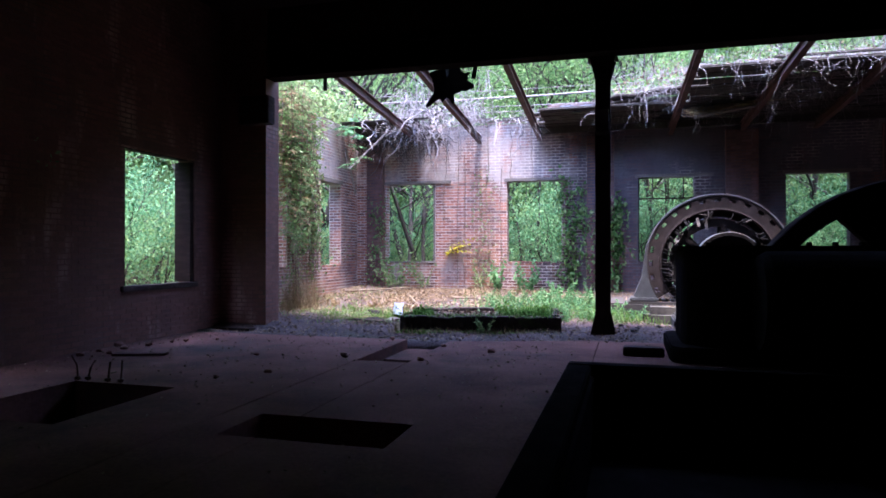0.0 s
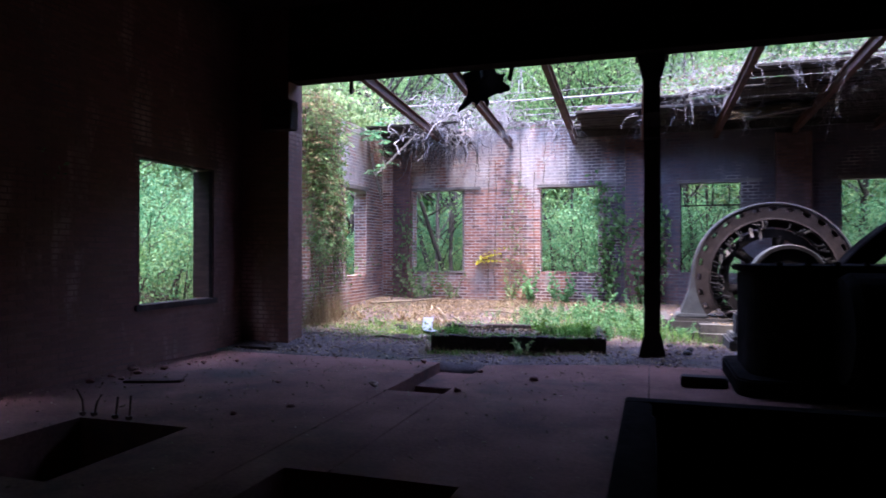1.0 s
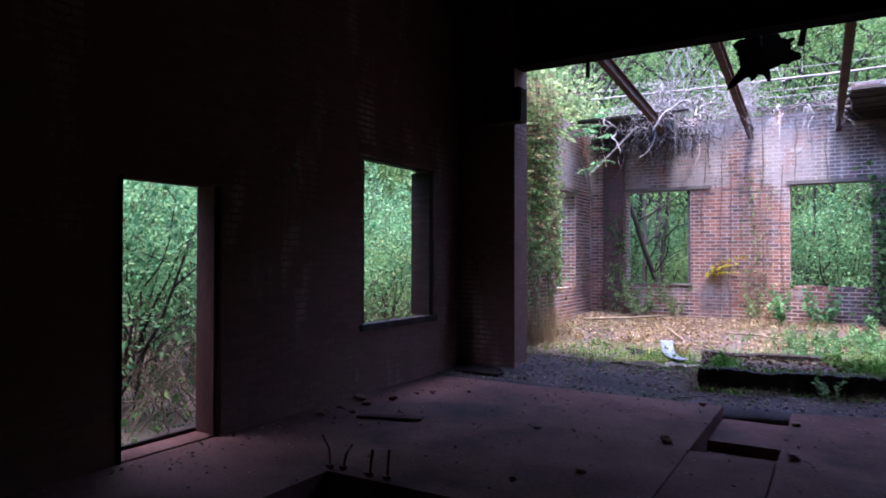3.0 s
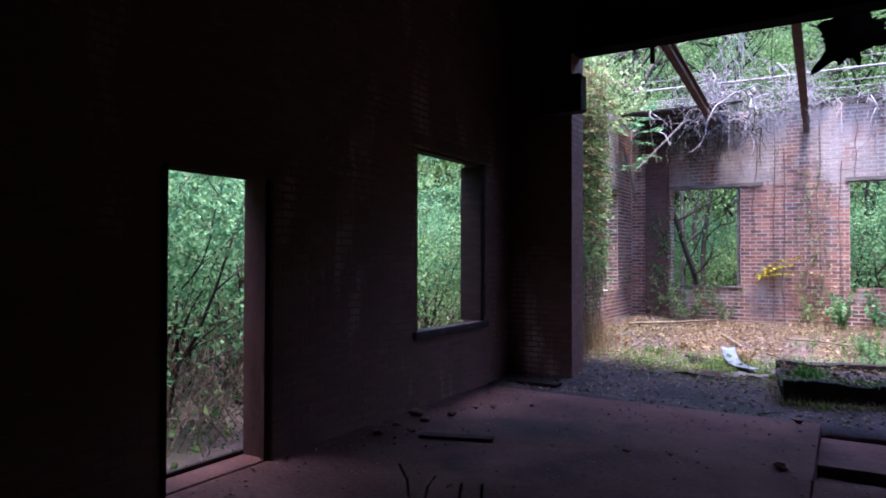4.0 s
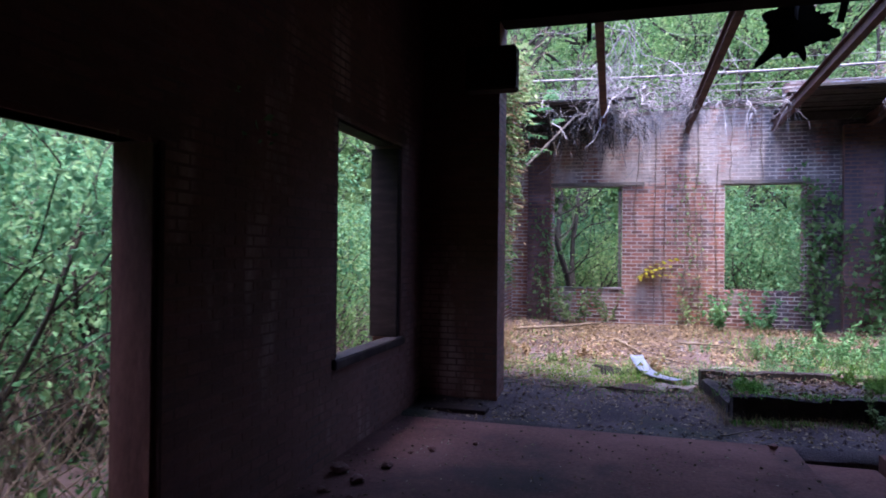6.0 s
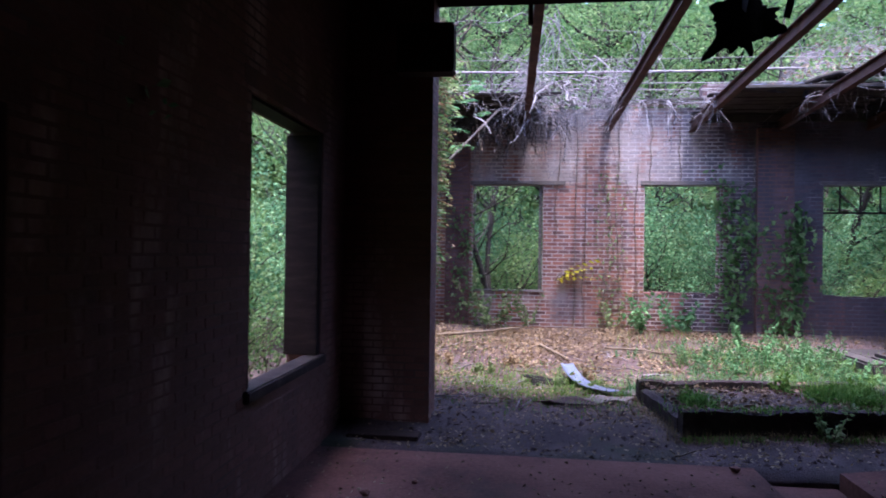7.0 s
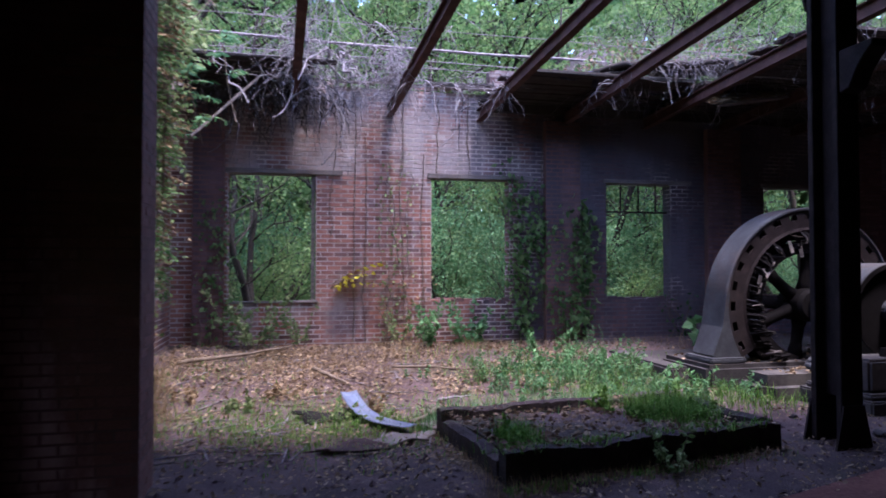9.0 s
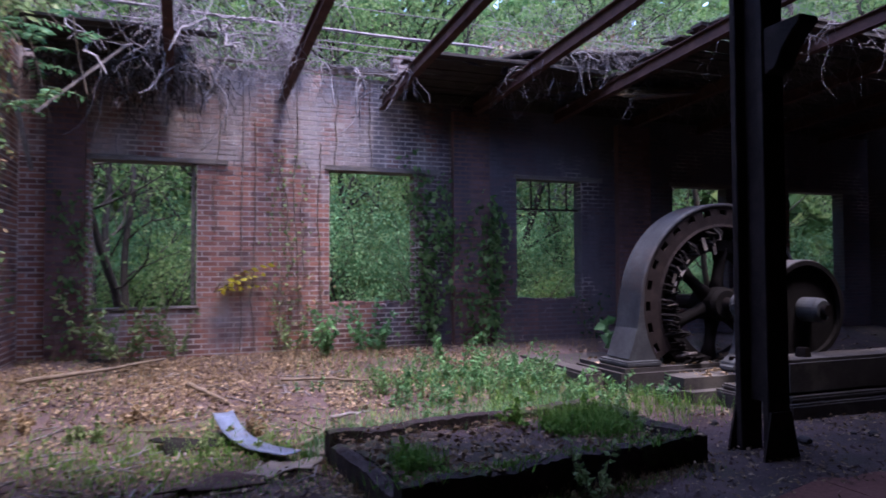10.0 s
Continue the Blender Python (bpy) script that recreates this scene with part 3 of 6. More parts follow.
for (a, b, lo, hi) in ANNEX_WINDOWS:
    part("lintel", Soup().box(WEST - T + 0.02, WEST + 0.02, a - 0.1, b + 0.1, hi - 0.002, hi + 0.09), M_WOOD, wall_annex_west, bevel=0.008)
wall_annex_east = thing("wall_annex_east", "shaded brick side wall of the roofless annex", "wall", kind="structure")
part("core", Soup().box(EAST + 0.001, EAST + T, OPEN_Y + 0.45, NORTH, -0.3, 4.7), M_MORTAR, wall_annex_east)
tagged(part("bricks", bricks_joined(brick_cells(OPEN_Y + 0.45, NORTH, 0.0, 4.7, [], rng), lambda u, z, d: (EAST - d, u, z), rng), M_BRICK, wall_annex_east), kind="stuff")

# wooden frames of the hall's door and window
a, b, lo, hi = HALL_WINDOW
window_1 = thing("window_1", "empty wooden window frame with flaking dark paint", "window", kind="structure")
for p0, p1 in ((a + 0.012, a + 0.03), (b - 0.1, b - 0.012)):
    part("jamb", Soup().box(WEST - 0.295, WEST - 0.004, p0, p1, 0.792, hi - 0.05), M_DARK_WOOD, window_1, bevel=0.006)
part("head", Soup().box(WEST - 0.22, WEST - 0.06, a + 0.032, b - 0.102, hi - 0.025, hi - 0.003), M_DARK_WOOD, window_1, bevel=0.006)
part("sill_base", Soup().box(WEST - 0.125, WEST - 0.004, a + 0.001, b - 0.001, 0.60, 0.712), M_MORTAR_HALL, window_1)
part("sill", Soup().box(WEST - 0.13, WEST + 0.04, a - 0.07, b + 0.05, 0.71, 0.79), M_BROWN_WOOD, window_1, bevel=0.01)
a, b, lo, hi = HALL_DOOR
door_1 = thing("door_1", "doorless opening with a red-brown wooden jamb and threshold", "doorway", kind="structure")
part("jamb", Soup().box(WEST - 0.27, WEST + 0.02, b - 0.045, b - 0.01, 0.0, hi - 0.004), M_RED_WOOD, door_1, bevel=0.005)
part("jamb", Soup().box(WEST - 0.27, WEST + 0.02, a + 0.01, a + 0.035, 0.0, hi - 0.004), M_DARK_WOOD, door_1, bevel=0.005)
part("stop", Soup().box(WEST - 0.05, WEST + 0.0, b - 0.075, b - 0.045, 0.0, hi - 0.03), M_RED_WOOD, door_1, bevel=0.004)
part("threshold", Soup().box(WEST - 0.3, WEST - 0.001, a, b, -0.3, 0.012), M_CONCRETE, door_1, bevel=0.006)
part("threshold_strip", Soup().box(WEST - 0.3, WEST - 0.26, a, b, 0.012, 0.045), M_DARK_WOOD, door_1, bevel=0.004)


# ---- steelwork over the annex ----
def rafter(x):
    r = thing("rafter", "rust-brown bare steel roof rafter over the annex", "rafter", (x, OPEN_Y + 0.3, 4.3), "annex rafters", "structure")
    a, b = (x + 0.05, OPEN_Y + 0.31, 4.31), (x - 0.08, NORTH - 0.01, 3.95)
    part("web", Soup().bar(a, b, 0.012, 0.15), M_RUST, r)
    for dz in (0.08, -0.08):
        part("flange", Soup().bar((a[0], a[1], a[2] + dz), (b[0], b[1], b[2] + dz), 0.1, 0.012), M_RUST, r)
    return r


for k in range(9):
    rafter(-3.55 + 1.45 * k)

column = thing("steel_column", "black steel H-section column with gusseted base and cap", "column", (0.88, OPEN_Y + 0.42, 0.0), kind="structure")
cx, cy = 0.9, 11.62
for yy in (-0.135, 0.135):
    part("flange", Soup().box(cx - 0.108, cx + 0.108, cy + yy - 0.03, cy + yy + 0.03, -0.02, BEAM_Z + 0.02), M_BLACK_STEEL, column, bevel=0.006)
    part("base_plate", Soup().box(cx - 0.2, cx + 0.2, cy + yy - 0.09, cy + yy + 0.09, -0.25, -0.02), M_BLACK_STEEL, column, bevel=0.01)
part("web", Soup().box(cx - 0.012, cx + 0.012, cy - 0.104, cy + 0.104, 0.45, BEAM_Z + 0.02), M_BLACK_STEEL, column)


def gusset(z_wide, z_thin, yy):
    v = [(cx + sx * w, cy + yy + dy, z) for dy in (-0.01, 0.01) for sx, w, z in ((-1, 0.19, z_wide), (1, 0.19, z_wide), (1, 0.1, z_thin), (-1, 0.1, z_thin))]
    return Soup().add(v, [(0, 1, 2, 3), (7, 6, 5, 4), (0, 4, 5, 1), (1, 5, 6, 2), (2, 6, 7, 3), (3, 7, 4, 0)])


for yy in (-0.177, 0.177):
    part("base_gusset", gusset(-0.02, 0.4, yy), M_BLACK_STEEL, column)
    part("cap_gusset", gusset(BEAM_Z - 0.005, 3.8, yy), M_BLACK_STEEL, column)
prof = [(11.456, 3.34), (11.12, 3.34), (11.12, 3.29), (11.2, 3.23), (11.28, 3.14), (11.35, 3.01), (11.456, 2.98)]
v = [(cx + sx, y, z) for sx in (-0.09, 0.09) for y, z in prof]
part("corbel", Soup().add(v, [tuple(range(7)), tuple(range(13, 6, -1))] + [(i, i + 7, (i + 1) % 7 + 7, (i + 1) % 7) for i in range(7)]), M_BLACK_STEEL, column, bevel=0.008)
part("cap_plate", Soup().box(cx - 0.22, cx + 0.22, OPEN_Y + 0.31, cy + 0.2, BEAM_Z, BEAM_Z + 0.03), M_BLACK_STEEL, column)


# ---- generator and engine ----
def generator():
    X, Y0, Y1, CZ, R, RI = 2.78, 13.98, 14.42, 1.05, 1.24, 0.94
    g = thing("generator", "large grey cast iron generator with slotted ring frame and spoked rotor", "generator", (X, 14.2, 0.0))
    a0, a1 = -0.56, math.pi + 0.56

    def arc_block(s, r0, r1, t0, t1, ya, yb):
        n = max(2, int((t1 - t0) / 0.06) + 1)
        s.lathe([(r0, ya), (r1, ya), (r1, yb), (r0, yb)], (X, 0, CZ), "y", n, t0, t1)

    def prism(s, outline, ya, yb):
        m = len(outline)
        v = [(X + a, y, CZ + b) for y in (ya, yb) for a, b in outline]
        return s.add(v, [tuple(range(m)), tuple(range(2 * m - 1, m - 1, -1))] + [(i, i + m, (i + 1) % m + m, (i + 1) % m) for i in range(m)])

    # the arch: half a ring on two splayed legs
    crown = Soup().lathe([(R - 0.045, Y0 + 0.012), (R - 0.03, Y0), (R - 0.012, Y0 + 0.003), (R, Y0 + 0.025), (R, Y1 - 0.025), (R - 0.012, Y1 - 0.003), (R - 0.045, Y1 - 0.012)], (X, 0, CZ), "y", 58, 0.12, math.pi - 0.12)
    part("ring_frame", fix_normals(crown.mesh("ring_frame", M_GREY_IRON)), M_GREY_IRON, g, "grey painted cast iron arch")
    for sx in (-1, 1):
        skin = [(sx * R * math.cos(0.12), R * math.sin(0.12)), (sx * 1.29, -0.25), (sx * 1.42, -0.6), (sx * 1.36, -0.62), (sx * 1.24, -0.27), (sx * (R - 0.05) * math.cos(0.12), R * math.sin(0.12))]
        leg = part("leg", fix_normals(prism(Soup(), skin, Y0, Y1).mesh("leg", M_GREY_IRON)), M_GREY_IRON, g, bevel=0.003)
        cheek = [(sx * (R - 0.045) * math.cos(t), (R - 0.045) * math.sin(t)) for t in np.linspace(0.12, -0.56, 10)]
        cheek = cheek + [(sx * 1.37, -0.62), (sx * 1.245, -0.27)]
        for ya, yb in ((Y0 + 0.012, Y0 + 0.05), (Y1 - 0.05, Y1 - 0.012)):
            part("cheek", fix_normals(prism(Soup(), cheek, ya, yb).mesh("cheek", M_GREY_IRON)), M_GREY_IRON, leg)
        x0, x1 = X + sx * 1.5, X + sx * 1.0
        part("foot_flange", Soup().box(min(x0, x1), max(x0, x1), Y0 - 0.07, Y1 + 0.07, 0.36, 0.43), M_GREY_IRON, g, bevel=0.02)
    lip = Soup().lathe([(RI, Y0 + 0.03), (RI + 0.015, Y0 + 0.005), (RI + 0.045, Y0 + 0.02), (RI + 0.045, Y1 - 0.02), (RI, Y1 - 0.03)], (X, 0, CZ), "y", 70, a0, a1)
    part("inner_lip", lip, M_BLACK_STEEL, g)
    count = 19
    # Near-black steel puts the shade on the end faces into their colour.
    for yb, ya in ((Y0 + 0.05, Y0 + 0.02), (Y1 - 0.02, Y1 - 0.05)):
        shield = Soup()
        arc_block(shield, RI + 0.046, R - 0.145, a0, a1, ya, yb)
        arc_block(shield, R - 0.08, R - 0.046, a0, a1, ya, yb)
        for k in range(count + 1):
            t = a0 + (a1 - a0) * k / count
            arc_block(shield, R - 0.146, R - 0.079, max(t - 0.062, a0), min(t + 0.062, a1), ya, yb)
        part("end_shield", shield, M_BLACK_STEEL, g, "end ring with a row of slots, shade put into its dark colour")
    r2 = np.random.default_rng(3)
    for k in range(84):
        t = a0 - 0.6 + (a1 - a0 + 1.2) * k / 83
        dy, dr = r2.uniform(-0.1, 0.05), r2.uniform(-0.1, 0.02)
        if r2.random() < 0.45:
            continue
        p = [(X + r * math.cos(t + dt), Y0 + y + dy, CZ + r * math.sin(t + dt)) for r, y, dt in ((0.95, 0.1, 0), (0.9 + dr, -0.02, 0.02), (0.84 + dr, -0.05, 0.07), (0.8, 0.05, 0.1), (0.8, 0.24, 0.1))]
        part("coil", Soup().tube(p, r2.uniform(0.01, 0.026), 5), M_COPPER if k % 4 == 0 else M_SOOT_IRON, g)
    for k in range(12):
        t = math.pi * 0.55 + 0.16 * k + r2.normal(0, 0.05)
        r_ = r2.uniform(0.72, 0.9)
        a = np.array((X + r_ * math.cos(t), Y0 - 0.03, CZ + r_ * math.sin(t)))
        b = a + r2.normal(0, 1, 3) * np.array((0.06, 0.02, 0.1))
        part("insulation_scrap", Soup().bar(a, b, 0.05, 0.006), M_WOOD, g, "torn pale insulation strip")
    core = Soup()
    arc_block(core, 0.84, RI + 0.005, a0 - 0.4, a1 + 0.4, Y0 + 0.1, Y1 - 0.1)
    part("stator_core", core, M_SOOT_IRON, g)
    rot = Soup().lathe([(0.66, Y0 + 0.1), (0.8, Y0 + 0.1), (0.8, Y1 - 0.1), (0.66, Y1 - 0.1)], (X, 0, CZ), "y", 48)
    part("rotor_rim", rot, M_SOOT_IRON, g)
    for k in range(6):
        t = 0.35 + k * math.pi / 3
        part("spoke", Soup().tube([(X + r * math.cos(t), Y0 + 0.2, CZ + r * math.sin(t)) for r in (0.1, 0.3, 0.5, 0.7)], [0.12, 0.075, 0.07, 0.11], 10), M_SOOT_IRON, g, smooth=True)
    part("hub", Soup().lathe([(0.0, Y0 - 0.02), (0.17, Y0 - 0.02), (0.21, Y0 + 0.03), (0.21, Y0 + 0.4), (0.0, Y0 + 0.4)], (X, 0, CZ), "y", 28), M_SOOT_IRON, g)
    part("shaft", Soup().lathe([(0.0, 13.3), (0.085, 13.3), (0.085, 14.9), (0.0, 14.9)], (X, 0, CZ), "y", 20), M_DARK_IRON, g)
    prof = [(-0.40, 0.31), (0.40, 0.31), (0.38, 0.4), (0.24, 0.5), (0.17, 0.68), (0.15, 0.98), (0.19, 1.1), (0.0, 1.22), (-0.19, 1.1), (-0.15, 0.98), (-0.17, 0.68), (-0.24, 0.5), (-0.38, 0.4)]
    part("bearing_pedestal", fix_normals(prism(Soup(), [(a, z - CZ) for a, z in prof], 13.45, 13.72).mesh("bearing_pedestal", M_GREY_IRON)), M_GREY_IRON, g, bevel=0.03)
    part("bearing_cap", Soup().lathe([(0.0, 13.4), (0.15, 13.4), (0.17, 13.43), (0.17, 13.74), (0.15, 13.77), (0.0, 13.77)], (X, 0, CZ), "y", 24), M_GREY_IRON, g)
    for sx in (-0.3, 0.3):
        part("bolt", Soup().lathe([(0.0, 0.4), (0.035, 0.4), (0.035, 0.48), (0.0, 0.48)], (X + sx, 13.58, 0.0), "z", 6), M_DARK_IRON, g)
    px, pz = X + 0.04, 1.05
    pul = Soup().lathe([(0.47, 12.85), (0.52, 12.85), (0.52, 13.2), (0.47, 13.2)], (px, 0, pz), "y", 48)
    pul.lathe([(0.0, 12.9), (0.472, 12.9), (0.472, 12.95), (0.0, 12.95)], (px, 0, pz), "y", 48)
    part("pulley", pul, M_SOOT_IRON, g, "dark iron belt pulley")
    part("pulley_rim", Soup().lathe([(0.521, 12.86), (0.53, 12.87), (0.53, 13.19), (0.521, 13.195)], (px, 0, pz), "y", 48), M_GREY_IRON, g)
    part("pulley_hub", Soup().lathe([(0.0, 12.66), (0.1, 12.66), (0.13, 12.7), (0.13, 12.91), (0.0, 12.91)], (px, 0, pz), "y", 24), M_GREY_IRON, g)
    part("pulley_axle", Soup().lathe([(0.0, 12.6), (0.06, 12.6), (0.06, 13.6), (0.0, 13.6)], (px, 0, pz), "y", 16), M_DARK_IRON, g)
    return g


generator()
base = thing("machine_foundation", "stepped concrete foundation under the generator", "foundation", (2.9, 14.0, 0.0))
part("plinth", Soup().box(1.2, 4.5, 13.85, 14.9, -0.2, 0.36), M_PALE_CONCRETE, base, bevel=0.05)
part("front_block", Soup().box(1.5, 4.1, 13.25, 13.84, -0.2, 0.31), M_PALE_CONCRETE, base, bevel=0.13)
part("side_block", Soup().box(0.9, 1.19, 14.2, 15.9, -0.2, 0.3), M_PALE_CONCRETE, base, bevel=0.03)
part("rear_block", Soup().box(1.2, 2.3, 14.91, 15.9, -0.2, 0.28), M_PALE_CONCRETE, base, bevel=0.04)
ped = thing("bearing_block", "grey concrete bearing block with a rounded nut on top", "machine base", (2.9, 12.4, 0.0))
part("lower_step", Soup().box(1.95, 4.4, 12.3, 13.3, -0.2, 0.2), M_PALE_CONCRETE, ped, bevel=0.02)
part("moulding", Soup().box(2.0, 4.35, 12.35, 13.25, 0.2, 0.26), M_PALE_CONCRETE, ped, bevel=0.02)
part("body", Soup().box(2.05, 4.3, 12.42, 12.84, 0.26, 0.6), M_PALE_CONCRETE, ped, bevel=0.03)
part("nut", Soup().lathe([(0.0, 0.6), (0.075, 0.6), (0.06, 0.69), (0.0, 0.69)], (2.45, 12.6, 0.0), "z", 6), M_DARK_IRON, ped)


def flywheel():
    X, Y, Z, R = 4.93, 11.3, -0.08, 2.32
    w = thing("flywheel", "huge black cast iron flywheel sunk in its wheel pit", "flywheel", (X, Y, 0.0))
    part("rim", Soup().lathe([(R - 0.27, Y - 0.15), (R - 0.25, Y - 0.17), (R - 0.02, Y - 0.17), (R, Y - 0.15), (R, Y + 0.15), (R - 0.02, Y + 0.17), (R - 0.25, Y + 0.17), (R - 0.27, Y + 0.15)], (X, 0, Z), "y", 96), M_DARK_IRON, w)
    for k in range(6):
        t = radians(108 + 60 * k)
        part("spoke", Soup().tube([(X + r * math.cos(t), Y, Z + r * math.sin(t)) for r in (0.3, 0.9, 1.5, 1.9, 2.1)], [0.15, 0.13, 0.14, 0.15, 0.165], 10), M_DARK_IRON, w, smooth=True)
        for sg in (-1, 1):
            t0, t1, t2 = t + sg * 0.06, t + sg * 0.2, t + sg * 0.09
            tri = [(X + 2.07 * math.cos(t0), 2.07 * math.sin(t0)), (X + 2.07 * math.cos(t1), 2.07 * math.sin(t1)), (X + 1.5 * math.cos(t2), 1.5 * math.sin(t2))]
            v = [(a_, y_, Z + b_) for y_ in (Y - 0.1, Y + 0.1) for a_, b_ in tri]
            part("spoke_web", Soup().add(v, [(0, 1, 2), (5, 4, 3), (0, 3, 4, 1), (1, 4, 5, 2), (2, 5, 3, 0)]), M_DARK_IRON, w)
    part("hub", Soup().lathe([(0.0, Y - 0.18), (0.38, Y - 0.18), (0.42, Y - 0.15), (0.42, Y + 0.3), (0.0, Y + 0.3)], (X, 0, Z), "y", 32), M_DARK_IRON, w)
    return w


flywheel()
engine = thing("steam_engine", "black iron steam engine cylinder on a low bedplate", "engine", (3.2, 9.9, 0.0))


def round_box(x0, x1, y0, y1, z0, z1, r, n=8):
    """A block with rounded upright corners."""
    p = []
    for cx_, cy_, a in ((x1 - r, y1 - r, 0), (x0 + r, y1 - r, 90), (x0 + r, y0 + r, 180), (x1 - r, y0 + r, 270)):
        p += [(cx_ + r * math.cos(radians(a + 90 * i / n)), cy_ + r * math.sin(radians(a + 90 * i / n))) for i in range(n + 1)]
    k = len(p)
    v = [(x, y, z) for z in (z0, z1) for x, y in p]
    return Soup().add(v, [tuple(range(k))[::-1], tuple(range(k, 2 * k))] + [(i, (i + 1) % k, (i + 1) % k + k, i + k) for i in range(k)])


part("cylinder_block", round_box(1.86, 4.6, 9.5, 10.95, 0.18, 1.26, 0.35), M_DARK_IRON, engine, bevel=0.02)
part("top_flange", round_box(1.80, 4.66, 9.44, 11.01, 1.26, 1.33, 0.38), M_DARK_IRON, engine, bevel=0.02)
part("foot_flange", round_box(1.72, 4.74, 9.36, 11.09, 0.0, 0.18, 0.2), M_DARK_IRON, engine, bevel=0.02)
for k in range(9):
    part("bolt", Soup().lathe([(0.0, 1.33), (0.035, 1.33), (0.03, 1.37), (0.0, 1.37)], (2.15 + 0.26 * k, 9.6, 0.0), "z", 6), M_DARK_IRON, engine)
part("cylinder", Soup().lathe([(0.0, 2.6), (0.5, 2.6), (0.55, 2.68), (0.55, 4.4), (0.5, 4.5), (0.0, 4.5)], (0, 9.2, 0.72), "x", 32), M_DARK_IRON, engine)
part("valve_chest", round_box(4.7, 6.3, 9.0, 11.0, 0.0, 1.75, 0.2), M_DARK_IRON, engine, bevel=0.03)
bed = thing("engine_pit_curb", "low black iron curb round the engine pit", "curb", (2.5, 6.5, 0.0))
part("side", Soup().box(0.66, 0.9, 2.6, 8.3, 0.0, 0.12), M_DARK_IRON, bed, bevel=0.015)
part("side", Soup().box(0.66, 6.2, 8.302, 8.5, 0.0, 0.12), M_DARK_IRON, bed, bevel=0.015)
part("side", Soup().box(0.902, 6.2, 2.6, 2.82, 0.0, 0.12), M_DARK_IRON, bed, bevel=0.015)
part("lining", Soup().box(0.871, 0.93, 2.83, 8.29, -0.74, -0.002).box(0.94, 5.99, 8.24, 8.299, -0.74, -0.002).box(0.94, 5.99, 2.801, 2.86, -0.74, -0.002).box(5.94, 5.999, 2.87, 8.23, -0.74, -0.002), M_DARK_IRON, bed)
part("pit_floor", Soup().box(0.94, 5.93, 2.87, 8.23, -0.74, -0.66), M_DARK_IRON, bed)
timber = tagged(part("timber_block", Soup().box(1.2, 1.68, 9.75, 9.95, 0.0, 0.11), M_DARK_WOOD, bevel=0.015), "charred timber block lying on the concrete floor", "timber")


# ---- pit box ----
pit = thing("concrete_trough", "low mossy concrete trough filled with soil and weeds", "trough", (-0.9, 12.0, 0.0))
A, ANG, PL, PW, PH, PT = (-2.17, 11.22), radians(7.5), 2.48, 1.42, 0.27, 0.12


def in_pit(u, v, z):
    return (A[0] + u * math.cos(ANG) - v * math.sin(ANG), A[1] + u * math.sin(ANG) + v * math.cos(ANG), z)


def pit_bar(u0, u1, v0, v1, z0, z1, worn=0.026):
    """A length of rough, broken-edged kerb in the trough's own axes."""
    along_u = (u1 - u0) >= (v1 - v0)
    k = max(2, int(max(u1 - u0, v1 - v0) / 0.045))
    rr = np.random.default_rng(int(1000 * (u0 + 3 * v0 + 7)))
    v = []
    for i in range(k + 1):
        q = i / k
        step = max(u1 - u0, v1 - v0) * q + u0 * 3 + v0 * 5
        chip = -abs(rr.normal(0, worn * 0.35)) - worn * 2.2 * max(0.0, wobble(step, u0 + v0, 2.2) + 0.25)
        bulge = 0.034 * wobble(step, v1 - u1, 1.7) + 0.012 * wobble(step, u1, 6.0)
        for s, z in ((0, z0), (1, z0), (1, z1 + chip), (0.5, z1 + 0.01 + chip * 0.5), (0, z1 + chip)):
            w = bulge * (0.5 if z == z0 else 1.0) + rr.normal(0, 0.002)
            u, t_ = (u0 + (u1 - u0) * q, v0 + (v1 - v0) * s + w) if along_u else (u0 + (u1 - u0) * s + w, v0 + (v1 - v0) * q)
            v.append(in_pit(u, t_, z))
    f = [(i * 5 + j, i * 5 + (j + 1) % 5, (i + 1) * 5 + (j + 1) % 5, (i + 1) * 5 + j) for i in range(k) for j in range(5)]
    return Soup().add(v, f + [(4, 3, 2, 1, 0), tuple(k * 5 + j for j in range(5))])


part("wall", pit_bar(0, PL, 0, PT, -0.2, PH), M_MOSS_CONCRETE, pit)
part("wall", pit_bar(0, PL, PW - PT, PW, -0.2, PH + 0.02), M_MOSS_CONCRETE, pit)
part("wall", pit_bar(0, PT, PT + 0.002, PW - PT - 0.002, -0.2, PH - 0.07), M_MOSS_CONCRETE, pit)
part("wall", pit_bar(PL - PT, PL, PT + 0.002, PW - PT - 0.002, -0.2, PH + 0.03), M_MOSS_CONCRETE, pit)
part("soil", pit_bar(PT, PL - PT, PT, PW - PT, -0.1, PH - 0.06), M_SOIL, pit)


# ---- woods ----
def limb(rg, start, heading, length, radius, soup, ends, depth, droop=0.0):
    """A bending limb that forks; the fork tips are gathered in ends."""
    k = 6
    p, d = [np.array(start, float)], np.array(heading, float)
    for i in range(k - 1):
        d = d + rg.normal(0, 0.16, 3) + np.array((0, 0, 0.06 - droop))
        d /= np.linalg.norm(d)
        p.append(p[-1] + d * length / (k - 1))
    soup.tube(p, np.linspace(radius, radius * 0.45, k), 5 if depth > 1 else 3)
    if depth == 0:
        ends += p[2:]
        return
    ends += p[4:]
    for i in range(int(rg.integers(2, 4)) + (depth > 1)):
        j = int(rg.integers(2, k))
        side = rg.normal(0, 1, 3)
        side[2] = abs(side[2]) * 0.6
        h = d * 0.7 + side / np.linalg.norm(side) * 0.8
        limb(rg, p[j], h / np.linalg.norm(h), length * rg.uniform(0.5, 0.75), radius * 0.45, soup, ends, depth - 1, droop)


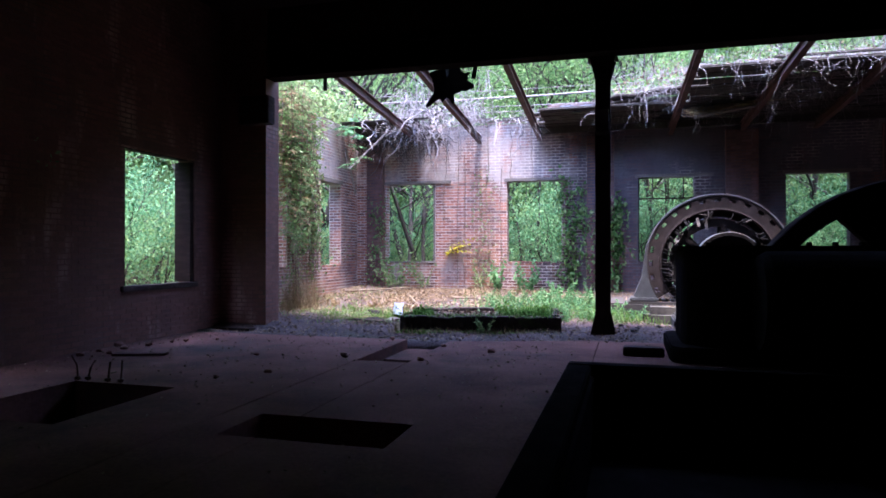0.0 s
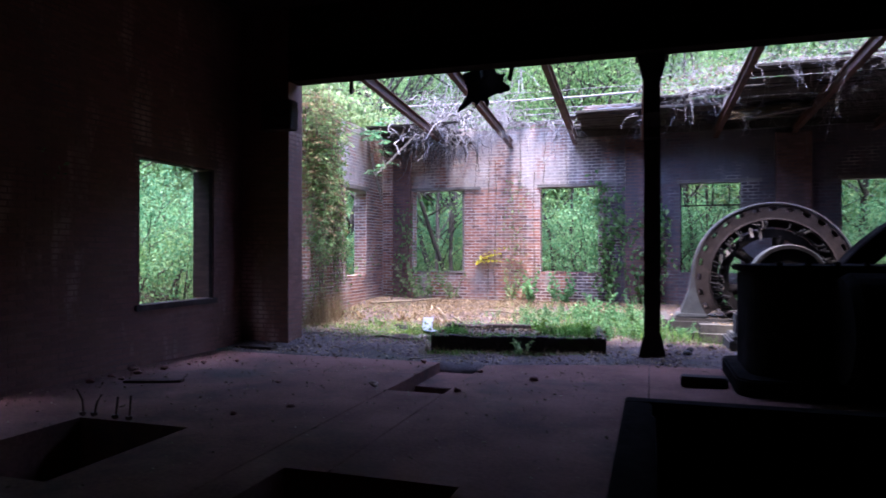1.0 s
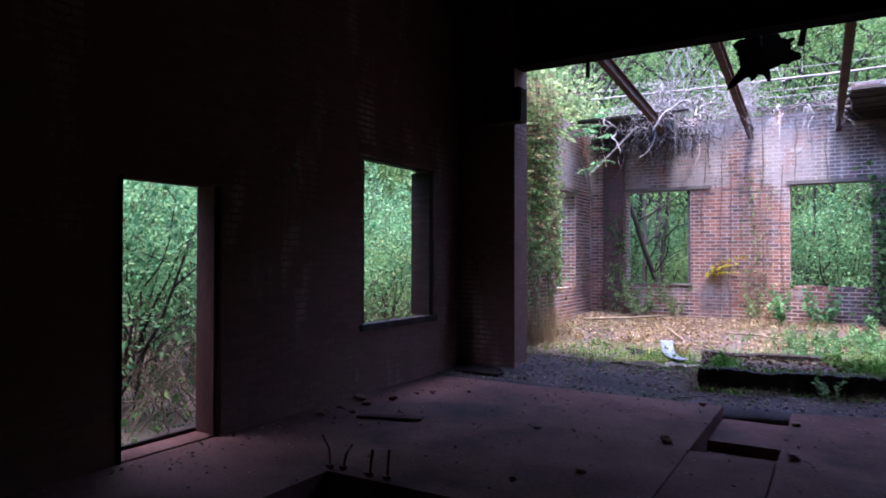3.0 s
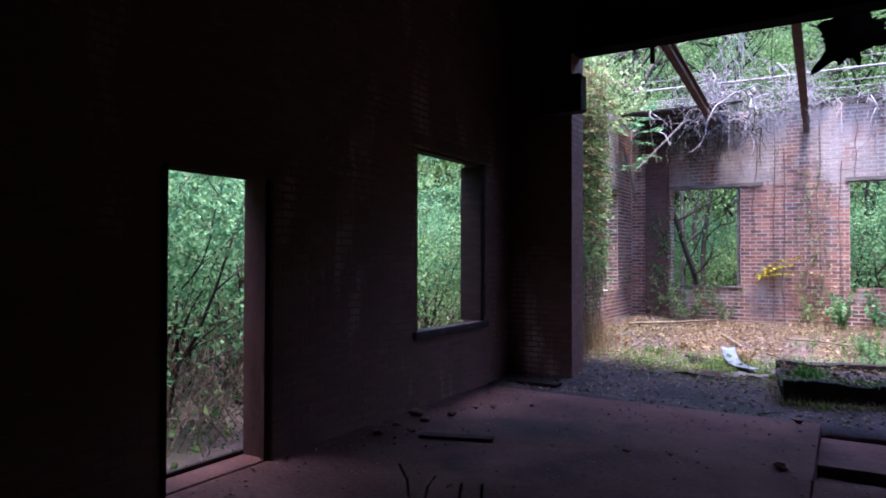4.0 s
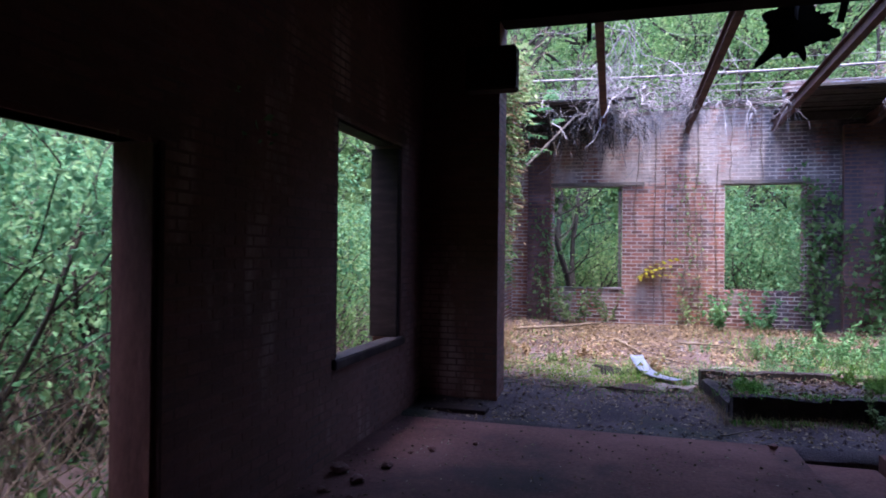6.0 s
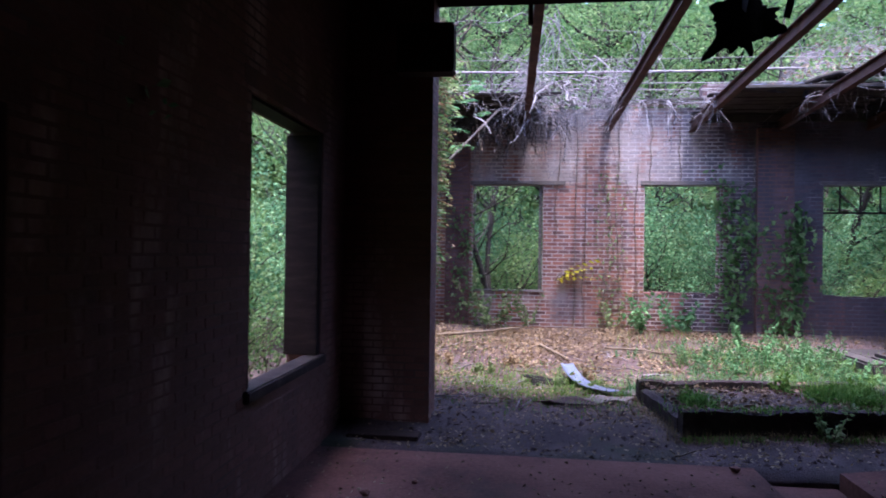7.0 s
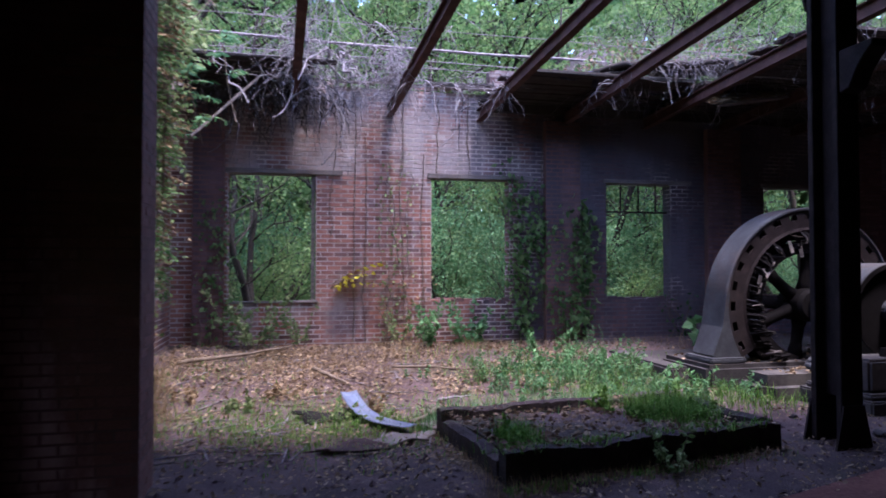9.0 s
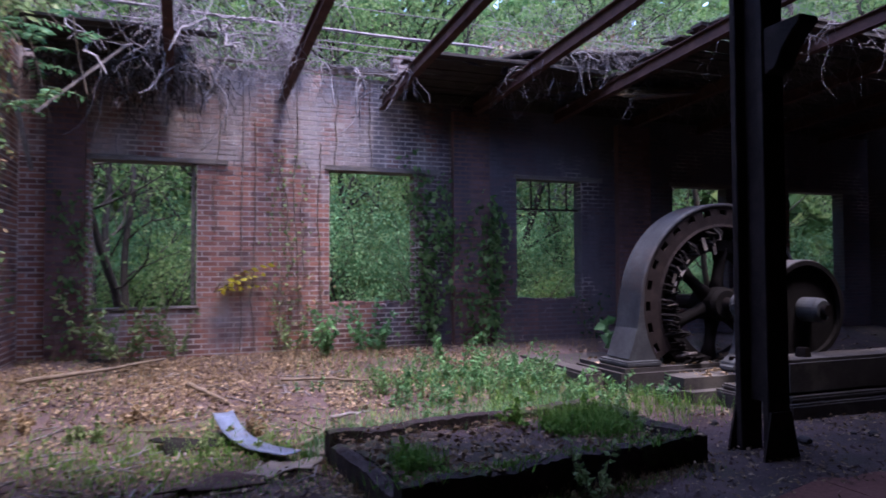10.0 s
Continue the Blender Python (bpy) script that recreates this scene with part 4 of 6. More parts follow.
def tree_meshes(seed, height, radius, leaf, per_tip, spread, lean=0.1):
    rg = np.random.default_rng(seed)
    wood, ends = Soup(), []
    p, d = [np.array((0.0, 0.0, -0.4))], np.array((rg.normal(0, lean), rg.normal(0, lean), 1.0))
    for i in range(9):
        d = d + rg.normal(0, 0.07, 3)
        d[2] = max(d[2], 0.6)
        p.append(p[-1] + d / np.linalg.norm(d) * height * 0.85 / 9)
    wood.tube(p, np.linspace(radius, radius * 0.25, 10), 9)
    for i in range(3, 10):
        for _ in range(2 if i < 9 else 3):
            a = rg.uniform(0, 2 * math.pi)
            limb(rg, p[i], (math.cos(a) * 0.9, math.sin(a) * 0.9, rg.uniform(0.1, 0.7)), height * rg.uniform(0.16, 0.28), radius * 0.35, wood, ends, 2)
    e = np.repeat(np.array(ends), per_tip, 0)
    at = e + rg.normal(0, spread, e.shape) * np.array((1, 1, 0.7))
    crown = Soup().leaves(at, rg.normal(0, 1, e.shape) + np.array((0, 0, -0.5)), rg.uniform(0.6, 1.3, len(e)) * leaf, rg)
    return wood, crown


def shrub_meshes(seed, height, leaf, stems, per_tip, bare=0.0):
    rg = np.random.default_rng(seed)
    wood, ends = Soup(), []
    for _ in range(stems):
        a, q = rg.uniform(0, 2 * math.pi), rg.uniform(0.05, 0.5)
        limb(rg, (q * math.cos(a), q * math.sin(a), -0.3), (math.cos(a) * 0.4, math.sin(a) * 0.4, 1.0), height * rg.uniform(0.5, 0.8), 0.028, wood, ends, 2, 0.03)
    e = np.array(ends)
    e = e[e[:, 2] > bare * rg.uniform(0.6, 1.0, len(e))]
    e = e[rg.random(len(e)) < 0.62]
    e = np.repeat(e, per_tip + 3, 0)
    at = e + rg.normal(0, 0.13, e.shape)
    crown = Soup().leaves(at, rg.normal(0, 1, e.shape) + np.array((0, 0, -0.4)), rg.uniform(0.6, 1.35, len(e)) * leaf, rg, 0.6)
    return wood, crown


def plant(kind, label, category, meshes, at, turn, size, group):
    t = new(kind)
    t.matrix_basis = Matrix.Translation((at[0], at[1], ground_height(*at))) @ Matrix.Rotation(turn, 4, "Z") @ Matrix.Scale(size, 4)
    tagged(t, label, category, group)
    for nm, me in meshes:
        o = new(nm, me)
        o.parent = t
    return t


TREES = []
for sd, h, r in ((11, 13.0, 0.19), (12, 10.5, 0.14), (13, 15.0, 0.24), (14, 8.5, 0.10)):
    wd, cr = tree_meshes(sd, h, r, 0.125, 11, 0.36)
    TREES.append((("trunk", wd.mesh("trunk", M_BARK, True)), ("crown", cr.mesh("crown", M_LEAF))))
SHRUBS = []
for sd, h, lf, st, pt, bare, mt in ((21, 3.0, 0.066, 9, 20, 0.6, M_LEAF_BLUE), (22, 2.4, 0.054, 10, 21, 0.2, M_LEAF), (23, 3.6, 0.07, 9, 19, 0.9, M_LEAF_BLUE), (24, 1.5, 0.05, 11, 16, 0.0, M_LEAF)):
    wd, cr = shrub_meshes(sd, h, lf, st, pt, bare)
    SHRUBS.append((("stem", wd.mesh("stem", M_BARK, True)), ("foliage", cr.mesh("foliage", mt))))

rg = np.random.default_rng(5)


def free(x, y, gap):
    return not (WEST - 0.3 - gap < x < EAST + 0.3 + gap and SOUTH - 0.3 - gap < y < NORTH + 0.3 + gap)


placed = []
for i in range(2600):
    if len(placed) >= 95:
        break
    a, d = rg.uniform(0, 2 * math.pi), rg.uniform(9, 42)
    x, y = 0.5 + d * math.cos(a), 10.5 + d * math.sin(a)
    if not free(x, y, 4.2) or (-17 < x < -8 and 3 < y < 14) or (-9 < x < 10 and 16 < y < 24) or y < -6 or any((x - u) ** 2 + (y - v) ** 2 < 6.0 for u, v in placed):
        continue
    placed.append((x, y))
    k = int(rg.integers(0, 4))
    plant("tree", "slender woodland tree with a leafy green crown", "tree", TREES[k], (x, y), rg.uniform(0, 6.3), rg.uniform(0.8, 1.2), "woodland trees")
bushes = []
for x, y, k in ((-7.9, 7.4, 2), (-8.0, 8.6, 2), (-7.7, 9.9, 2), (-8.9, 6.9, 2), (-9.4, 9.3, 0), (-7.8, 11.2, 2), (-7.2, 12.4, 1), (-7.5, 14.0, 0), (-8.6, 8.0, 2), (-8.8, 10.4, 0), (-7.4, 15.6, 1), (-2.6, 23.4, 2), (-0.9, 21.8, 1), (0.6, 22.0, 1), (-0.1, 22.6, 2), (-0.5, 21.2, 0), (-0.2, 20.6, 2), (2.4, 21.3, 2), (4.4, 21.6, 1), (6.4, 21.6, 0), (8.4, 21.4, 2)):
    bushes.append((x, y))
    plant("shrub", "dense green woodland shrub with thin bare lower stems", "shrub", SHRUBS[k], (x, y), x * 7 + y, 0.95, "woodland shrubs")
for i in range(4000):
    if len(bushes) >= 150:
        break
    side = rg.random()
    if side < 0.42:
        x, y = WEST - 0.3 - rg.uniform(1.6, 9), rg.uniform(2, 20)
    elif side < 0.92:
        x, y = rg.uniform(-10, 14), NORTH + rg.uniform(3.6, 12)
    else:
        x, y = EAST + rg.uniform(2, 8), rg.uniform(6, 22)
    if not free(x, y, 1.5) or any((x - u) ** 2 + (y - v) ** 2 < 0.9 for u, v in bushes):
        continue
    bushes.append((x, y))
    k = int(rg.choice([0, 1, 2, 3], p=[0.35, 0.2, 0.35, 0.1]))
    plant("shrub", "dense green woodland shrub with thin bare lower stems", "shrub", SHRUBS[k], (x, y), rg.uniform(0, 6.3), rg.uniform(0.75, 1.2), "woodland shrubs")

def forked_tree(at, seed, stems, height, radius, lean, leaves):
    """Several dark crooked stems from one stool, with bare limbs and a thin crown high up."""
    rr = np.random.default_rng(seed)
    wood, ends = Soup(), []
    for k in range(stems):
        q = (k / max(stems - 1, 1) - 0.5) * 2
        d = np.array((lean * q + rr.normal(0, 0.05), rr.normal(0, 0.12), 1.0))
        p = [np.array((0.12 * q, rr.normal(0, 0.08), -0.4))]
        for i in range(11):
            d = d + np.array((rr.normal(0, 0.1) - 0.035 * q, rr.normal(0, 0.08), 0.02))
            d[2] = max(d[2], 0.7)
            p.append(p[-1] + d / np.linalg.norm(d) * height / 11)
        wood.tube(p, np.linspace(radius * rr.uniform(0.7, 1.1), radius * 0.35, 12), 8)
        for i in range(3, 12):
            a_ = rr.uniform(0, 2 * math.pi)
            tips = ends if i > 3 else []
            limb(rr, p[i], (math.cos(a_), math.sin(a_) * 0.7, rr.uniform(0.2, 0.9)), height * rr.uniform(0.12, 0.26), radius * 0.28, wood, tips, 1)
    e = np.repeat(np.array(ends), leaves, 0)
    crown = Soup().leaves(e + rr.normal(0, 0.22, e.shape), rr.normal(0, 1, e.shape) + np.array((0, 0, -0.5)), rr.uniform(0.6, 1.3, len(e)) * 0.09, rr, 0.6)
    return plant("tree", "dark crooked many-stemmed tree behind the ruined wall", "tree", (("trunk", wood.mesh("trunk", M_BARK, True)), ("crown", crown.mesh("crown", M_LEAF))), at, 0.0, 1.0, "woodland trees")


forked_tree((-4.5, 19.5), 131, 3, 7.0, 0.085, 0.3, 5)
forked_tree((-5.0, 20.9), 132, 2, 8.0, 0.11, 0.25, 5)
forked_tree((-1.65, 20.9), 133, 5, 6.5, 0.05, 0.4, 5)
forked_tree((2.3, 20.6), 134, 2, 7.5, 0.06, 0.15, 5)
forked_tree((8.2, 20.2), 135, 3, 7.5, 0.09, 0.35, 6)
# trees out of view, added so that their crowns shade the annex's right side
for x, y, k, sz in ((11.3, 15.0, 2, 1.1), (11.2, 11.6, 2, 1.15), (11.6, 8.0, 0, 1.1)):
    plant("tree", "slender woodland tree with a leafy green crown", "tree", TREES[k], (x, y), x * 3 + y, sz, "woodland trees")

# dark leaning trunks close behind the far wall
for x, y, sd, lean in ((-3.4, 23.2, 32, 0.06), (-5.9, 23.0, 33, 0.1), (-1.6, 23.6, 34, 0.08), (0.4, 24.2, 37, 0.08), (2.2, 22.5, 35, 0.1), (4.2, 23.4, 38, 0.1), (6.4, 23.0, 39, 0.1), (-7.6, 18.6, 36, 0.2)):
    wd, cr = tree_meshes(sd, 9.5, 0.13, 0.12, 9, 0.36, abs(lean))
    plant("tree", "dark leaning tree trunk with a leafy crown", "tree", (("trunk", wd.mesh("trunk", M_BARK, True)), ("crown", cr.mesh("crown", M_LEAF))), (x, y), sd * 1.3, 1.0, "woodland trees")

# the far woods, closed all round
far = Soup()
fr = np.random.default_rng(9)
k = 150000
a, d = fr.uniform(0, 2 * math.pi, k), fr.uniform(30, 60, k)
h = fr.uniform(0, 1, k) ** 1.1 * 19
far.leaves(np.stack([0.5 + d * np.cos(a), 10 + d * np.sin(a), h + 0.3], 1), fr.normal(0, 1, (k, 3)), fr.uniform(0.6, 1.6, k), fr, 0.8)
under = Soup()
k = 15000
ux, uy = fr.uniform(-15, 15, k), fr.uniform(0, 28, k)
ok = (ux < WEST - 0.5) | (uy > NORTH + 0.5) | (ux > EAST + 0.5)
ux, uy = ux[ok], uy[ok]
under.leaves(np.stack([ux, uy, [ground_height(a_, b_) + fr.uniform(0.02, 0.35) for a_, b_ in zip(ux, uy)]], 1), fr.normal(0, 1, (len(ux), 3)), fr.uniform(0.05, 0.13, len(ux)), fr, 0.7)
tagged(part("undergrowth", under, M_LEAF), "low green undergrowth on the woodland floor", "undergrowth", kind="stuff")
k = 9500
nx_, ny_ = WEST - 0.55 - fr.uniform(0, 1, k) ** 1.3 * 4.5, fr.uniform(4.0, 12.0, k)
brush = Soup().leaves(np.stack([nx_, ny_, [ground_height(a_, b_) + fr.uniform(0, 1) ** 2 * 0.7 for a_, b_ in zip(nx_, ny_)]], 1), fr.normal(0, 1, (k, 3)), fr.uniform(0.02, 0.05, k), fr, 0.55)
tagged(part("low_brush", brush, M_LEAF_DARK), "dark green low brush on the ground outside the doorway", "brush", kind="stuff")
tw = Soup()
for _ in range(520):
    a_, b_ = fr.uniform(-8.5, -6.4), fr.uniform(6.2, 12)
    q_ = [np.array((a_, b_, -0.2))]
    d_ = np.array((fr.normal(0, 0.4), fr.normal(0, 0.4), 1.0))
    for _ in range(6):
        d_ = d_ + fr.normal(0, 0.2, 3)
        q_.append(q_[-1] + d_ / np.linalg.norm(d_) * 0.25)
    tw.tube(q_, np.linspace(0.007, 0.002, 7), 4)
tagged(part("dead_brush", tw, M_BROWN_VINE), "bare grey-brown twigs of dead brush outside the doorway", "brush", kind="stuff")
tagged(part("far_woods", far, M_LEAF), "distant green woodland foliage closing the view", "woods", kind="stuff")


# ---- roof remains over the annex ----
def curl(rg, start, drift, length, sag, steps=9, wild=0.35):
    """A wandering vine from a start point."""
    p, d = [np.array(start, float)], np.array(drift, float)
    for _ in range(steps - 1):
        d = d + rg.normal(0, wild, 3) + np.array((0, 0, -sag))
        d /= np.linalg.norm(d)
        p.append(p[-1] + d * length / (steps - 1))
    q = np.array(p)
    t = np.linspace(0, len(q) - 1, steps * 2 - 1)
    i = np.minimum(t.astype(int), len(q) - 2)
    f = (t - i)[:, None]
    lo, hi = q[np.maximum(i - 1, 0)], q[np.minimum(i + 2, len(q) - 1)]
    return 0.5 * ((2 * q[i]) + (q[i + 1] - lo) * f + (2 * lo - 5 * q[i] + 4 * q[i + 1] - hi) * f ** 2 + (3 * q[i] - lo - 3 * q[i + 1] + hi) * f ** 3)


def rough_plank(rg, a, b, width, thick, material, parent):
    s = Soup().bar(a, b, width, thick)
    s.v[0] += rg.normal(0, 0.006, s.v[0].shape)
    return part("plank", s, material, parent)


def deck(name, label, x0, x1, y_edge, seed, z_at):
    """Roof boards along x left on the wall head, with a ragged inner edge."""
    rg = np.random.default_rng(seed)
    d = thing(name, label, "roof remains", ((x0 + x1) / 2, NORTH, z_at(NORTH)), "roof remains")
    y = NORTH + 0.3
    while y > y_edge:
        a, b = x0 + rg.uniform(0, 0.25), x1 - rg.uniform(0, 0.5)
        rough_plank(rg, (a, y, z_at(y) + rg.normal(0, 0.006)), (b, y, z_at(y) + rg.normal(0, 0.012)), 0.17, 0.035, M_ROOF, d)
        y -= 0.176
    rough_plank(rg, (x0 + 0.05, NORTH - 0.06, z_at(NORTH) - 0.1), (x1 - 0.1, NORTH - 0.06, z_at(NORTH) - 0.1), 0.1, 0.14, M_ROOF, d)
    return d


def slope(y):
    return 4.18 + (NORTH - y) * 0.06


deck("roof_remnant", "rotten dark roof boards over the wall corner", WEST, -3.05, 15.6, 41, slope)
deck("roof_remnant", "rotten dark roof boards hanging along the wall head", -0.78, 2.2, 15.5, 42, slope)
deck("roof_remnant", "sagging dark roof boards matted with dead vines", 2.2, EAST, 13.4, 43, slope)
capg = np.random.default_rng(44)
coping = thing("wall_capping", "loose pale boards and rubble along the broken wall head", "wall head", (-1.8, NORTH, 4.36))
for k in range(7):
    x = -3.1 + 0.3 * k
    rough_plank(capg, (x, NORTH + capg.uniform(-0.12, 0.1), 4.36 + 0.03 * (k % 3)), (x + capg.uniform(0.5, 1.1), NORTH + capg.uniform(-0.14, 0.1), 4.37 + 0.03 * (k % 3)), capg.uniform(0.06, 0.13), 0.028, M_WOOD, coping)
mem = Soup()
nx, ny = 34, 13
v = []
for j in range(ny):
    for i in range(nx):
        x, q = -0.14 + 0.84 * i / (nx - 1), j / (ny - 1)
        a = -0.3 + 1.9 * q
        fold = 0.05 * wobble(x * 4, q * 2, 1.5) + 0.025 * wobble(x * 9, q * 5, 1.5)
        v.append((x + 0.02 * wobble(q * 4, x, 2.0), 15.95 - (0.26 + 2 * fold) * math.sin(a) + 0.35 * (1 - q) * (q < 0.4), 4.32 + (0.1 + fold) * math.cos(a) - 0.05 * q * (1 + math.sin(7 * x))))
mem.add(v, [(j * nx + i, j * nx + i + 1, (j + 1) * nx + i + 1, (j + 1) * nx + i) for j in range(ny - 1) for i in range(nx - 1)])
membrane = thing("roof_membrane", "blue-grey torn roofing membrane rolled over the wall head", "roofing sheet", (0.3, 15.9, 4.3))
flap = Soup().add([(0.60 + 0.09 * a + 0.03 * math.sin(5 * q), 15.68 + 0.03 * math.sin(6 * q + a), 4.42 - 0.27 * q) for q in np.linspace(0, 1, 7) for a in (0, 0.5, 1)], [(3 * i + a, 3 * i + a + 1, 3 * i + a + 4, 3 * i + a + 3) for i in range(6) for a in range(2)])
for nm, sp in (("roll", mem), ("flap", flap)):
    sol = part(nm, sp, M_FLASHING, membrane, smooth=True).modifiers.new("thickness", "SOLIDIFY")
    sol.thickness = 0.01
boards = thing("loose_roof_boards", "pale splintered roof boards on the wall head", "boards", (1.0, 15.8, 4.35), "roof remains")
for k in range(5):
    rough_plank(capg, (0.68 + 0.05 * k, 15.72 + 0.1 * k, 4.36 + 0.012 * k), (1.25 + 0.1 * (k % 3), 15.66 + 0.11 * k, 4.41 + 0.014 * k), 0.08, 0.02, M_WOOD, boards)
laths = thing("roof_laths", "dark rotten roof laths still lying across the rafters", "laths", (5.5, 14.6, 4.4), "roof remains")
for k, (y_, x_, n_) in enumerate(((15.25, 2.5, 0.0), (14.95, 2.9, 0.05), (14.4, 2.7, 0.0), (14.1, 3.3, 0.04), (13.7, 2.6, 0.0), (13.45, 3.6, 0.03))):
    rough_plank(capg, (x_, y_, 4.37 + (NORTH - y_) * 0.062 - 0.14 + n_), (EAST - 0.2, y_ + capg.normal(0, 0.05), 4.37 + (NORTH - y_) * 0.062 - 0.14 + n_), 0.1, 0.03, M_ROOF, laths)
panel = thing("fallen_roof_panel", "tilted rotten roof panel covered with pale straw", "roof panel", (3.2, 15.8, 4.1))
for k in range(6):
    y = 15.42 + 0.17 * k
    z = 3.93 + 0.075 * k
    rough_plank(capg, (2.5 + capg.uniform(0, 0.2), y, z), (3.95 - capg.uniform(0, 0.3), y + 0.05, z + 0.2), 0.18, 0.028, M_WOOD, panel)
thatch = Soup()
for _ in range(420):
    u, w = capg.uniform(2.45, 3.9), capg.uniform(0, 1)
    c_ = np.array((u, 15.36 + 0.95 * w, 3.95 + 0.42 * w + 0.14 * (u - 2.5)))
    d_ = capg.normal(0, 1, 3) * np.array((0.16, 0.07, 0.025))
    thatch.tube([c_ - d_, c_ + capg.normal(0, 0.012, 3), c_ + d_ + np.array((0, 0, -0.02))], 0.004, 3)
tagged(part("straw_mat", thatch, M_STRAW, panel), kind="stuff")

# bank of dead vines that has grown over the roof behind the wall head
bank = Soup()
xs, ys = np.arange(0.6, EAST + 0.9, 0.22), np.linspace(0, 1, 9)
v = []
for q in ys:
    for x in xs:
        lift = float(smooth01(0.5, 2.2, x))
        v.append((x, 15.6 + 3.2 * q + 0.2 * wobble(x, q, 2.0), 4.42 + lift * (0.25 + 1.2 * q * q) + 0.16 * wobble(x, q * 4, 1.6)))
n = len(xs)
bank.add(v, [(j * n + i, j * n + i + 1, (j + 1) * n + i + 1, (j + 1) * n + i) for j in range(len(ys) - 1) for i in range(n - 1)])
bo = part("overgrown_roof", bank, M_ROOF, smooth=True)
sol = bo.modifiers.new("thickness", "SOLIDIFY")
sol.thickness = 0.06
tagged(bo, "matted roof sheet overgrown with dead vines", "roof remains")


def tangle(label, boxes, seed, material=M_VINE, thin=(0.003, 0.008)):
    """A mass of dead vines: boxes of (count, centre, half size, length, sag, drift)."""
    rg = np.random.default_rng(seed)
    s = Soup()
    for count, c, h, length, sag, drift in boxes:
        for _ in range(count):
            st = np.array(c) + rg.uniform(-1, 1, 3) * np.array(h)
            r = rg.uniform(*thin) * (1.6 if rg.random() < 0.06 else 1.0)
            pts = curl(rg, st, rg.normal(0, 0.5, 3) + np.array(drift), length * rg.uniform(0.5, 1.4), sag, 7)
            s.tube(pts, np.linspace(r, r * 0.4, len(pts)), 4)
    return tagged(part("vine_tangle", s, material), label, "dead vines", kind="stuff")


ov = np.random.default_rng(61)
bx, bq = ov.uniform(0.7, EAST + 0.5, 5200), ov.uniform(0, 1, 5200) ** 1.3
bz = np.array([4.5 + float(smooth01(0.5, 2.2, x)) * (0.25 + 1.2 * q * q) + 0.16 * wobble(x, q * 4, 1.6) for x, q in zip(bx, bq)])
bp = np.stack([bx, 15.6 + 3.2 * bq, bz + ov.uniform(0, 0.22, len(bx))], 1)
tagged(part("roof_growth", Soup().leaves(bp[:2600], ov.normal(0, 1, (2600, 3)), ov.uniform(0.05, 0.13, 2600), ov, 0.6), M_LEAF), "green creeper leaves spread over the roof remains", "creeper", kind="stuff")
tagged(part("roof_litter", Soup().leaves(bp[2600:], ov.normal(0, 1, (2600, 3)), ov.uniform(0.05, 0.14, 2600), ov, 0.35), M_LITTER), "dead leaves caught on the roof remains", "leaf litter", kind="stuff")
tangle("grey dead vines matted over the roof remains", [
    (150, (1.8, 16.3, 4.75), (1.1, 0.7, 0.14), 1.0, 0.12, (0, -0.3, 0.1)),
    (260, (4.2, 16.4, 4.85), (1.8, 0.7, 0.18), 1.1, 0.12, (0, -0.3, 0.1)),
    (220, (6.6, 16.4, 4.85), (1.4, 0.7, 0.18), 1.1, 0.12, (0, -0.3, 0.1))], 56, M_VINE, (0.002, 0.006))
tangle("grey dead vines hanging in a mass from the wall head", [
    (110, (-4.0, 16.5, 4.45), (0.9, 0.4, 0.15), 1.1, 0.18, (0, -0.4, 0.1)),
    (80, (-3.4, 16.2, 4.3), (0.5, 0.4, 0.3), 1.0, 0.25, (0.2, -0.2, -0.1)),
    (70, (-2.6, 16.7, 4.5), (0.6, 0.3, 0.2), 0.9, 0.16, (0.3, -0.3, 0.2)),
    (60, (-1.2, 16.8, 4.4), (0.6, 0.2, 0.1), 0.7, 0.3, (0, -0.4, 0.1))], 51, M_VINE, (0.002, 0.006))
# Dark strands, more than hang there, imitate the shade under the corner boards.
tangle("dark hanging vines thickened to stand in for the roof corner's shade", [
    (210, (-4.3, 16.45, 4.03), (0.85, 0.45, 0.12), 0.6, 0.25, (0, -0.2, -0.2)),
    (60, (-3.4, 16.6, 4.05), (0.5, 0.3, 0.12), 0.6, 0.25, (0, -0.2, -0.2))], 55, M_ROOF, (0.004, 0.012))
tangle("thick grey dead vines hanging in bundles from the canopy", [
    (22, (-3.3, 15.9, 5.5), (0.13, 0.3, 0.35), 1.8, 0.12, (0, 0, -0.9)),
    (12, (-1.75, 15.8, 5.2), (0.1, 0.3, 0.3), 1.4, 0.12, (0, 0, -0.9)),
    (8, (-2.7, 16.55, 4.5), (0.7, 0.25, 0.15), 1.3, 0.4, (0.1, -0.3, -0.2)),
    (4, (-0.65, 16.0, 4.35), (0.08, 0.2, 0.06), 0.8, 0.5, (0.1, -0.2, -0.4)),
    (6, (2.1, 15.8, 4.4), (0.8, 0.3, 0.08), 0.6, 0.5, (0.1, -0.2, -0.4))], 58, M_VINE, (0.004, 0.009))
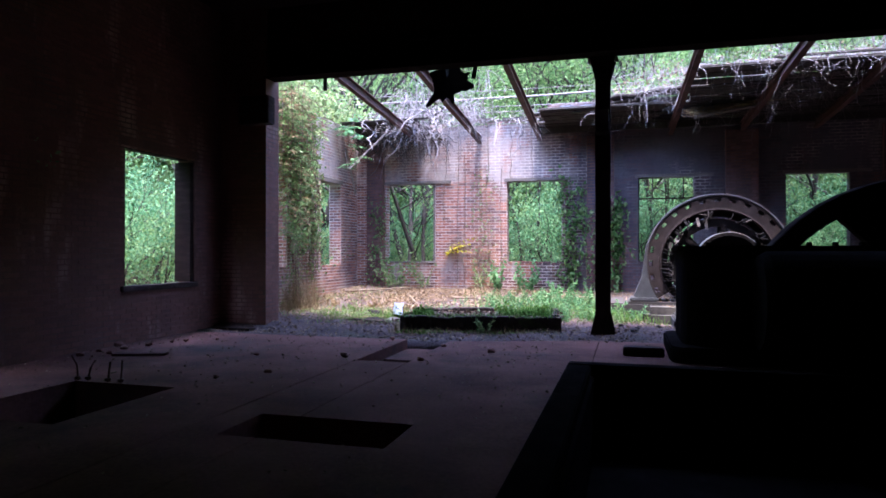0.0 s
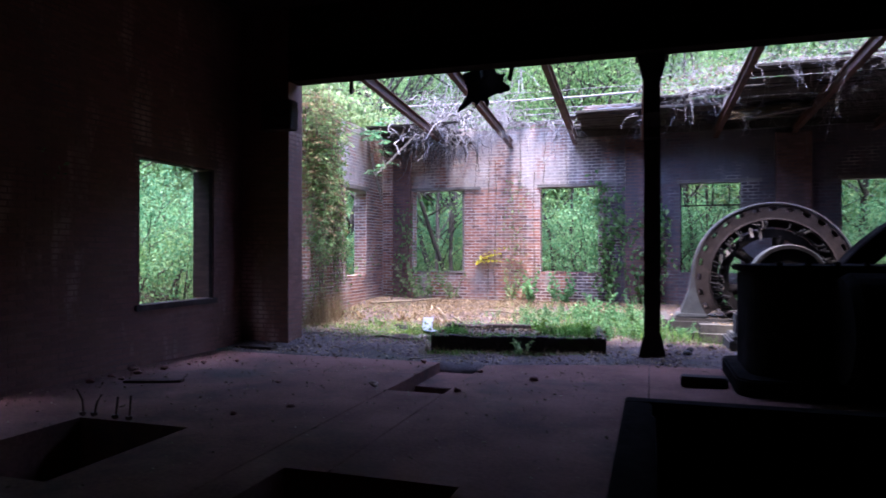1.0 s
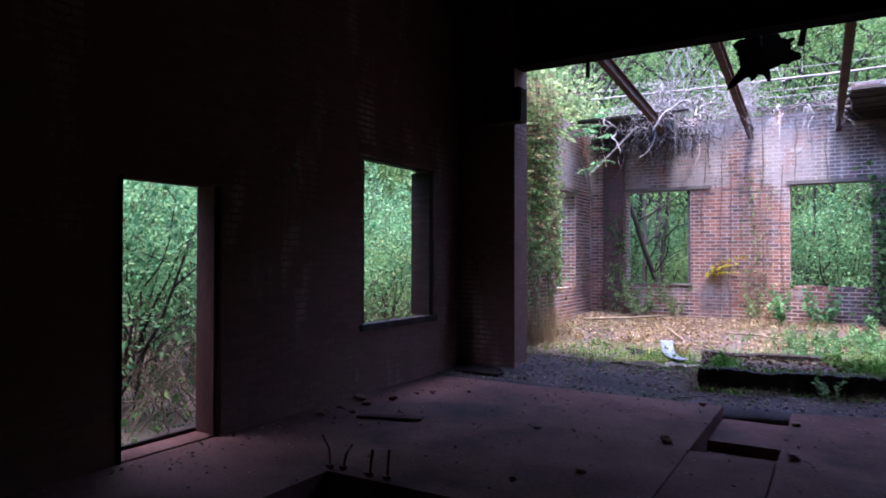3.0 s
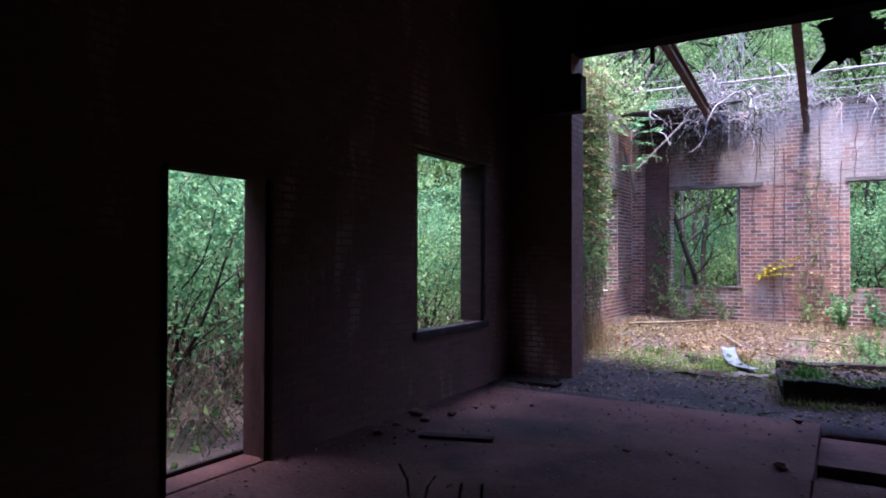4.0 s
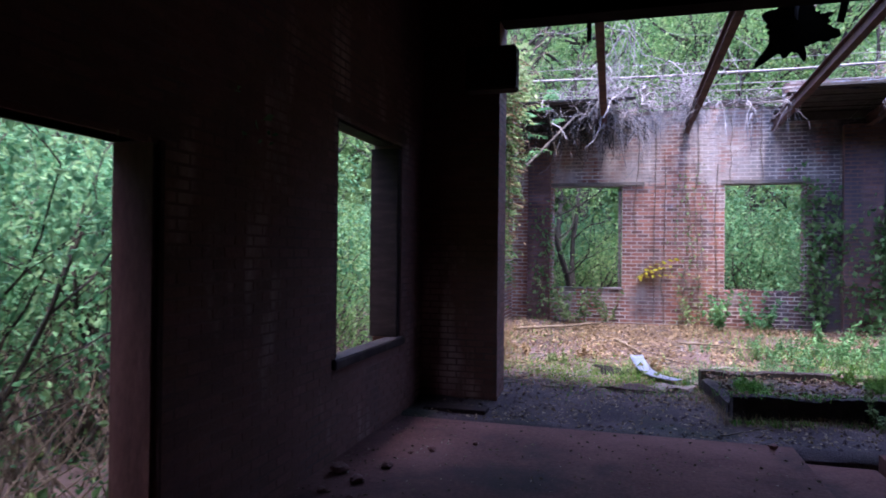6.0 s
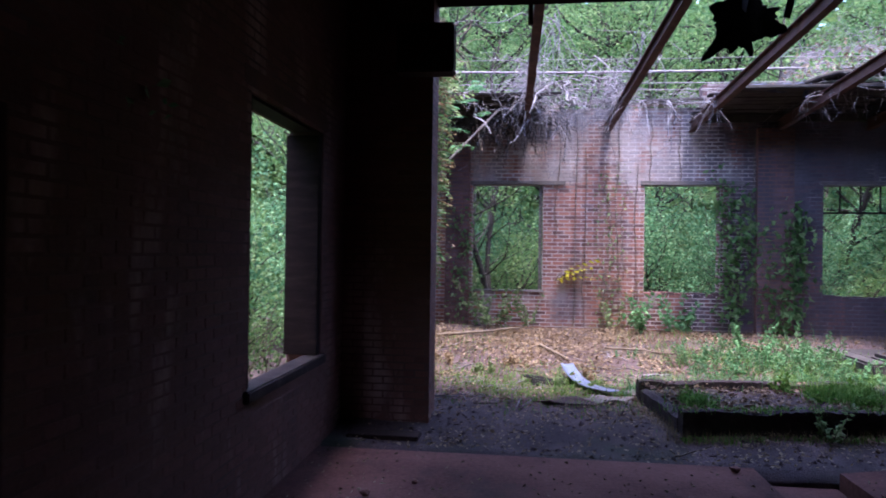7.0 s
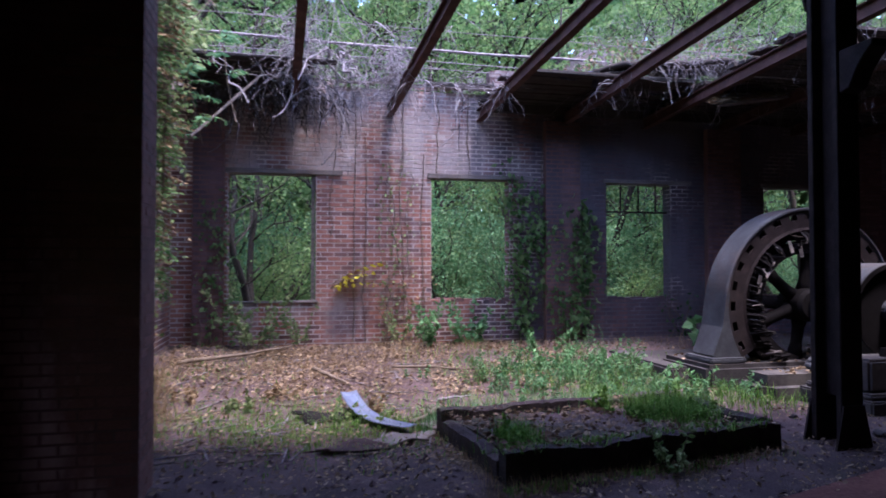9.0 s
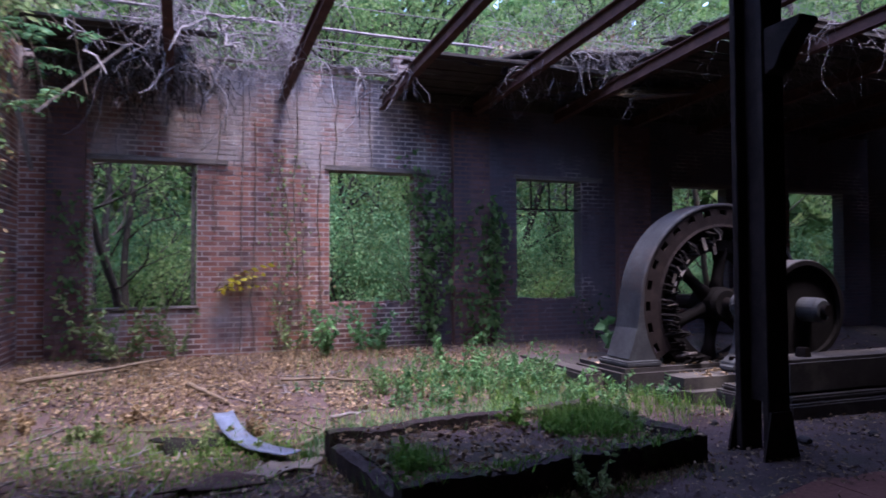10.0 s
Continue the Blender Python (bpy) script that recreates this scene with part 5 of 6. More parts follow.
tangle("grey dead vines curled round the roof rafters", [
    (190, (-3.6, 16.0, 4.5), (0.13, 0.5, 0.4), 0.75, 0.25, (0, 0, -0.2)),
    (150, (-2.2, 16.1, 4.45), (0.12, 0.45, 0.35), 0.7, 0.25, (0, 0, -0.2)),
    (60, (-3.6, 15.6, 4.2), (0.2, 0.9, 0.2), 0.5, 0.15, (0, 0, 0.1)),
    (50, (-2.2, 15.7, 4.15), (0.2, 0.8, 0.2), 0.5, 0.15, (0, 0, 0.1)),
    (14, (-0.75, 15.9, 4.1), (0.1, 0.4, 0.08), 0.5, 0.5, (0, 0, -0.2)),
    (26, (0.75, 15.6, 4.1), (0.12, 0.8, 0.1), 0.4, 0.4, (0, 0, 0))], 52, M_VINE, (0.002, 0.006))
tangle("grey dead vines draped along the sagging eaves", [
    (200, (3.0, 16.0, 4.5), (1.9, 0.4, 0.08), 0.55, 0.2, (0, -0.6, 0.3)),
    (260, (6.2, 15.2, 4.6), (2.8, 1.0, 0.15), 0.8, 0.18, (0, -0.6, 0.3)),
    (170, (5.4, 13.6, 4.4), (3.2, 0.5, 0.1), 0.5, 0.3, (0, -0.3, 0.0)),
    (160, (5.2, 17.6, 5.3), (3.9, 0.7, 0.3), 1.3, 0.06, (0.3, -0.5, 0.3)),
    (240, (5.0, 16.4, 4.95), (4.0, 1.0, 0.25), 0.8, 0.12, (0, -0.5, 0.2)),
    (120, (1.7, 16.4, 4.6), (1.1, 0.6, 0.15), 0.6, 0.15, (0, -0.5, 0.2)),
    (260, (3.6, 15.5, 4.55), (2.2, 0.4, 0.06), 0.5, 0.25, (0.3, -0.5, 0.0)),
    (240, (6.5, 14.3, 4.6), (2.6, 0.9, 0.08), 0.7, 0.2, (0.3, -0.5, 0.1)),
    (90, (3.9, 14.4, 4.4), (0.25, 1.4, 0.25), 0.9, 0.18, (0, 0, 0.2))], 53, M_VINE, (0.002, 0.005))
tangle("thick pale branches of dead vine over the wall", [
    (12, (-3.1, 16.2, 4.5), (0.5, 0.3, 0.2), 1.3, 0.25, (0.2, -0.3, 0.2)),
    (10, (-4.1, 16.2, 4.3), (0.5, 0.3, 0.2), 1.2, 0.3, (0.2, -0.3, 0)),
    (4, (-1.6, 16.7, 4.2), (0.5, 0.1, 0.1), 1.0, 0.4, (0.3, -0.2, 0))], 54, M_VINE, (0.009, 0.015))

def crooked_branch(at, seed, length, radius, heading):
    """A thick dead vine with sharp bends and forks, hanging over the wall head."""
    rr = np.random.default_rng(seed)
    s = Soup()
    main = curl(rr, at, heading, length, 0.2, 9, 0.5)
    s.tube(main, np.linspace(radius, radius * 0.45, len(main)), 6)
    for j in (4, 7, 9, 12):
        side = curl(rr, main[j], rr.normal(0, 0.7, 3) + np.array((0.2, -0.1, -0.3)), length * rr.uniform(0.25, 0.5), 0.15, 6, 0.5)
        s.tube(side, np.linspace(radius * 0.6, radius * 0.25, len(side)), 5)
    return tagged(part("dead_branch", s, M_VINE, smooth=True), "thick crooked grey dead vine hanging over the wall head", "dead vine", "dead branches")


for k, (bx_, by_, bz_, ln, rd) in enumerate(((-3.3, 16.4, 4.55, 1.2, 0.02), (-3.0, 16.3, 4.6, 1.1, 0.024), (-2.75, 16.4, 4.5, 0.9, 0.016), (-3.7, 16.2, 4.4, 1.2, 0.017), (-4.2, 16.0, 4.3, 1.1, 0.014), (-2.3, 16.6, 4.5, 0.9, 0.014), (-1.2, 16.7, 4.35, 0.9, 0.014), (-4.6, 15.9, 4.3, 0.9, 0.012), (-0.75, 16.2, 4.3, 0.7, 0.013), (2.4, 15.9, 4.4, 0.8, 0.012), (2.9, 15.6, 4.4, 0.9, 0.014))):
    crooked_branch((bx_, by_, bz_), 700 + k, ln, rd, (0.15, -0.45, -0.55))

for k, (y, z, r) in enumerate(((16.4, 4.62, 0.008), (16.75, 4.92, 0.024), (16.3, 4.5, 0.008), (15.6, 4.8, 0.006))):
    pts = [(x, y, z - 0.05 * math.sin((x + 5.3) / 14 * math.pi) + 0.03 * wobble(x, k, 0.7)) for x in np.linspace(WEST + 0.1, 8.8, 30)]
    tagged(part("cable", Soup().tube(pts, r, 5), M_VINE), "thin pale cable strung across the open roof", "cable", "roof cables")

# torn felt under the header
fg = np.random.default_rng(61)
angs = np.linspace(0, 2 * math.pi, 90, endpoint=False)
TATTERS = ((228, 0.27, 9), (252, 0.08, 8), (282, 0.13, 7), (345, 0.16, 16), (20, 0.1, 10), (90, 0.2, 26), (150, 0.1, 10))
rad = np.array([0.24 + sum(h_ * math.exp(-(((math.degrees(a) - d_ + 180) % 360 - 180) / w_) ** 2) for d_, h_, w_ in TATTERS) + 0.05 * noise.noise(Vector((5.0 * math.cos(a), 5.0 * math.sin(a), 2.0))) + 0.012 * fg.normal() for a in angs])
fx, fz = -1.53 + rad * np.cos(angs) * 1.1, 4.0 + rad * np.sin(angs)
m_, rings = len(angs), (1.0, 0.72, 0.45, 0.2)
fv, ff = [], []
for dy in (0.0, 0.012):
    for q in rings:
        for x, z in zip(-1.53 + (fx + 1.53) * q, 4.0 + (fz - 4.0) * q):
            fv.append((x, 11.74 + dy + 0.05 * wobble(x, z, 2.2), z))
o = len(rings) * m_
for side in (0, o):
    for r_ in range(len(rings) - 1):
        ff += [(side + r_ * m_ + i, side + r_ * m_ + (i + 1) % m_, side + (r_ + 1) * m_ + (i + 1) % m_, side + (r_ + 1) * m_ + i) for i in range(m_)]
    ff.append(tuple(side + (len(rings) - 1) * m_ + i for i in range(m_)))
ff += [(i, i + o, (i + 1) % m_ + o, (i + 1) % m_) for i in range(m_)]
felt = thing("torn_roof_felt", "ragged black roofing felt hanging from the header", "roofing felt", (-1.5, 11.9, 4.0))
part("sheet", Soup().add(fv, ff), M_FELT, felt)
part("scrap", Soup().bar((-1.06, 11.72, 4.3), (-1.12, 11.74, 4.02), 0.07, 0.01), M_FELT, felt)
part("strip", Soup().bar((-1.53, 11.52, 4.45), (-1.53, 11.74, 4.12), 0.3, 0.012, (1, 0, 0)), M_FELT, felt)
tagged(part("loose_hook", Soup().bar((-3.6, OPEN_Y + 0.33, 4.3), (-3.6, OPEN_Y + 0.33, 3.95), 0.05, 0.05), M_BLACK_STEEL), "short black steel hanger under the header", "hanger")

# leaning sticks in the annex corner
for a, b, r in (((-4.86, 15.35, 3.13), (-4.05, 15.75, 4.05), 0.018), ((-5.28, 16.1, 3.75), (-5.06, 16.22, 2.64), 0.026)):
    tagged(part("broken_lath", Soup().bar(a, b, r * 2, 0.03), M_WOOD, bevel=0.004), "broken grey wooden lath hanging from the roof remains", "lath", "broken laths")

# glazing bars left in the third window
bars = thing("glazing_bars", "thin rusted steel glazing bars in a window opening", "window bars", (2.05, NORTH + 0.12, 2.5))
a, b = FAR_WINDOWS[2]
part("bar", Soup().bar((a, NORTH + 0.12, 2.46), (b, NORTH + 0.12, 2.46), 0.03, 0.03), M_BLACK_STEEL, bars)
for q in (0.27, 0.55, 0.82):
    part("bar", Soup().bar((a + (b - a) * q, NORTH + 0.12, 2.46), (a + (b - a) * q, NORTH + 0.12, FAR_Z[1]), 0.022, 0.022), M_BLACK_STEEL, bars)
part("bar", Soup().bar((a + 0.015, NORTH + 0.12, FAR_Z[0]), (a + 0.015, NORTH + 0.12, FAR_Z[1]), 0.03, 0.03), M_BLACK_STEEL, bars)
jb = FAR_WINDOWS[0][1]
tagged(part("window_stile", Soup().box(jb - 0.07, jb - 0.02, NORTH + 0.06, NORTH + 0.14, FAR_Z[0] + 0.015, FAR_Z[1] - 0.002), M_WOOD, bevel=0.006), "grey wooden stile standing in a window opening", "window frame")


# ---- plants in the annex ----
def climber(name, label, category, seed, stems, leaves_at, leaf, mat, stem_mat=M_BROWN_VINE, wide=0.7):
    """A climbing plant: stems as paths with radii, leaves at points."""
    rg = np.random.default_rng(seed)
    c = thing(name, label, category, tuple(np.mean(np.array(leaves_at), 0) * np.array((1, 1, 0))))
    s = Soup()
    for p, r in stems:
        s.tube(p, np.linspace(r, r * 0.5, len(p)), 5)
    tagged(part("stem", s, stem_mat, c), kind="stuff")
    l_ = np.array(leaves_at)
    part("foliage", Soup().leaves(l_, rg.normal(0, 0.7, l_.shape) + np.array((0, -0.2, -0.9)), rg.uniform(0.6, 1.3, len(l_)) * leaf, rg, wide), mat, c)
    return c


def wall_ivy(name, label, seed, x0, x1, z0, z1, count, leaf, mat, out=0.1, y=NORTH):
    rg = np.random.default_rng(seed)
    stems, pts = [], []
    for _ in range(max(4, count // 70)):
        x = rg.uniform(x0, x1)
        p = [(x, y - 0.03, z0 - 0.3)]
        while p[-1][2] < z1 * rg.uniform(0.8, 1.0):
            p.append((p[-1][0] + rg.normal(0, 0.06), y - rg.uniform(0.015, 0.05), p[-1][2] + 0.16))
        if len(p) > 2:
            stems.append((p, rg.uniform(0.004, 0.012)))
            for q in p:
                for _ in range(int(count / max(4, count // 70) / len(p)) + 1):
                    pts.append((q[0] + rg.normal(0, 0.09), y - abs(rg.normal(0, out)) - 0.02, q[2] + rg.normal(0, 0.08)))
    return climber(name, label, "ivy", seed, stems, pts, leaf, mat)


wall_ivy("ivy", "dark green ivy covering the brickwork between windows", 71, 0.5, 1.22, 0.45, 2.5, 900, 0.12, M_LEAF, 0.12)
wall_ivy("ivy", "dark green ivy climbing the window edge", 72, -0.22, 0.12, 0.9, 3.2, 420, 0.11, M_LEAF, 0.08)
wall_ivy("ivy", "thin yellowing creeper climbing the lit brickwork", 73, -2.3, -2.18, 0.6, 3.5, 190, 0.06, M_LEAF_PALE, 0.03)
wall_ivy("ivy", "dry creeper climbing the lit brickwork", 74, -2.1, -1.8, 0.3, 1.5, 60, 0.06, M_STRAW, 0.05)
wall_ivy("ivy", "green creeper on the dark corner pilaster", 75, -4.9, -4.5, 0.6, 2.6, 260, 0.08, M_LEAF, 0.06, NORTH - 0.1)
wall_ivy("ivy", "small creeper at the foot of the wall", 76, 2.6, 2.9, 0.3, 1.1, 80, 0.07, M_LEAF_DARK, 0.06)

# bare vine stems on the brick face
for x, z0, z1, sd in ((-2.75, 0.4, 4.2, 1), (-2.55, 0.3, 3.6, 2), (-1.95, 0.4, 4.3, 3), (-1.65, 0.3, 3.3, 4), (-1.4, 2.9, 4.2, 5), (-3.1, 2.0, 4.2, 6), (-0.9, 3.0, 4.3, 7), (0.4, 0.4, 3.9, 8)):
    rr = np.random.default_rng(sd)
    zz = np.linspace(z0, z1, 14)
    p = np.stack([x + np.cumsum(rr.normal(0, 0.018, 14)), np.full(14, NORTH - 0.025), zz], 1)
    tagged(part("bare_vine", Soup().tube(p, 0.007, 5), M_BROWN_VINE), "bare brown vine stem clinging to the brick wall", "vine", "bare vines")

# the great climber over the side wall
cg = np.random.default_rng(81)
stems, pts = [], []
for _ in range(54):
    y = cg.uniform(12.0, 14.5) if cg.random() < 0.3 else cg.normal(13.65, 0.3)
    p = curl(cg, (WEST + cg.uniform(0.04, 0.2), y, cg.uniform(4.2, 4.6)), (0.1, 0, -0.6), cg.uniform(2.5, 4.8), 0.25, 10, 0.09)
    p[:, 2] = np.maximum(p[:, 2], 0.05)
    p[:, 0] = np.clip(p[:, 0], WEST + 0.03, WEST + 0.24)
    p[:, 1] = np.minimum(p[:, 1], 14.75)
    stems.append((p, cg.uniform(0.004, 0.014)))
    for q in p[::1]:
        for _ in range(int(3 + 7 * (q[2] > 1.4))):
            pts.append(q + cg.normal(0, 0.085, 3))
pts = [q for q in pts if q[0] > WEST + 0.02 and q[2] > 0.03 and not any(a + 0.12 < q[1] < b - 0.12 and lo < q[2] < hi for a, b, lo, hi in ANNEX_WINDOWS)]
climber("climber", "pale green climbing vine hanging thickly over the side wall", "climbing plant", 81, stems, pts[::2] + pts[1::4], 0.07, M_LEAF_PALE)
climber("dry_climber", "dry brown leaves and stems hanging on the side wall", "climbing plant", 83, [(np.array(p) + np.array((0.03, 0.05, 0)), r * 0.7) for p, r in stems[::2]], pts[3::5], 0.065, M_STRAW)
top = [np.array((WEST + cg.uniform(-0.35, 0.6), cg.uniform(11.7, 16.9), 0)) + np.array((0, 0, 4.35 + abs(cg.normal(0, 0.35)))) for _ in range(1700)]
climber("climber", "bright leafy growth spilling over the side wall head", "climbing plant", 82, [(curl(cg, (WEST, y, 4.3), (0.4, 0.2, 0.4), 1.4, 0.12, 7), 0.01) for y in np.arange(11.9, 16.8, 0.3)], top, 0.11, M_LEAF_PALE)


def frond(soup, base, heading, length, leaf, pairs, rg):
    """A feathered leaf: paired leaflets along a drooping rib; returns the rib."""
    h = np.array(heading, float)
    h /= np.linalg.norm(h)
    p = [np.array(base, float)]
    for _ in range(pairs):
        h = h + np.array((0, 0, -0.07))
        h /= np.linalg.norm(h)
        p.append(p[-1] + h * length / pairs)
    side = np.cross(h, (0, 0, 1.0))
    side /= np.linalg.norm(side) + 1e-9
    at, d = [], []
    for i, q in enumerate(p[1:]):
        for sg in (-1, 1):
            at.append(q)
            d.append(side * sg + h * 0.35 + np.array((0, 0, -0.25)) + rg.normal(0, 0.08, 3))
    soup.leaves(at, d, leaf, rg, 0.38, 0.1)
    return p


def sprig(name, label, at, seed, mat, fronds, leaf=0.1, length=0.4, stem=None, heading=None):
    rg = np.random.default_rng(seed)
    t = thing(name, label, "plant", at)
    fol, st = Soup(), Soup()
    if stem:
        st.tube(stem, 0.008, 5)
    for _ in range(fronds):
        b = np.array(stem[int(rg.integers(0, len(stem)))]) if stem else np.array(at)
        a = rg.uniform(0, 2 * math.pi)
        h = np.array(heading) + rg.normal(0, 0.25, 3) if heading else np.array((math.cos(a), math.sin(a), rg.uniform(-0.1, 0.6)))
        st.tube(frond(fol, b, h, length * rg.uniform(0.7, 1.2), leaf, 6, rg), 0.004, 4)
    tagged(part("stem", st, M_BROWN_VINE, t), kind="stuff")
    part("foliage", fol, mat, t)
    return t


def curtain(seed, strands, x0, x1, y0, y1, reach, mats):
    """Long leafy strands hanging from the roof edge, feathered leaves along each."""
    rr = np.random.default_rng(seed)
    c = thing("hanging_creeper", "leafy yellow-green creeper hanging in strands from the roof edge", "climbing plant", ((x0 + x1) / 2, (y0 + y1) / 2, 0.0))
    wood, fol = Soup(), [Soup() for _ in mats]
    for k in range(strands):
        st = (rr.uniform(x0, x1), rr.uniform(y0, y1), rr.uniform(4.15, 4.5))
        p = curl(rr, st, (0, 0, -1.0), rr.uniform(*reach), 0.25, 12, 0.07)
        p[:, 2] = np.maximum(p[:, 2], 0.25)
        wood.tube(p, np.linspace(0.008, 0.003, len(p)), 4)
        for q in p[1:]:
            for _ in range(2 if q[2] > 1.3 else int(rr.random() < 0.5)):
                a = rr.uniform(0, 2 * math.pi)
                frond(fol[int(rr.integers(0, len(mats)))], q, (math.cos(a), math.sin(a), rr.uniform(-0.7, 0.1)), rr.uniform(0.12, 0.24), rr.uniform(0.045, 0.075), 4, rr)
    tagged(part("stem", wood, M_BROWN_VINE, c), kind="stuff")
    for f_, m_ in zip(fol, mats):
        part("foliage", f_, m_, c)
    return c


curtain(811, 14, -4.86, -4.6, 12.3, 13.0, (1.6, 3.3), (M_LEAF_PALE, M_LEAF, M_STRAW))
curtain(812, 6, -5.28, -5.02, 12.6, 13.9, (1.2, 3.4), (M_LEAF_PALE, M_LEAF, M_STRAW))
hang = curl(np.random.default_rng(4), (-4.45, 14.6, 4.22), (0.22, -0.05, -1.0), 1.1, 0.1, 8, 0.06)
sprig("hanging_sprig", "green feathered leaves on a vine hanging in the open roof", (-4.45, 14.6, 4.2), 91, M_LEAF_BLUE, 5, 0.11, 0.24, [tuple(q) for q in hang[:10]])
tagged(part("hanging_tendril", Soup().tube(hang, 0.007, 5), M_BROWN_VINE), "bare brown tendril hanging from the roof corner", "vine")
hang = curl(np.random.default_rng(6), (-5.0, 15.5, 4.15), (0.2, -0.2, -0.7), 1.1, 0.2, 8, 0.1)
sprig("hanging_sprig", "green feathered leaves hanging from the side wall head", (-4.95, 15.2, 4.2), 92, M_LEAF_BLUE, 16, 0.12, 0.4, [tuple(q) for q in hang])
hang = curl(np.random.default_rng(7), (-4.9, 13.3, 4.3), (0.4, -0.2, -0.6), 1.3, 0.2, 8, 0.1)
sprig("hanging_sprig", "green feathered leaves hanging from the side wall head", (-4.9, 13.3, 4.3), 93, M_LEAF_PALE, 14, 0.12, 0.4, [tuple(q) for q in hang])
sprig("yellow_sprig", "bright yellow feathered leaf against the brick wall", (-3.0, NORTH - 0.16, 1.22), 94, M_LEAF_YELLOW, 4, 0.17, 0.58, [(-3.08, NORTH - 0.05, 1.2), (-3.04, NORTH - 0.1, 1.27), (-3.0, NORTH - 0.16, 1.32)], (1.0, -0.2, 0.6))


def weed(label, at, seed, mat, stalks, height, leaf, spread=0.15, wide=0.55):
    rg = np.random.default_rng(seed)
    z0 = ground_height(*at[:2]) if len(at) == 2 else at[2]
    w = thing("weed", label, "weed", (at[0], at[1], z0), "annex weeds")
    st, pts, dirs = Soup(), [], []
    for _ in range(stalks):
        a, q = rg.uniform(0, 2 * math.pi), rg.uniform(0, spread)
        p = curl(rg, (at[0] + q * math.cos(a), at[1] + q * math.sin(a), z0 - 0.02), (0.35 * math.cos(a), 0.35 * math.sin(a), 1.0), height * rg.uniform(0.5, 1.1), 0.03, 6, 0.12)
        st.tube(p, np.linspace(0.006, 0.002, len(p)), 4)
        for i in range(2, len(p)):
            for _ in range(3):
                d = rg.normal(0, 1, 3) + np.array((0, 0, 0.1))
                pts.append(p[i])
                dirs.append(d)
    tagged(part("stem", st, M_BROWN_VINE, w), kind="stuff")
    part("foliage", Soup().leaves(pts, dirs, rg.uniform(0.6, 1.3, len(pts)) * leaf, rg, wide), mat, w)
    return w


weed("bushy yellow-green weed below the window", (-4.15, 16.6), 101, M_LEAF_PALE, 16, 1.0, 0.09, 0.25)
weed("small yellowing weed by the wall", (-3.5, 16.75), 102, M_LEAF_PALE, 8, 0.7, 0.07)
weed("tall leafy green weed by the wall", (-1.62, 16.6), 103, M_WEED, 8, 0.75, 0.1, 0.1)
weed("tall leafy green weed by the wall", (-1.0, 16.65), 104, M_WEED, 9, 0.7, 0.11, 0.12)
weed("yellowing weed against the brickwork", (-2.05, 16.75), 105, M_LEAF_PALE, 7, 0.95, 0.06, 0.15)
weed("green broad-leaved weed by the generator", (2.45, 15.6), 106, M_WEED, 7, 0.5, 0.16, 0.12, 0.8)
wr = np.random.default_rng(8)
for k in range(130):
    x, y = wr.normal(0.25, 0.85), wr.normal(14.3, 0.75)
    if y > 16.5 or (x > 0.85 and y > 13.9) or y < 12.95:
        continue
    weed("leafy green weed on the littered ground", (x, y), 200 + k, (M_WEED, M_LEAF_BLUE, M_LEAF, M_LEAF_BLUE)[k % 4], int(wr.integers(3, 7)), wr.uniform(0.12, 0.3) if k % 4 else wr.uniform(0.3, 0.52), wr.uniform(0.03, 0.075), 0.24, wr.uniform(0.3, 0.55))
for k in range(6):
    x, y = wr.uniform(-4.9, -2.6), wr.uniform(13.0, 15.4)
    weed("low sprawling weed in the leaf litter", (x, y), 300 + k, (M_STRAW, M_LEAF_PALE)[k % 2], 6, wr.uniform(0.1, 0.22), 0.05, 0.2)
for k, (u, v_) in enumerate(((0.25, 0.45), (1.7, 0.7), (2.0, 0.5), (2.2, 0.9), (1.55, 1.05))):
    p = in_pit(u, v_, PH - 0.09)
    weed("small green weed in the concrete trough", p, 320 + k, M_GRASS, 7, 0.22, 0.06, 0.12)
p = in_pit(1.3, -0.08, 0.0)
weed("trailing weed on the trough's outer face", (p[0], p[1]), 330, M_LEAF_PALE, 6, 0.35, 0.06, 0.08)


def blades(label, name, spots, mat, seed, height, width=0.012, lean=0.9):
    """Grass: spots of (count, x, y, spread x, spread y, z or None)."""
    rg = np.random.default_rng(seed)
    v, f = [], []
    for count, x, y, sx, sy, z in spots:
        for _ in range(count):
            px, py = x + rg.normal(0, sx), y + rg.normal(0, sy)
            if z is None and (py > NORTH - 0.05 or px < WEST + 0.05 or py < OPEN_Y - 0.5):
                continue
            pz = ground_height(px, py) - 0.01 if z is None else z
            a, h = rg.uniform(0, 2 * math.pi), height * rg.uniform(0.4, 1.2)
            b = rg.uniform(0.1, lean) * h
            h *= max(0.15, 1.0 - 0.45 * (b / h) ** 2)
            w, n_ = width * rg.uniform(0.5, 1.2), len(v)
            c, s_ = math.cos(a), math.sin(a)
            v += [(px - s_ * w / 2, py + c * w / 2, pz), (px + s_ * w / 2, py - c * w / 2, pz), (px + c * b * 0.4 + s_ * w / 3, py + s_ * b * 0.4 - c * w / 3, pz + h * 0.65), (px + c * b * 0.4 - s_ * w / 3, py + s_ * b * 0.4 + c * w / 3, pz + h * 0.65), (px + c * b, py + s_ * b, pz + h)]
            f += [(n_, n_ + 1, n_ + 2, n_ + 3), (n_ + 3, n_ + 2, n_ + 4)]
    return tagged(part(name, Soup().add(v, f), mat), label, "grass", kind="stuff")


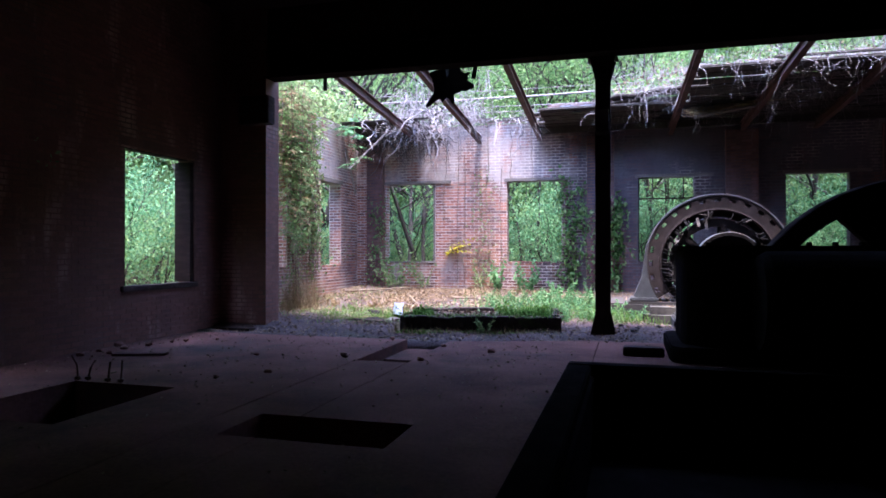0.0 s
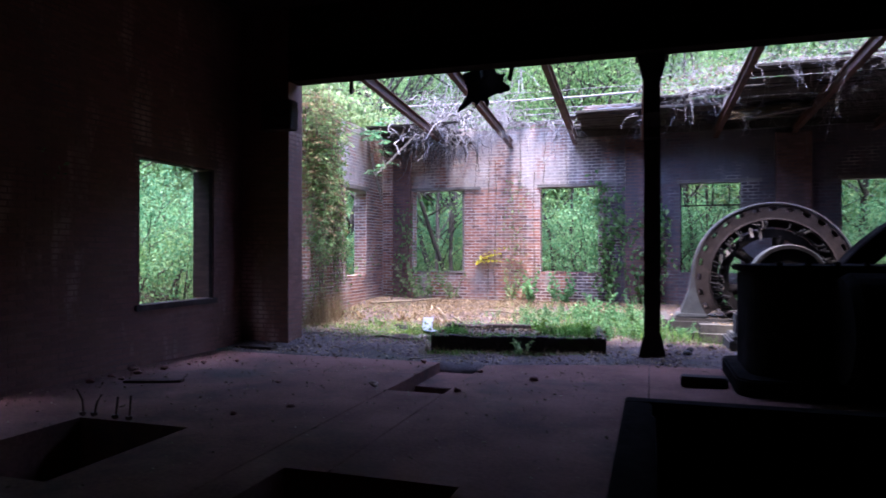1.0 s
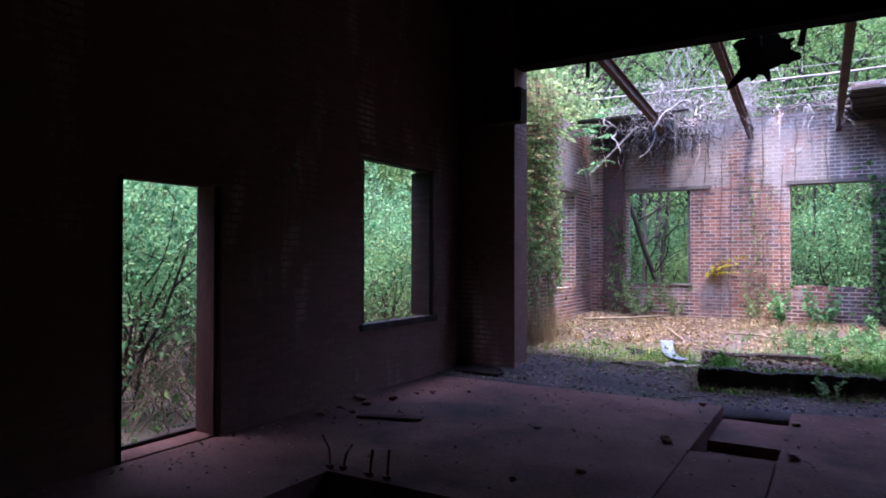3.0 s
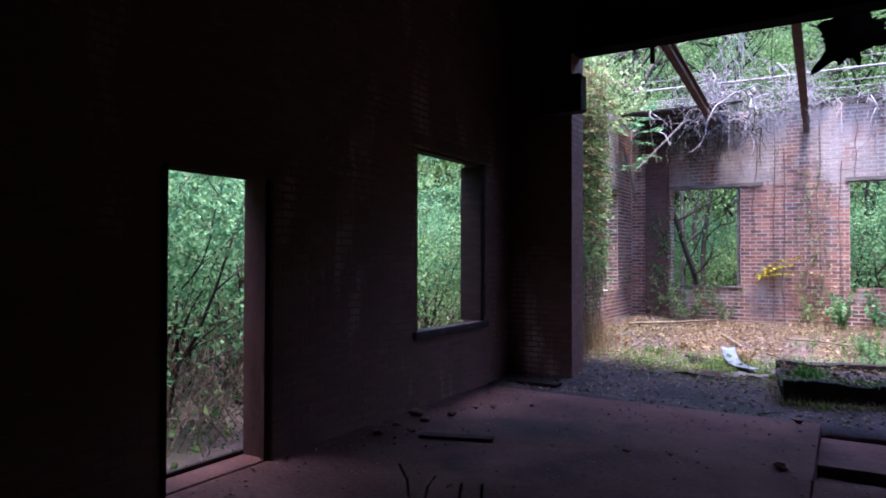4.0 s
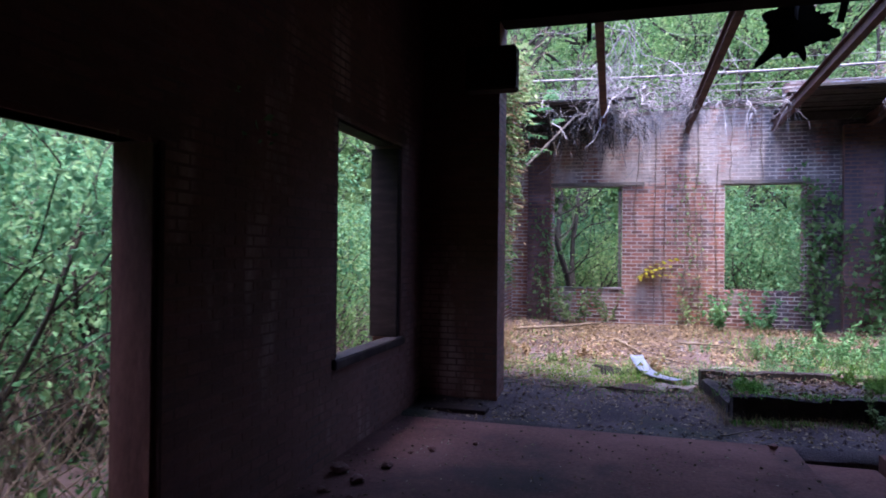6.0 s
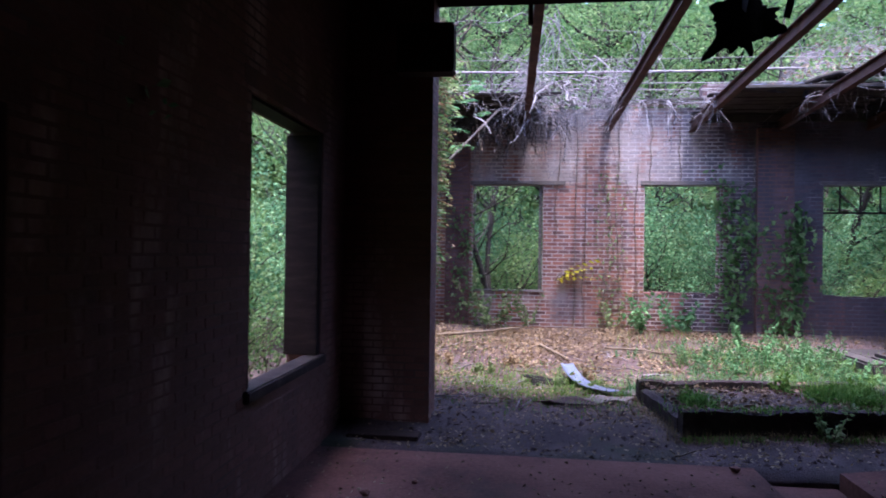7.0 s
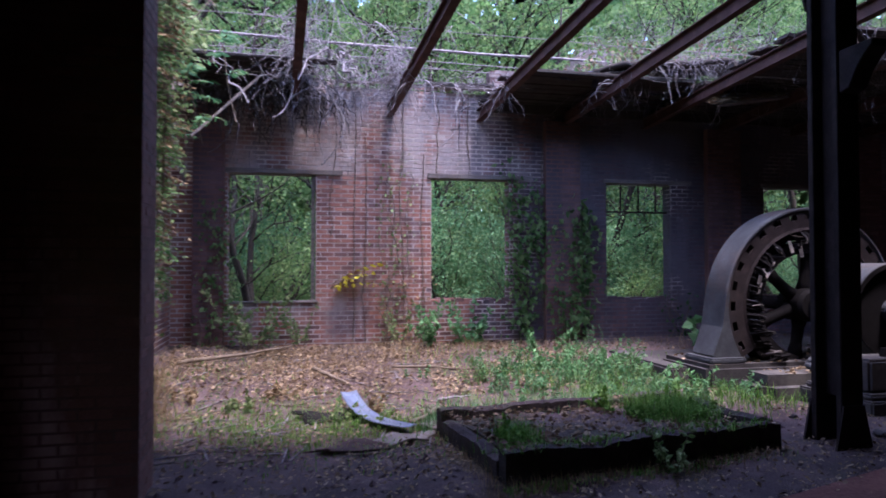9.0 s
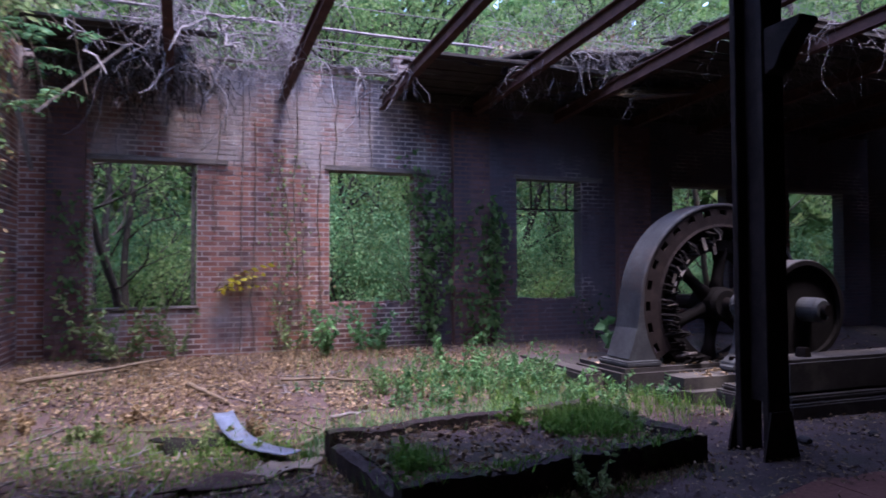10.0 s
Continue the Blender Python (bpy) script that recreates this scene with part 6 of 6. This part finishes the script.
pa, pb, pc = in_pit(2.0, 0.78, 0), in_pit(0.3, 0.45, 0), in_pit(2.2, 1.0, 0)
blades("fresh green grass growing in the trough", "grass", [(2600, pa[0], pa[1], 0.18, 0.2, PH - 0.09), (500, pb[0], pb[1], 0.09, 0.1, PH - 0.09), (350, pc[0], pc[1], 0.12, 0.12, PH - 0.09)], M_GRASS, 401, 0.2, 0.008)
blades("green grass and weeds across the annex floor", "grass", [(1100, 0.2, 14.3, 0.8, 0.5, None), (500, -0.4, 13.5, 0.8, 0.3, None), (600, 1.2, 13.2, 0.4, 0.35, None), (250, -1.2, 15.4, 0.5, 0.5, None), (300, -3.2, 13.2, 0.7, 0.4, None)], M_GRASS, 402, 0.2, 0.008)
blades("low mossy green growth among the litter", "grass", [(2600, -3.6, 13.2, 0.9, 0.5, None), (1500, -2.9, 12.8, 0.7, 0.4, None), (500, -4.6, 15.0, 0.5, 0.7, None)] + [(130, in_pit(0.1 + 0.24 * k, -0.06, 0)[0], in_pit(0.1 + 0.24 * k, -0.06, 0)[1], 0.12, 0.045, 0.0) for k in range(10)] + [(80, in_pit(0.1 + 0.24 * k, 0.06, 0)[0], in_pit(0.1 + 0.24 * k, 0.06, 0)[1], 0.1, 0.03, PH - 0.03) for k in range(10)], M_GRASS, 405, 0.075, 0.012)
blades("dry straw and dead stems at the wall foot", "straw", [(1900, -3.6, 15.9, 1.2, 0.5, None), (1200, -1.6, 16.2, 0.8, 0.4, None), (1500, -5.1, 13.7, 0.16, 0.7, None), (700, -5.0, 13.0, 0.3, 0.8, None), (900, -3.2, 15.4, 1.2, 0.5, None), (700, 1.5, 16.3, 1.5, 0.3, None)], M_STRAW, 403, 0.2, 0.006, 2.2)
blades("green grass crowding the far edge of the trough", "grass", [(170, in_pit(0.15 + 0.24 * k, PW + 0.12, 0)[0], in_pit(0.15 + 0.24 * k, PW + 0.12, 0)[1], 0.16, 0.12, None) for k in range(10)], M_WEED, 408, 0.3, 0.01)
blades("brown dead stems against the foot of the trough", "straw", [(170, in_pit(0.1 + 0.24 * k, -0.07, 0)[0], in_pit(0.1 + 0.24 * k, -0.07, 0)[1], 0.13, 0.05, 0.0) for k in range(10)] + [(150, in_pit(-0.06, 0.1 + 0.25 * k, 0)[0], in_pit(-0.06, 0.1 + 0.25 * k, 0)[1], 0.05, 0.12, 0.0) for k in range(6)], M_STRAW, 406, 0.13, 0.006, 1.8)
blades("flattened dry stems lying over the leaf litter", "straw", [(3200, -3.4, 14.2, 1.1, 0.8, None), (1800, -2.9, 12.5, 0.9, 0.6, None), (500, -0.8, 15.6, 0.9, 0.6, None)], M_STRAW, 407, 0.11, 0.005, 3.2)
blades("dry hanging stems below the climber", "straw", [(900, -5.15, 13.6, 0.1, 0.35, 0.05)], M_STRAW, 404, 0.8, 0.006)


def litter(label, count, seed, mat, size, region):
    rg = np.random.default_rng(seed)
    at = []
    while len(at) < count:
        x, y = rg.uniform(*region[0]), rg.uniform(*region[1])
        if wobble(x, y, 1.3) + 0.5 * wobble(x, y, 4.0) < rg.uniform(-0.7, 0.35):
            continue
        at.append((x, y, ground_height(x, y) + rg.uniform(0.004, 0.03)))
    d = rg.normal(0, 1, (count, 3)) * np.array((1, 1, 0.25))
    s = Soup()
    d /= np.linalg.norm(d, axis=1)[:, None]
    up = rg.normal(0, 0.35, (count, 3)) + np.array((0, 0, 1.0))
    sd = np.cross(d, up)
    sd /= np.linalg.norm(sd, axis=1)[:, None]
    z = rg.uniform(0.5, 1.3, count)[:, None] * size
    a_ = np.array(at)
    v = np.stack([a_, a_ + d * z * 0.5 + sd * z * 0.28, a_ + d * z, a_ + d * z * 0.5 - sd * z * 0.28 + np.array((0, 0, 0.006))], 1).reshape(-1, 3)
    s.add(v, [(4 * i, 4 * i + 1, 4 * i + 2, 4 * i + 3) for i in range(count)])
    return tagged(part("fallen_leaves", s, mat), label, "leaf litter", kind="stuff")


litter("tan fallen leaves strewn on the annex ground", 13000, 501, M_LITTER, 0.05, ((WEST + 0.1, 0.6), (14.1, 16.95)))
litter("pale leaf fragments on dark soil", 8500, 502, M_LITTER, 0.045, ((WEST + 0.1, 6.5), (10.6, 14.0)))
litter("pale curled leaf scraps on the dark soil by the slab", 2200, 504, M_STRAW, 0.035, ((WEST + 0.1, 3.0), (10.6, 12.6)))
litter("fallen leaves by the generator", 1500, 503, M_LITTER, 0.06, ((0.6, 8.0), (13.0, 16.9)))

fl = np.random.default_rng(76)
fp = np.concatenate([np.stack([fl.uniform(1.25, 4.4, 260), fl.uniform(13.87, 14.85, 260), np.full(260, 0.368)], 1), np.stack([fl.uniform(1.85, 4.0, 130), fl.uniform(13.34, 13.8, 130), np.full(130, 0.318)], 1), np.stack([fl.uniform(2.05, 4.3, 120), fl.uniform(12.9, 13.2, 120), np.full(120, 0.267)], 1)])
tagged(part("foundation_litter", Soup().leaves(fp, fl.normal(0, 1, fp.shape) * np.array((1, 1, 0.12)), fl.uniform(0.03, 0.08, len(fp)), fl, 0.6, 0.1), M_LITTER), "dead leaves lying on the machine foundation", "leaf litter", kind="stuff")
pl = np.random.default_rng(77)
k = 1700
uv = [in_pit(pl.uniform(PT, PL - PT), pl.uniform(PT, PW - PT), PH - 0.045 + pl.uniform(0, 0.02)) for _ in range(k - 500)]
uv += [in_pit(pl.uniform(0.01, PL - 0.01), pl.choice((0.0, PW - PT)) + pl.uniform(0.01, PT), PH - 0.012 + pl.uniform(0, 0.02)) for _ in range(350)]
uv += [in_pit(pl.choice((0.0, PL - PT)) + pl.uniform(0.01, PT), pl.uniform(0.01, PW - 0.01), PH - 0.015 + pl.uniform(0, 0.02)) for _ in range(150)]
tagged(part("trough_litter", Soup().leaves(uv, pl.normal(0, 1, (k, 3)) * np.array((1, 1, 0.15)), pl.uniform(0.025, 0.07, k), pl, 0.6, 0.1), M_LITTER), "dead leaves lying on the trough's soil", "leaf litter", kind="stuff")

hg = np.random.default_rng(78)
k = 1100
ch = np.stack([hg.uniform(WEST + 0.05, 0.6, k), 10.4 - np.abs(hg.normal(0, 2.6, k)), np.full(k, 0.004)], 1)
ch = np.concatenate([ch, np.stack([WEST + 0.03 + np.abs(hg.normal(0, 0.35, 500)), hg.uniform(2, 11.1, 500), np.full(500, 0.004)], 1)])
ch = np.array([c for c in ch if c[1] > 2 and not any(a < c[0] < b and lo < c[1] < hi for a, b, lo, hi in (*PITS, TROUGH))])
tagged(part("floor_grit", Soup().leaves(ch, hg.normal(0, 1, ch.shape) * np.array((1, 1, 0.12)) + np.array((0, 0, 0.05)), hg.uniform(0.008, 0.04, len(ch)), hg, 0.6, 0.3), M_LITTER), "brown grit and leaf scraps on the hall floor", "grit", kind="stuff")

cl = np.random.default_rng(79)
clods = Soup()
for _ in range(1500):
    x, y = cl.uniform(WEST + 0.1, 4.5), 10.6 + abs(cl.normal(0, 1.6))
    if y > 16.9:
        continue
    s_ = cl.uniform(0.008, 0.032)
    c_ = np.array((x, y, ground_height(x, y)))
    o_ = np.array([(1, 0, 0), (-1, 0, 0), (0, 1, 0), (0, -1, 0), (0, 0, 0.7), (0, 0, -0.5)]) * s_ * cl.uniform(0.6, 1.4, (6, 1)) + cl.normal(0, s_ * 0.2, (6, 3))
    clods.add(c_ + o_, [(0, 2, 4), (2, 1, 4), (1, 3, 4), (3, 0, 4), (2, 0, 5), (1, 2, 5), (3, 1, 5), (0, 3, 5)])
tagged(part("soil_clods", clods, M_SOIL), "small dark clods of soil and rubble", "soil", kind="stuff")

# ---- debris ----
sv, sf = [], []
for i in range(17):
    q = i / 16
    x, y = -3.06 + 0.45 * q - 0.06 * math.sin(3 * q), 13.7 - 1.08 * q
    z = 0.15 - 0.11 * math.sin(math.pi * q * 0.8) - 0.03 * q + ground_height(x, y)
    for w in (-0.085, -0.03, 0.03, 0.085):
        sv.append((x + w, y + w * 0.35, z + 0.25 * w * w * 8 + 0.02))
for i in range(16):
    for j in range(3):
        sf.append((i * 4 + j, i * 4 + j + 1, i * 4 + j + 5, i * 4 + j + 4))
strip = part("metal_strip", Soup().add(sv, sf), M_TIN, smooth=True)
sol = strip.modifiers.new("thickness", "SOLIDIFY")
sol.thickness = 0.006
tagged(strip, "bent bluish-white sheet metal strip lying on the ground", "metal sheet")


def lying(name, label, category, a, b, width, thick, mat, lift=0.02, group=""):
    za, zb = ground_height(*a) + lift, ground_height(*b) + lift
    if name == "branch":
        rg_ = np.random.default_rng(int(abs(a[0] * 1000 + b[1] * 100)))
        q_ = np.linspace(0, 1, 9)[:, None]
        p_ = np.array((a[0], a[1], za)) * (1 - q_) + np.array((b[0], b[1], zb)) * q_ + np.cumsum(rg_.normal(0, 0.016, (9, 3)), 0) * np.array((1, 1, 0.4))
        s_ = Soup().tube(p_, np.linspace(width * 0.5, width * 0.22, 9), 7)
        for j in (3, 5, 6):
            e_ = p_[j] + rg_.normal(0, 0.12, 3) * np.array((1, 1, 0.3)) + np.array((0, 0, 0.03))
            s_.tube([p_[j], (p_[j] + e_) / 2 + rg_.normal(0, 0.01, 3), e_], [width * 0.2, width * 0.14, width * 0.07], 5)
        return tagged(part(name, s_, mat, smooth=True), label, category, group)
    o = part(name, Soup().bar((a[0], a[1], za), (b[0], b[1], zb), width, thick), mat, bevel=0.004)
    return tagged(o, label, category, group)


def ragged_sheet(label, at, turn, size, seed, mat, curlup):
    """A torn flat scrap with an uneven edge, warped over the ground."""
    rr = np.random.default_rng(seed)
    n_, rings = 28, (1.0, 0.66, 0.33)
    edge_ = [1 + 0.6 * noise.noise(Vector((1.7 * math.cos(a), 1.7 * math.sin(a), seed))) + 0.25 * noise.noise(Vector((4.5 * math.cos(a), 4.5 * math.sin(a), seed))) + 0.05 * rr.normal() for a in np.linspace(0, 2 * math.pi, n_, endpoint=False)]
    v = []
    for q in rings:
        for k, e_ in enumerate(edge_):
            a = 2 * math.pi * k / n_
            u, w = size[0] * q * e_ * math.copysign(abs(math.cos(a)) ** 0.6, math.cos(a)), size[1] * q * e_ * math.copysign(abs(math.sin(a)) ** 0.6, math.sin(a))
            x, y = at[0] + u * math.cos(turn) - w * math.sin(turn), at[1] + u * math.sin(turn) + w * math.cos(turn)
            v.append((x, y, ground_height(x, y) + 0.022 + curlup * max(0.0, noise.noise(Vector((3 * x, 3 * y, seed)))) * q))
    f = [(r_ * n_ + k, r_ * n_ + (k + 1) % n_, (r_ + 1) * n_ + (k + 1) % n_, (r_ + 1) * n_ + k) for r_ in range(2) for k in range(n_)]
    o_ = part("torn_sheet", Soup().add(v, f + [tuple(2 * n_ + k for k in range(n_))]), mat, smooth=True)
    o_.modifiers.new("thickness", "SOLIDIFY").thickness = 0.012
    return tagged(o_, label, "sheet", "torn sheets")


ragged_sheet("warped pale scrap of board in the litter", (-2.72, 12.5), 0.35, (0.26, 0.13), 4, M_WOOD, 0.1)
ragged_sheet("black torn roofing felt on the ground", (-3.2, 13.45), 0.25, (0.34, 0.14), 7, M_FELT, 0.2)
ragged_sheet("rotten brown scrap of board on bare soil", (-3.15, 12.3), 0.1, (0.3, 0.1), 12, M_BROWN_WOOD, 0.12)
ragged_sheet("warped pale scrap of board in the litter", (-2.3, 12.75), -0.3, (0.16, 0.05), 15, M_WOOD, 0.1)
lying("branch", "fallen pole lying along the wall foot", "branch", (-5.0, 15.5), (-3.65, 16.45), 0.06, 0.05, M_BROWN_VINE, 0.03, "fallen branches")
lying("branch", "short pale stick on the ground", "branch", (-2.1, 13.85), (-1.7, 13.95), 0.04, 0.03, M_VINE, 0.03, "fallen branches")
lying("branch", "thin twig on the dark soil", "branch", (-2.35, 10.75), (-1.95, 11.05), 0.018, 0.018, M_BROWN_VINE, 0.015, "fallen branches")
lying("branch", "brown branch in the leaf litter", "branch", (-2.55, 13.0), (-2.2, 13.5), 0.05, 0.04, M_BROWN_VINE, 0.03, "fallen branches")
lying("branch", "brown branch in the leaf litter", "branch", (-3.35, 15.3), (-2.9, 14.5), 0.06, 0.05, M_BROWN_VINE, 0.04, "fallen branches")
lying("branch", "thin branch lying among the weeds", "branch", (-2.4, 15.2), (-1.3, 14.9), 0.04, 0.04, M_BROWN_VINE, 0.05, "fallen branches")
dr = np.random.default_rng(12)
for k in range(150):
    x, y = dr.uniform(-5.1, -1.6), dr.uniform(11.9, 16.2)
    a, l_ = dr.uniform(0, 3.1), dr.uniform(0.15, 0.5)
    lying("twig", "thin dry twig in the leaf litter", "twig", (x, y), (x + l_ * math.cos(a), min(y + l_ * math.sin(a), 16.9)), 0.014, 0.012, M_VINE if k % 3 else M_BROWN_VINE, 0.012, "twigs")


def stone(name, label, at, size, seed, mat, group):
    bm = bmesh.new()
    bmesh.ops.create_icosphere(bm, subdivisions=2, radius=size)
    for v_ in bm.verts:
        v_.co *= 1 + 0.5 * noise.noise(v_.co / size * 1.3 + Vector((seed, 0, 0)))
        v_.co.z *= 0.6
    lo = min(v_.co.z for v_ in bm.verts)
    for v_ in bm.verts:
        v_.co.z -= lo
    me = bpy.data.meshes.new(name)
    bm.to_mesh(me)
    bm.free()
    me.materials.append(mat)
    o = new(name, me)
    o.matrix_basis = Matrix.Translation(at)
    return tagged(o, label, "rubble", group)


for k, (x, y, r) in enumerate(((-2.0, 8.75, 0.07), (-0.38, 9.56, 0.075), (-1.05, 8.75, 0.055), (-2.35, 7.6, 0.05), (-2.7, 7.2, 0.04), (-3.1, 8.6, 0.04), (-4.9, 8.9, 0.06), (-4.7, 9.4, 0.05), (-1.1, 9.9, 0.05), (-4.85, 9.3, 0.03), (-1.98, 10.35, 0.05), (-4.4, 9.7, 0.035))):
    stone("brick_lump", "broken brick lump lying on the concrete floor", (x, y, 0.0), r * 0.75, k * 3.1, M_BRICK_HALL, "floor rubble")
for k in range(24):
    x, y = dr.uniform(1.1, 3.2), dr.uniform(11.6, 13.1)
    if x > 1.9 and y > 11.8:
        continue
    stone("rubble_stone", "small pale rubble stone on bare soil", (x, y, ground_height(x, y) - 0.01), dr.uniform(0.025, 0.06), k * 1.7, M_PALE_CONCRETE, "annex rubble")
heap = [(-5.15, 8.3), (-5.0, 8.55), (-5.2, 8.7), (-4.9, 8.2), (-5.1, 7.95)]
for k, (x, y) in enumerate(heap):
    stone("brick_lump", "sooty brick rubble heaped against the wall", (x, y, 0.0), 0.035 + 0.015 * (k % 3), k * 2.3 + 40, M_BRICK_HALL, "wall rubble")
tagged(part("floor_board", Soup().bar((-4.75, 8.1, 0.02), (-4.15, 8.31, 0.02), 0.12, 0.025), M_RED_WOOD, bevel=0.004), "dark loose board lying on the concrete floor", "board")
tagged(part("floor_board", Soup().box(-5.2, -4.55, 10.75, 10.95, 0.0, 0.04), M_DARK_WOOD, bevel=0.005), "short dark board by the brick pier", "board")
for k, (x, y, h, tx) in enumerate(((-3.95, 6.76, 0.24, -0.08), (-3.86, 6.78, 0.2, 0.09), (-3.6, 6.76, 0.2, 0.03), (-3.45, 6.76, 0.22, 0.02))):
    b = thing("anchor_bolt", "rusted anchor bolt standing by the floor pit", "bolt", (x, y, 0.0), "anchor bolts")
    part("rod", Soup().tube([(x, y, -0.02), (x + tx * 0.3, y + 0.01, h * 0.6), (x + tx, y, h)], 0.009, 8), M_RUST, b)
    part("nut", Soup().lathe([(0.0, 0.0), (0.03, 0.0), (0.03, 0.03), (0.0, 0.03)], (x + tx * 0.1, y, 0.01), "z", 6), M_RUST, b)


# ---- single bricks ----
def brick_mesh(name, seed, mat):
    rr = np.random.default_rng(seed)
    j = lambda: rr.normal(0, 0.012)
    v = [(-0.5, 0, -0.5), (0.5, 0, -0.5), (0.5, 0, 0.5), (-0.5, 0, 0.5), (-0.49 + j(), -1, -0.47 + j()), (0.49 + j(), -1, -0.47 + j()), (0.49 + j(), -1, 0.47 + j()), (-0.49 + j(), -1, 0.47 + j())]
    return Soup().add(v, [(4, 5, 6, 7), (0, 1, 5, 4), (1, 2, 6, 5), (2, 3, 7, 6), (3, 0, 4, 7)]).mesh(name, mat)


def lay(cells, mats, parent, at, turn, seed, deep=(0.0105, 0.014)):
    rr = np.random.default_rng(seed)
    for a, b, c, d in cells[:300]:
        o = bpy.data.objects.new("brick", mats[int(rr.integers(0, len(mats)))])
        scene.collection.objects.link(o)
        o.parent = parent
        o.matrix_basis = Matrix.Translation(at((a + b) / 2, (c + d) / 2)) @ Matrix.Rotation(turn, 4, "Z") @ Matrix.Diagonal((b - a, rr.uniform(*deep), d - c, 1))


lay(picked, [brick_mesh("brick", k, M_BRICK) for k in range(4)], wall_north, lambda u, z: (u, NORTH + 0.01, z), 0.0, 3)
lay(pier_cells[:300], [brick_mesh("brick", k, M_BRICK_HALL) for k in range(4)], pier, lambda u, z: (u, OPEN_Y + 0.008, z), 0.0, 5, (0.0085, 0.0105))
lay(west_near, [brick_mesh("brick", k, M_BRICK_HALL) for k in range(4)], wall_west, lambda u, z: (WEST - 0.01, u, z), radians(90), 4, (0.0105, 0.0125))
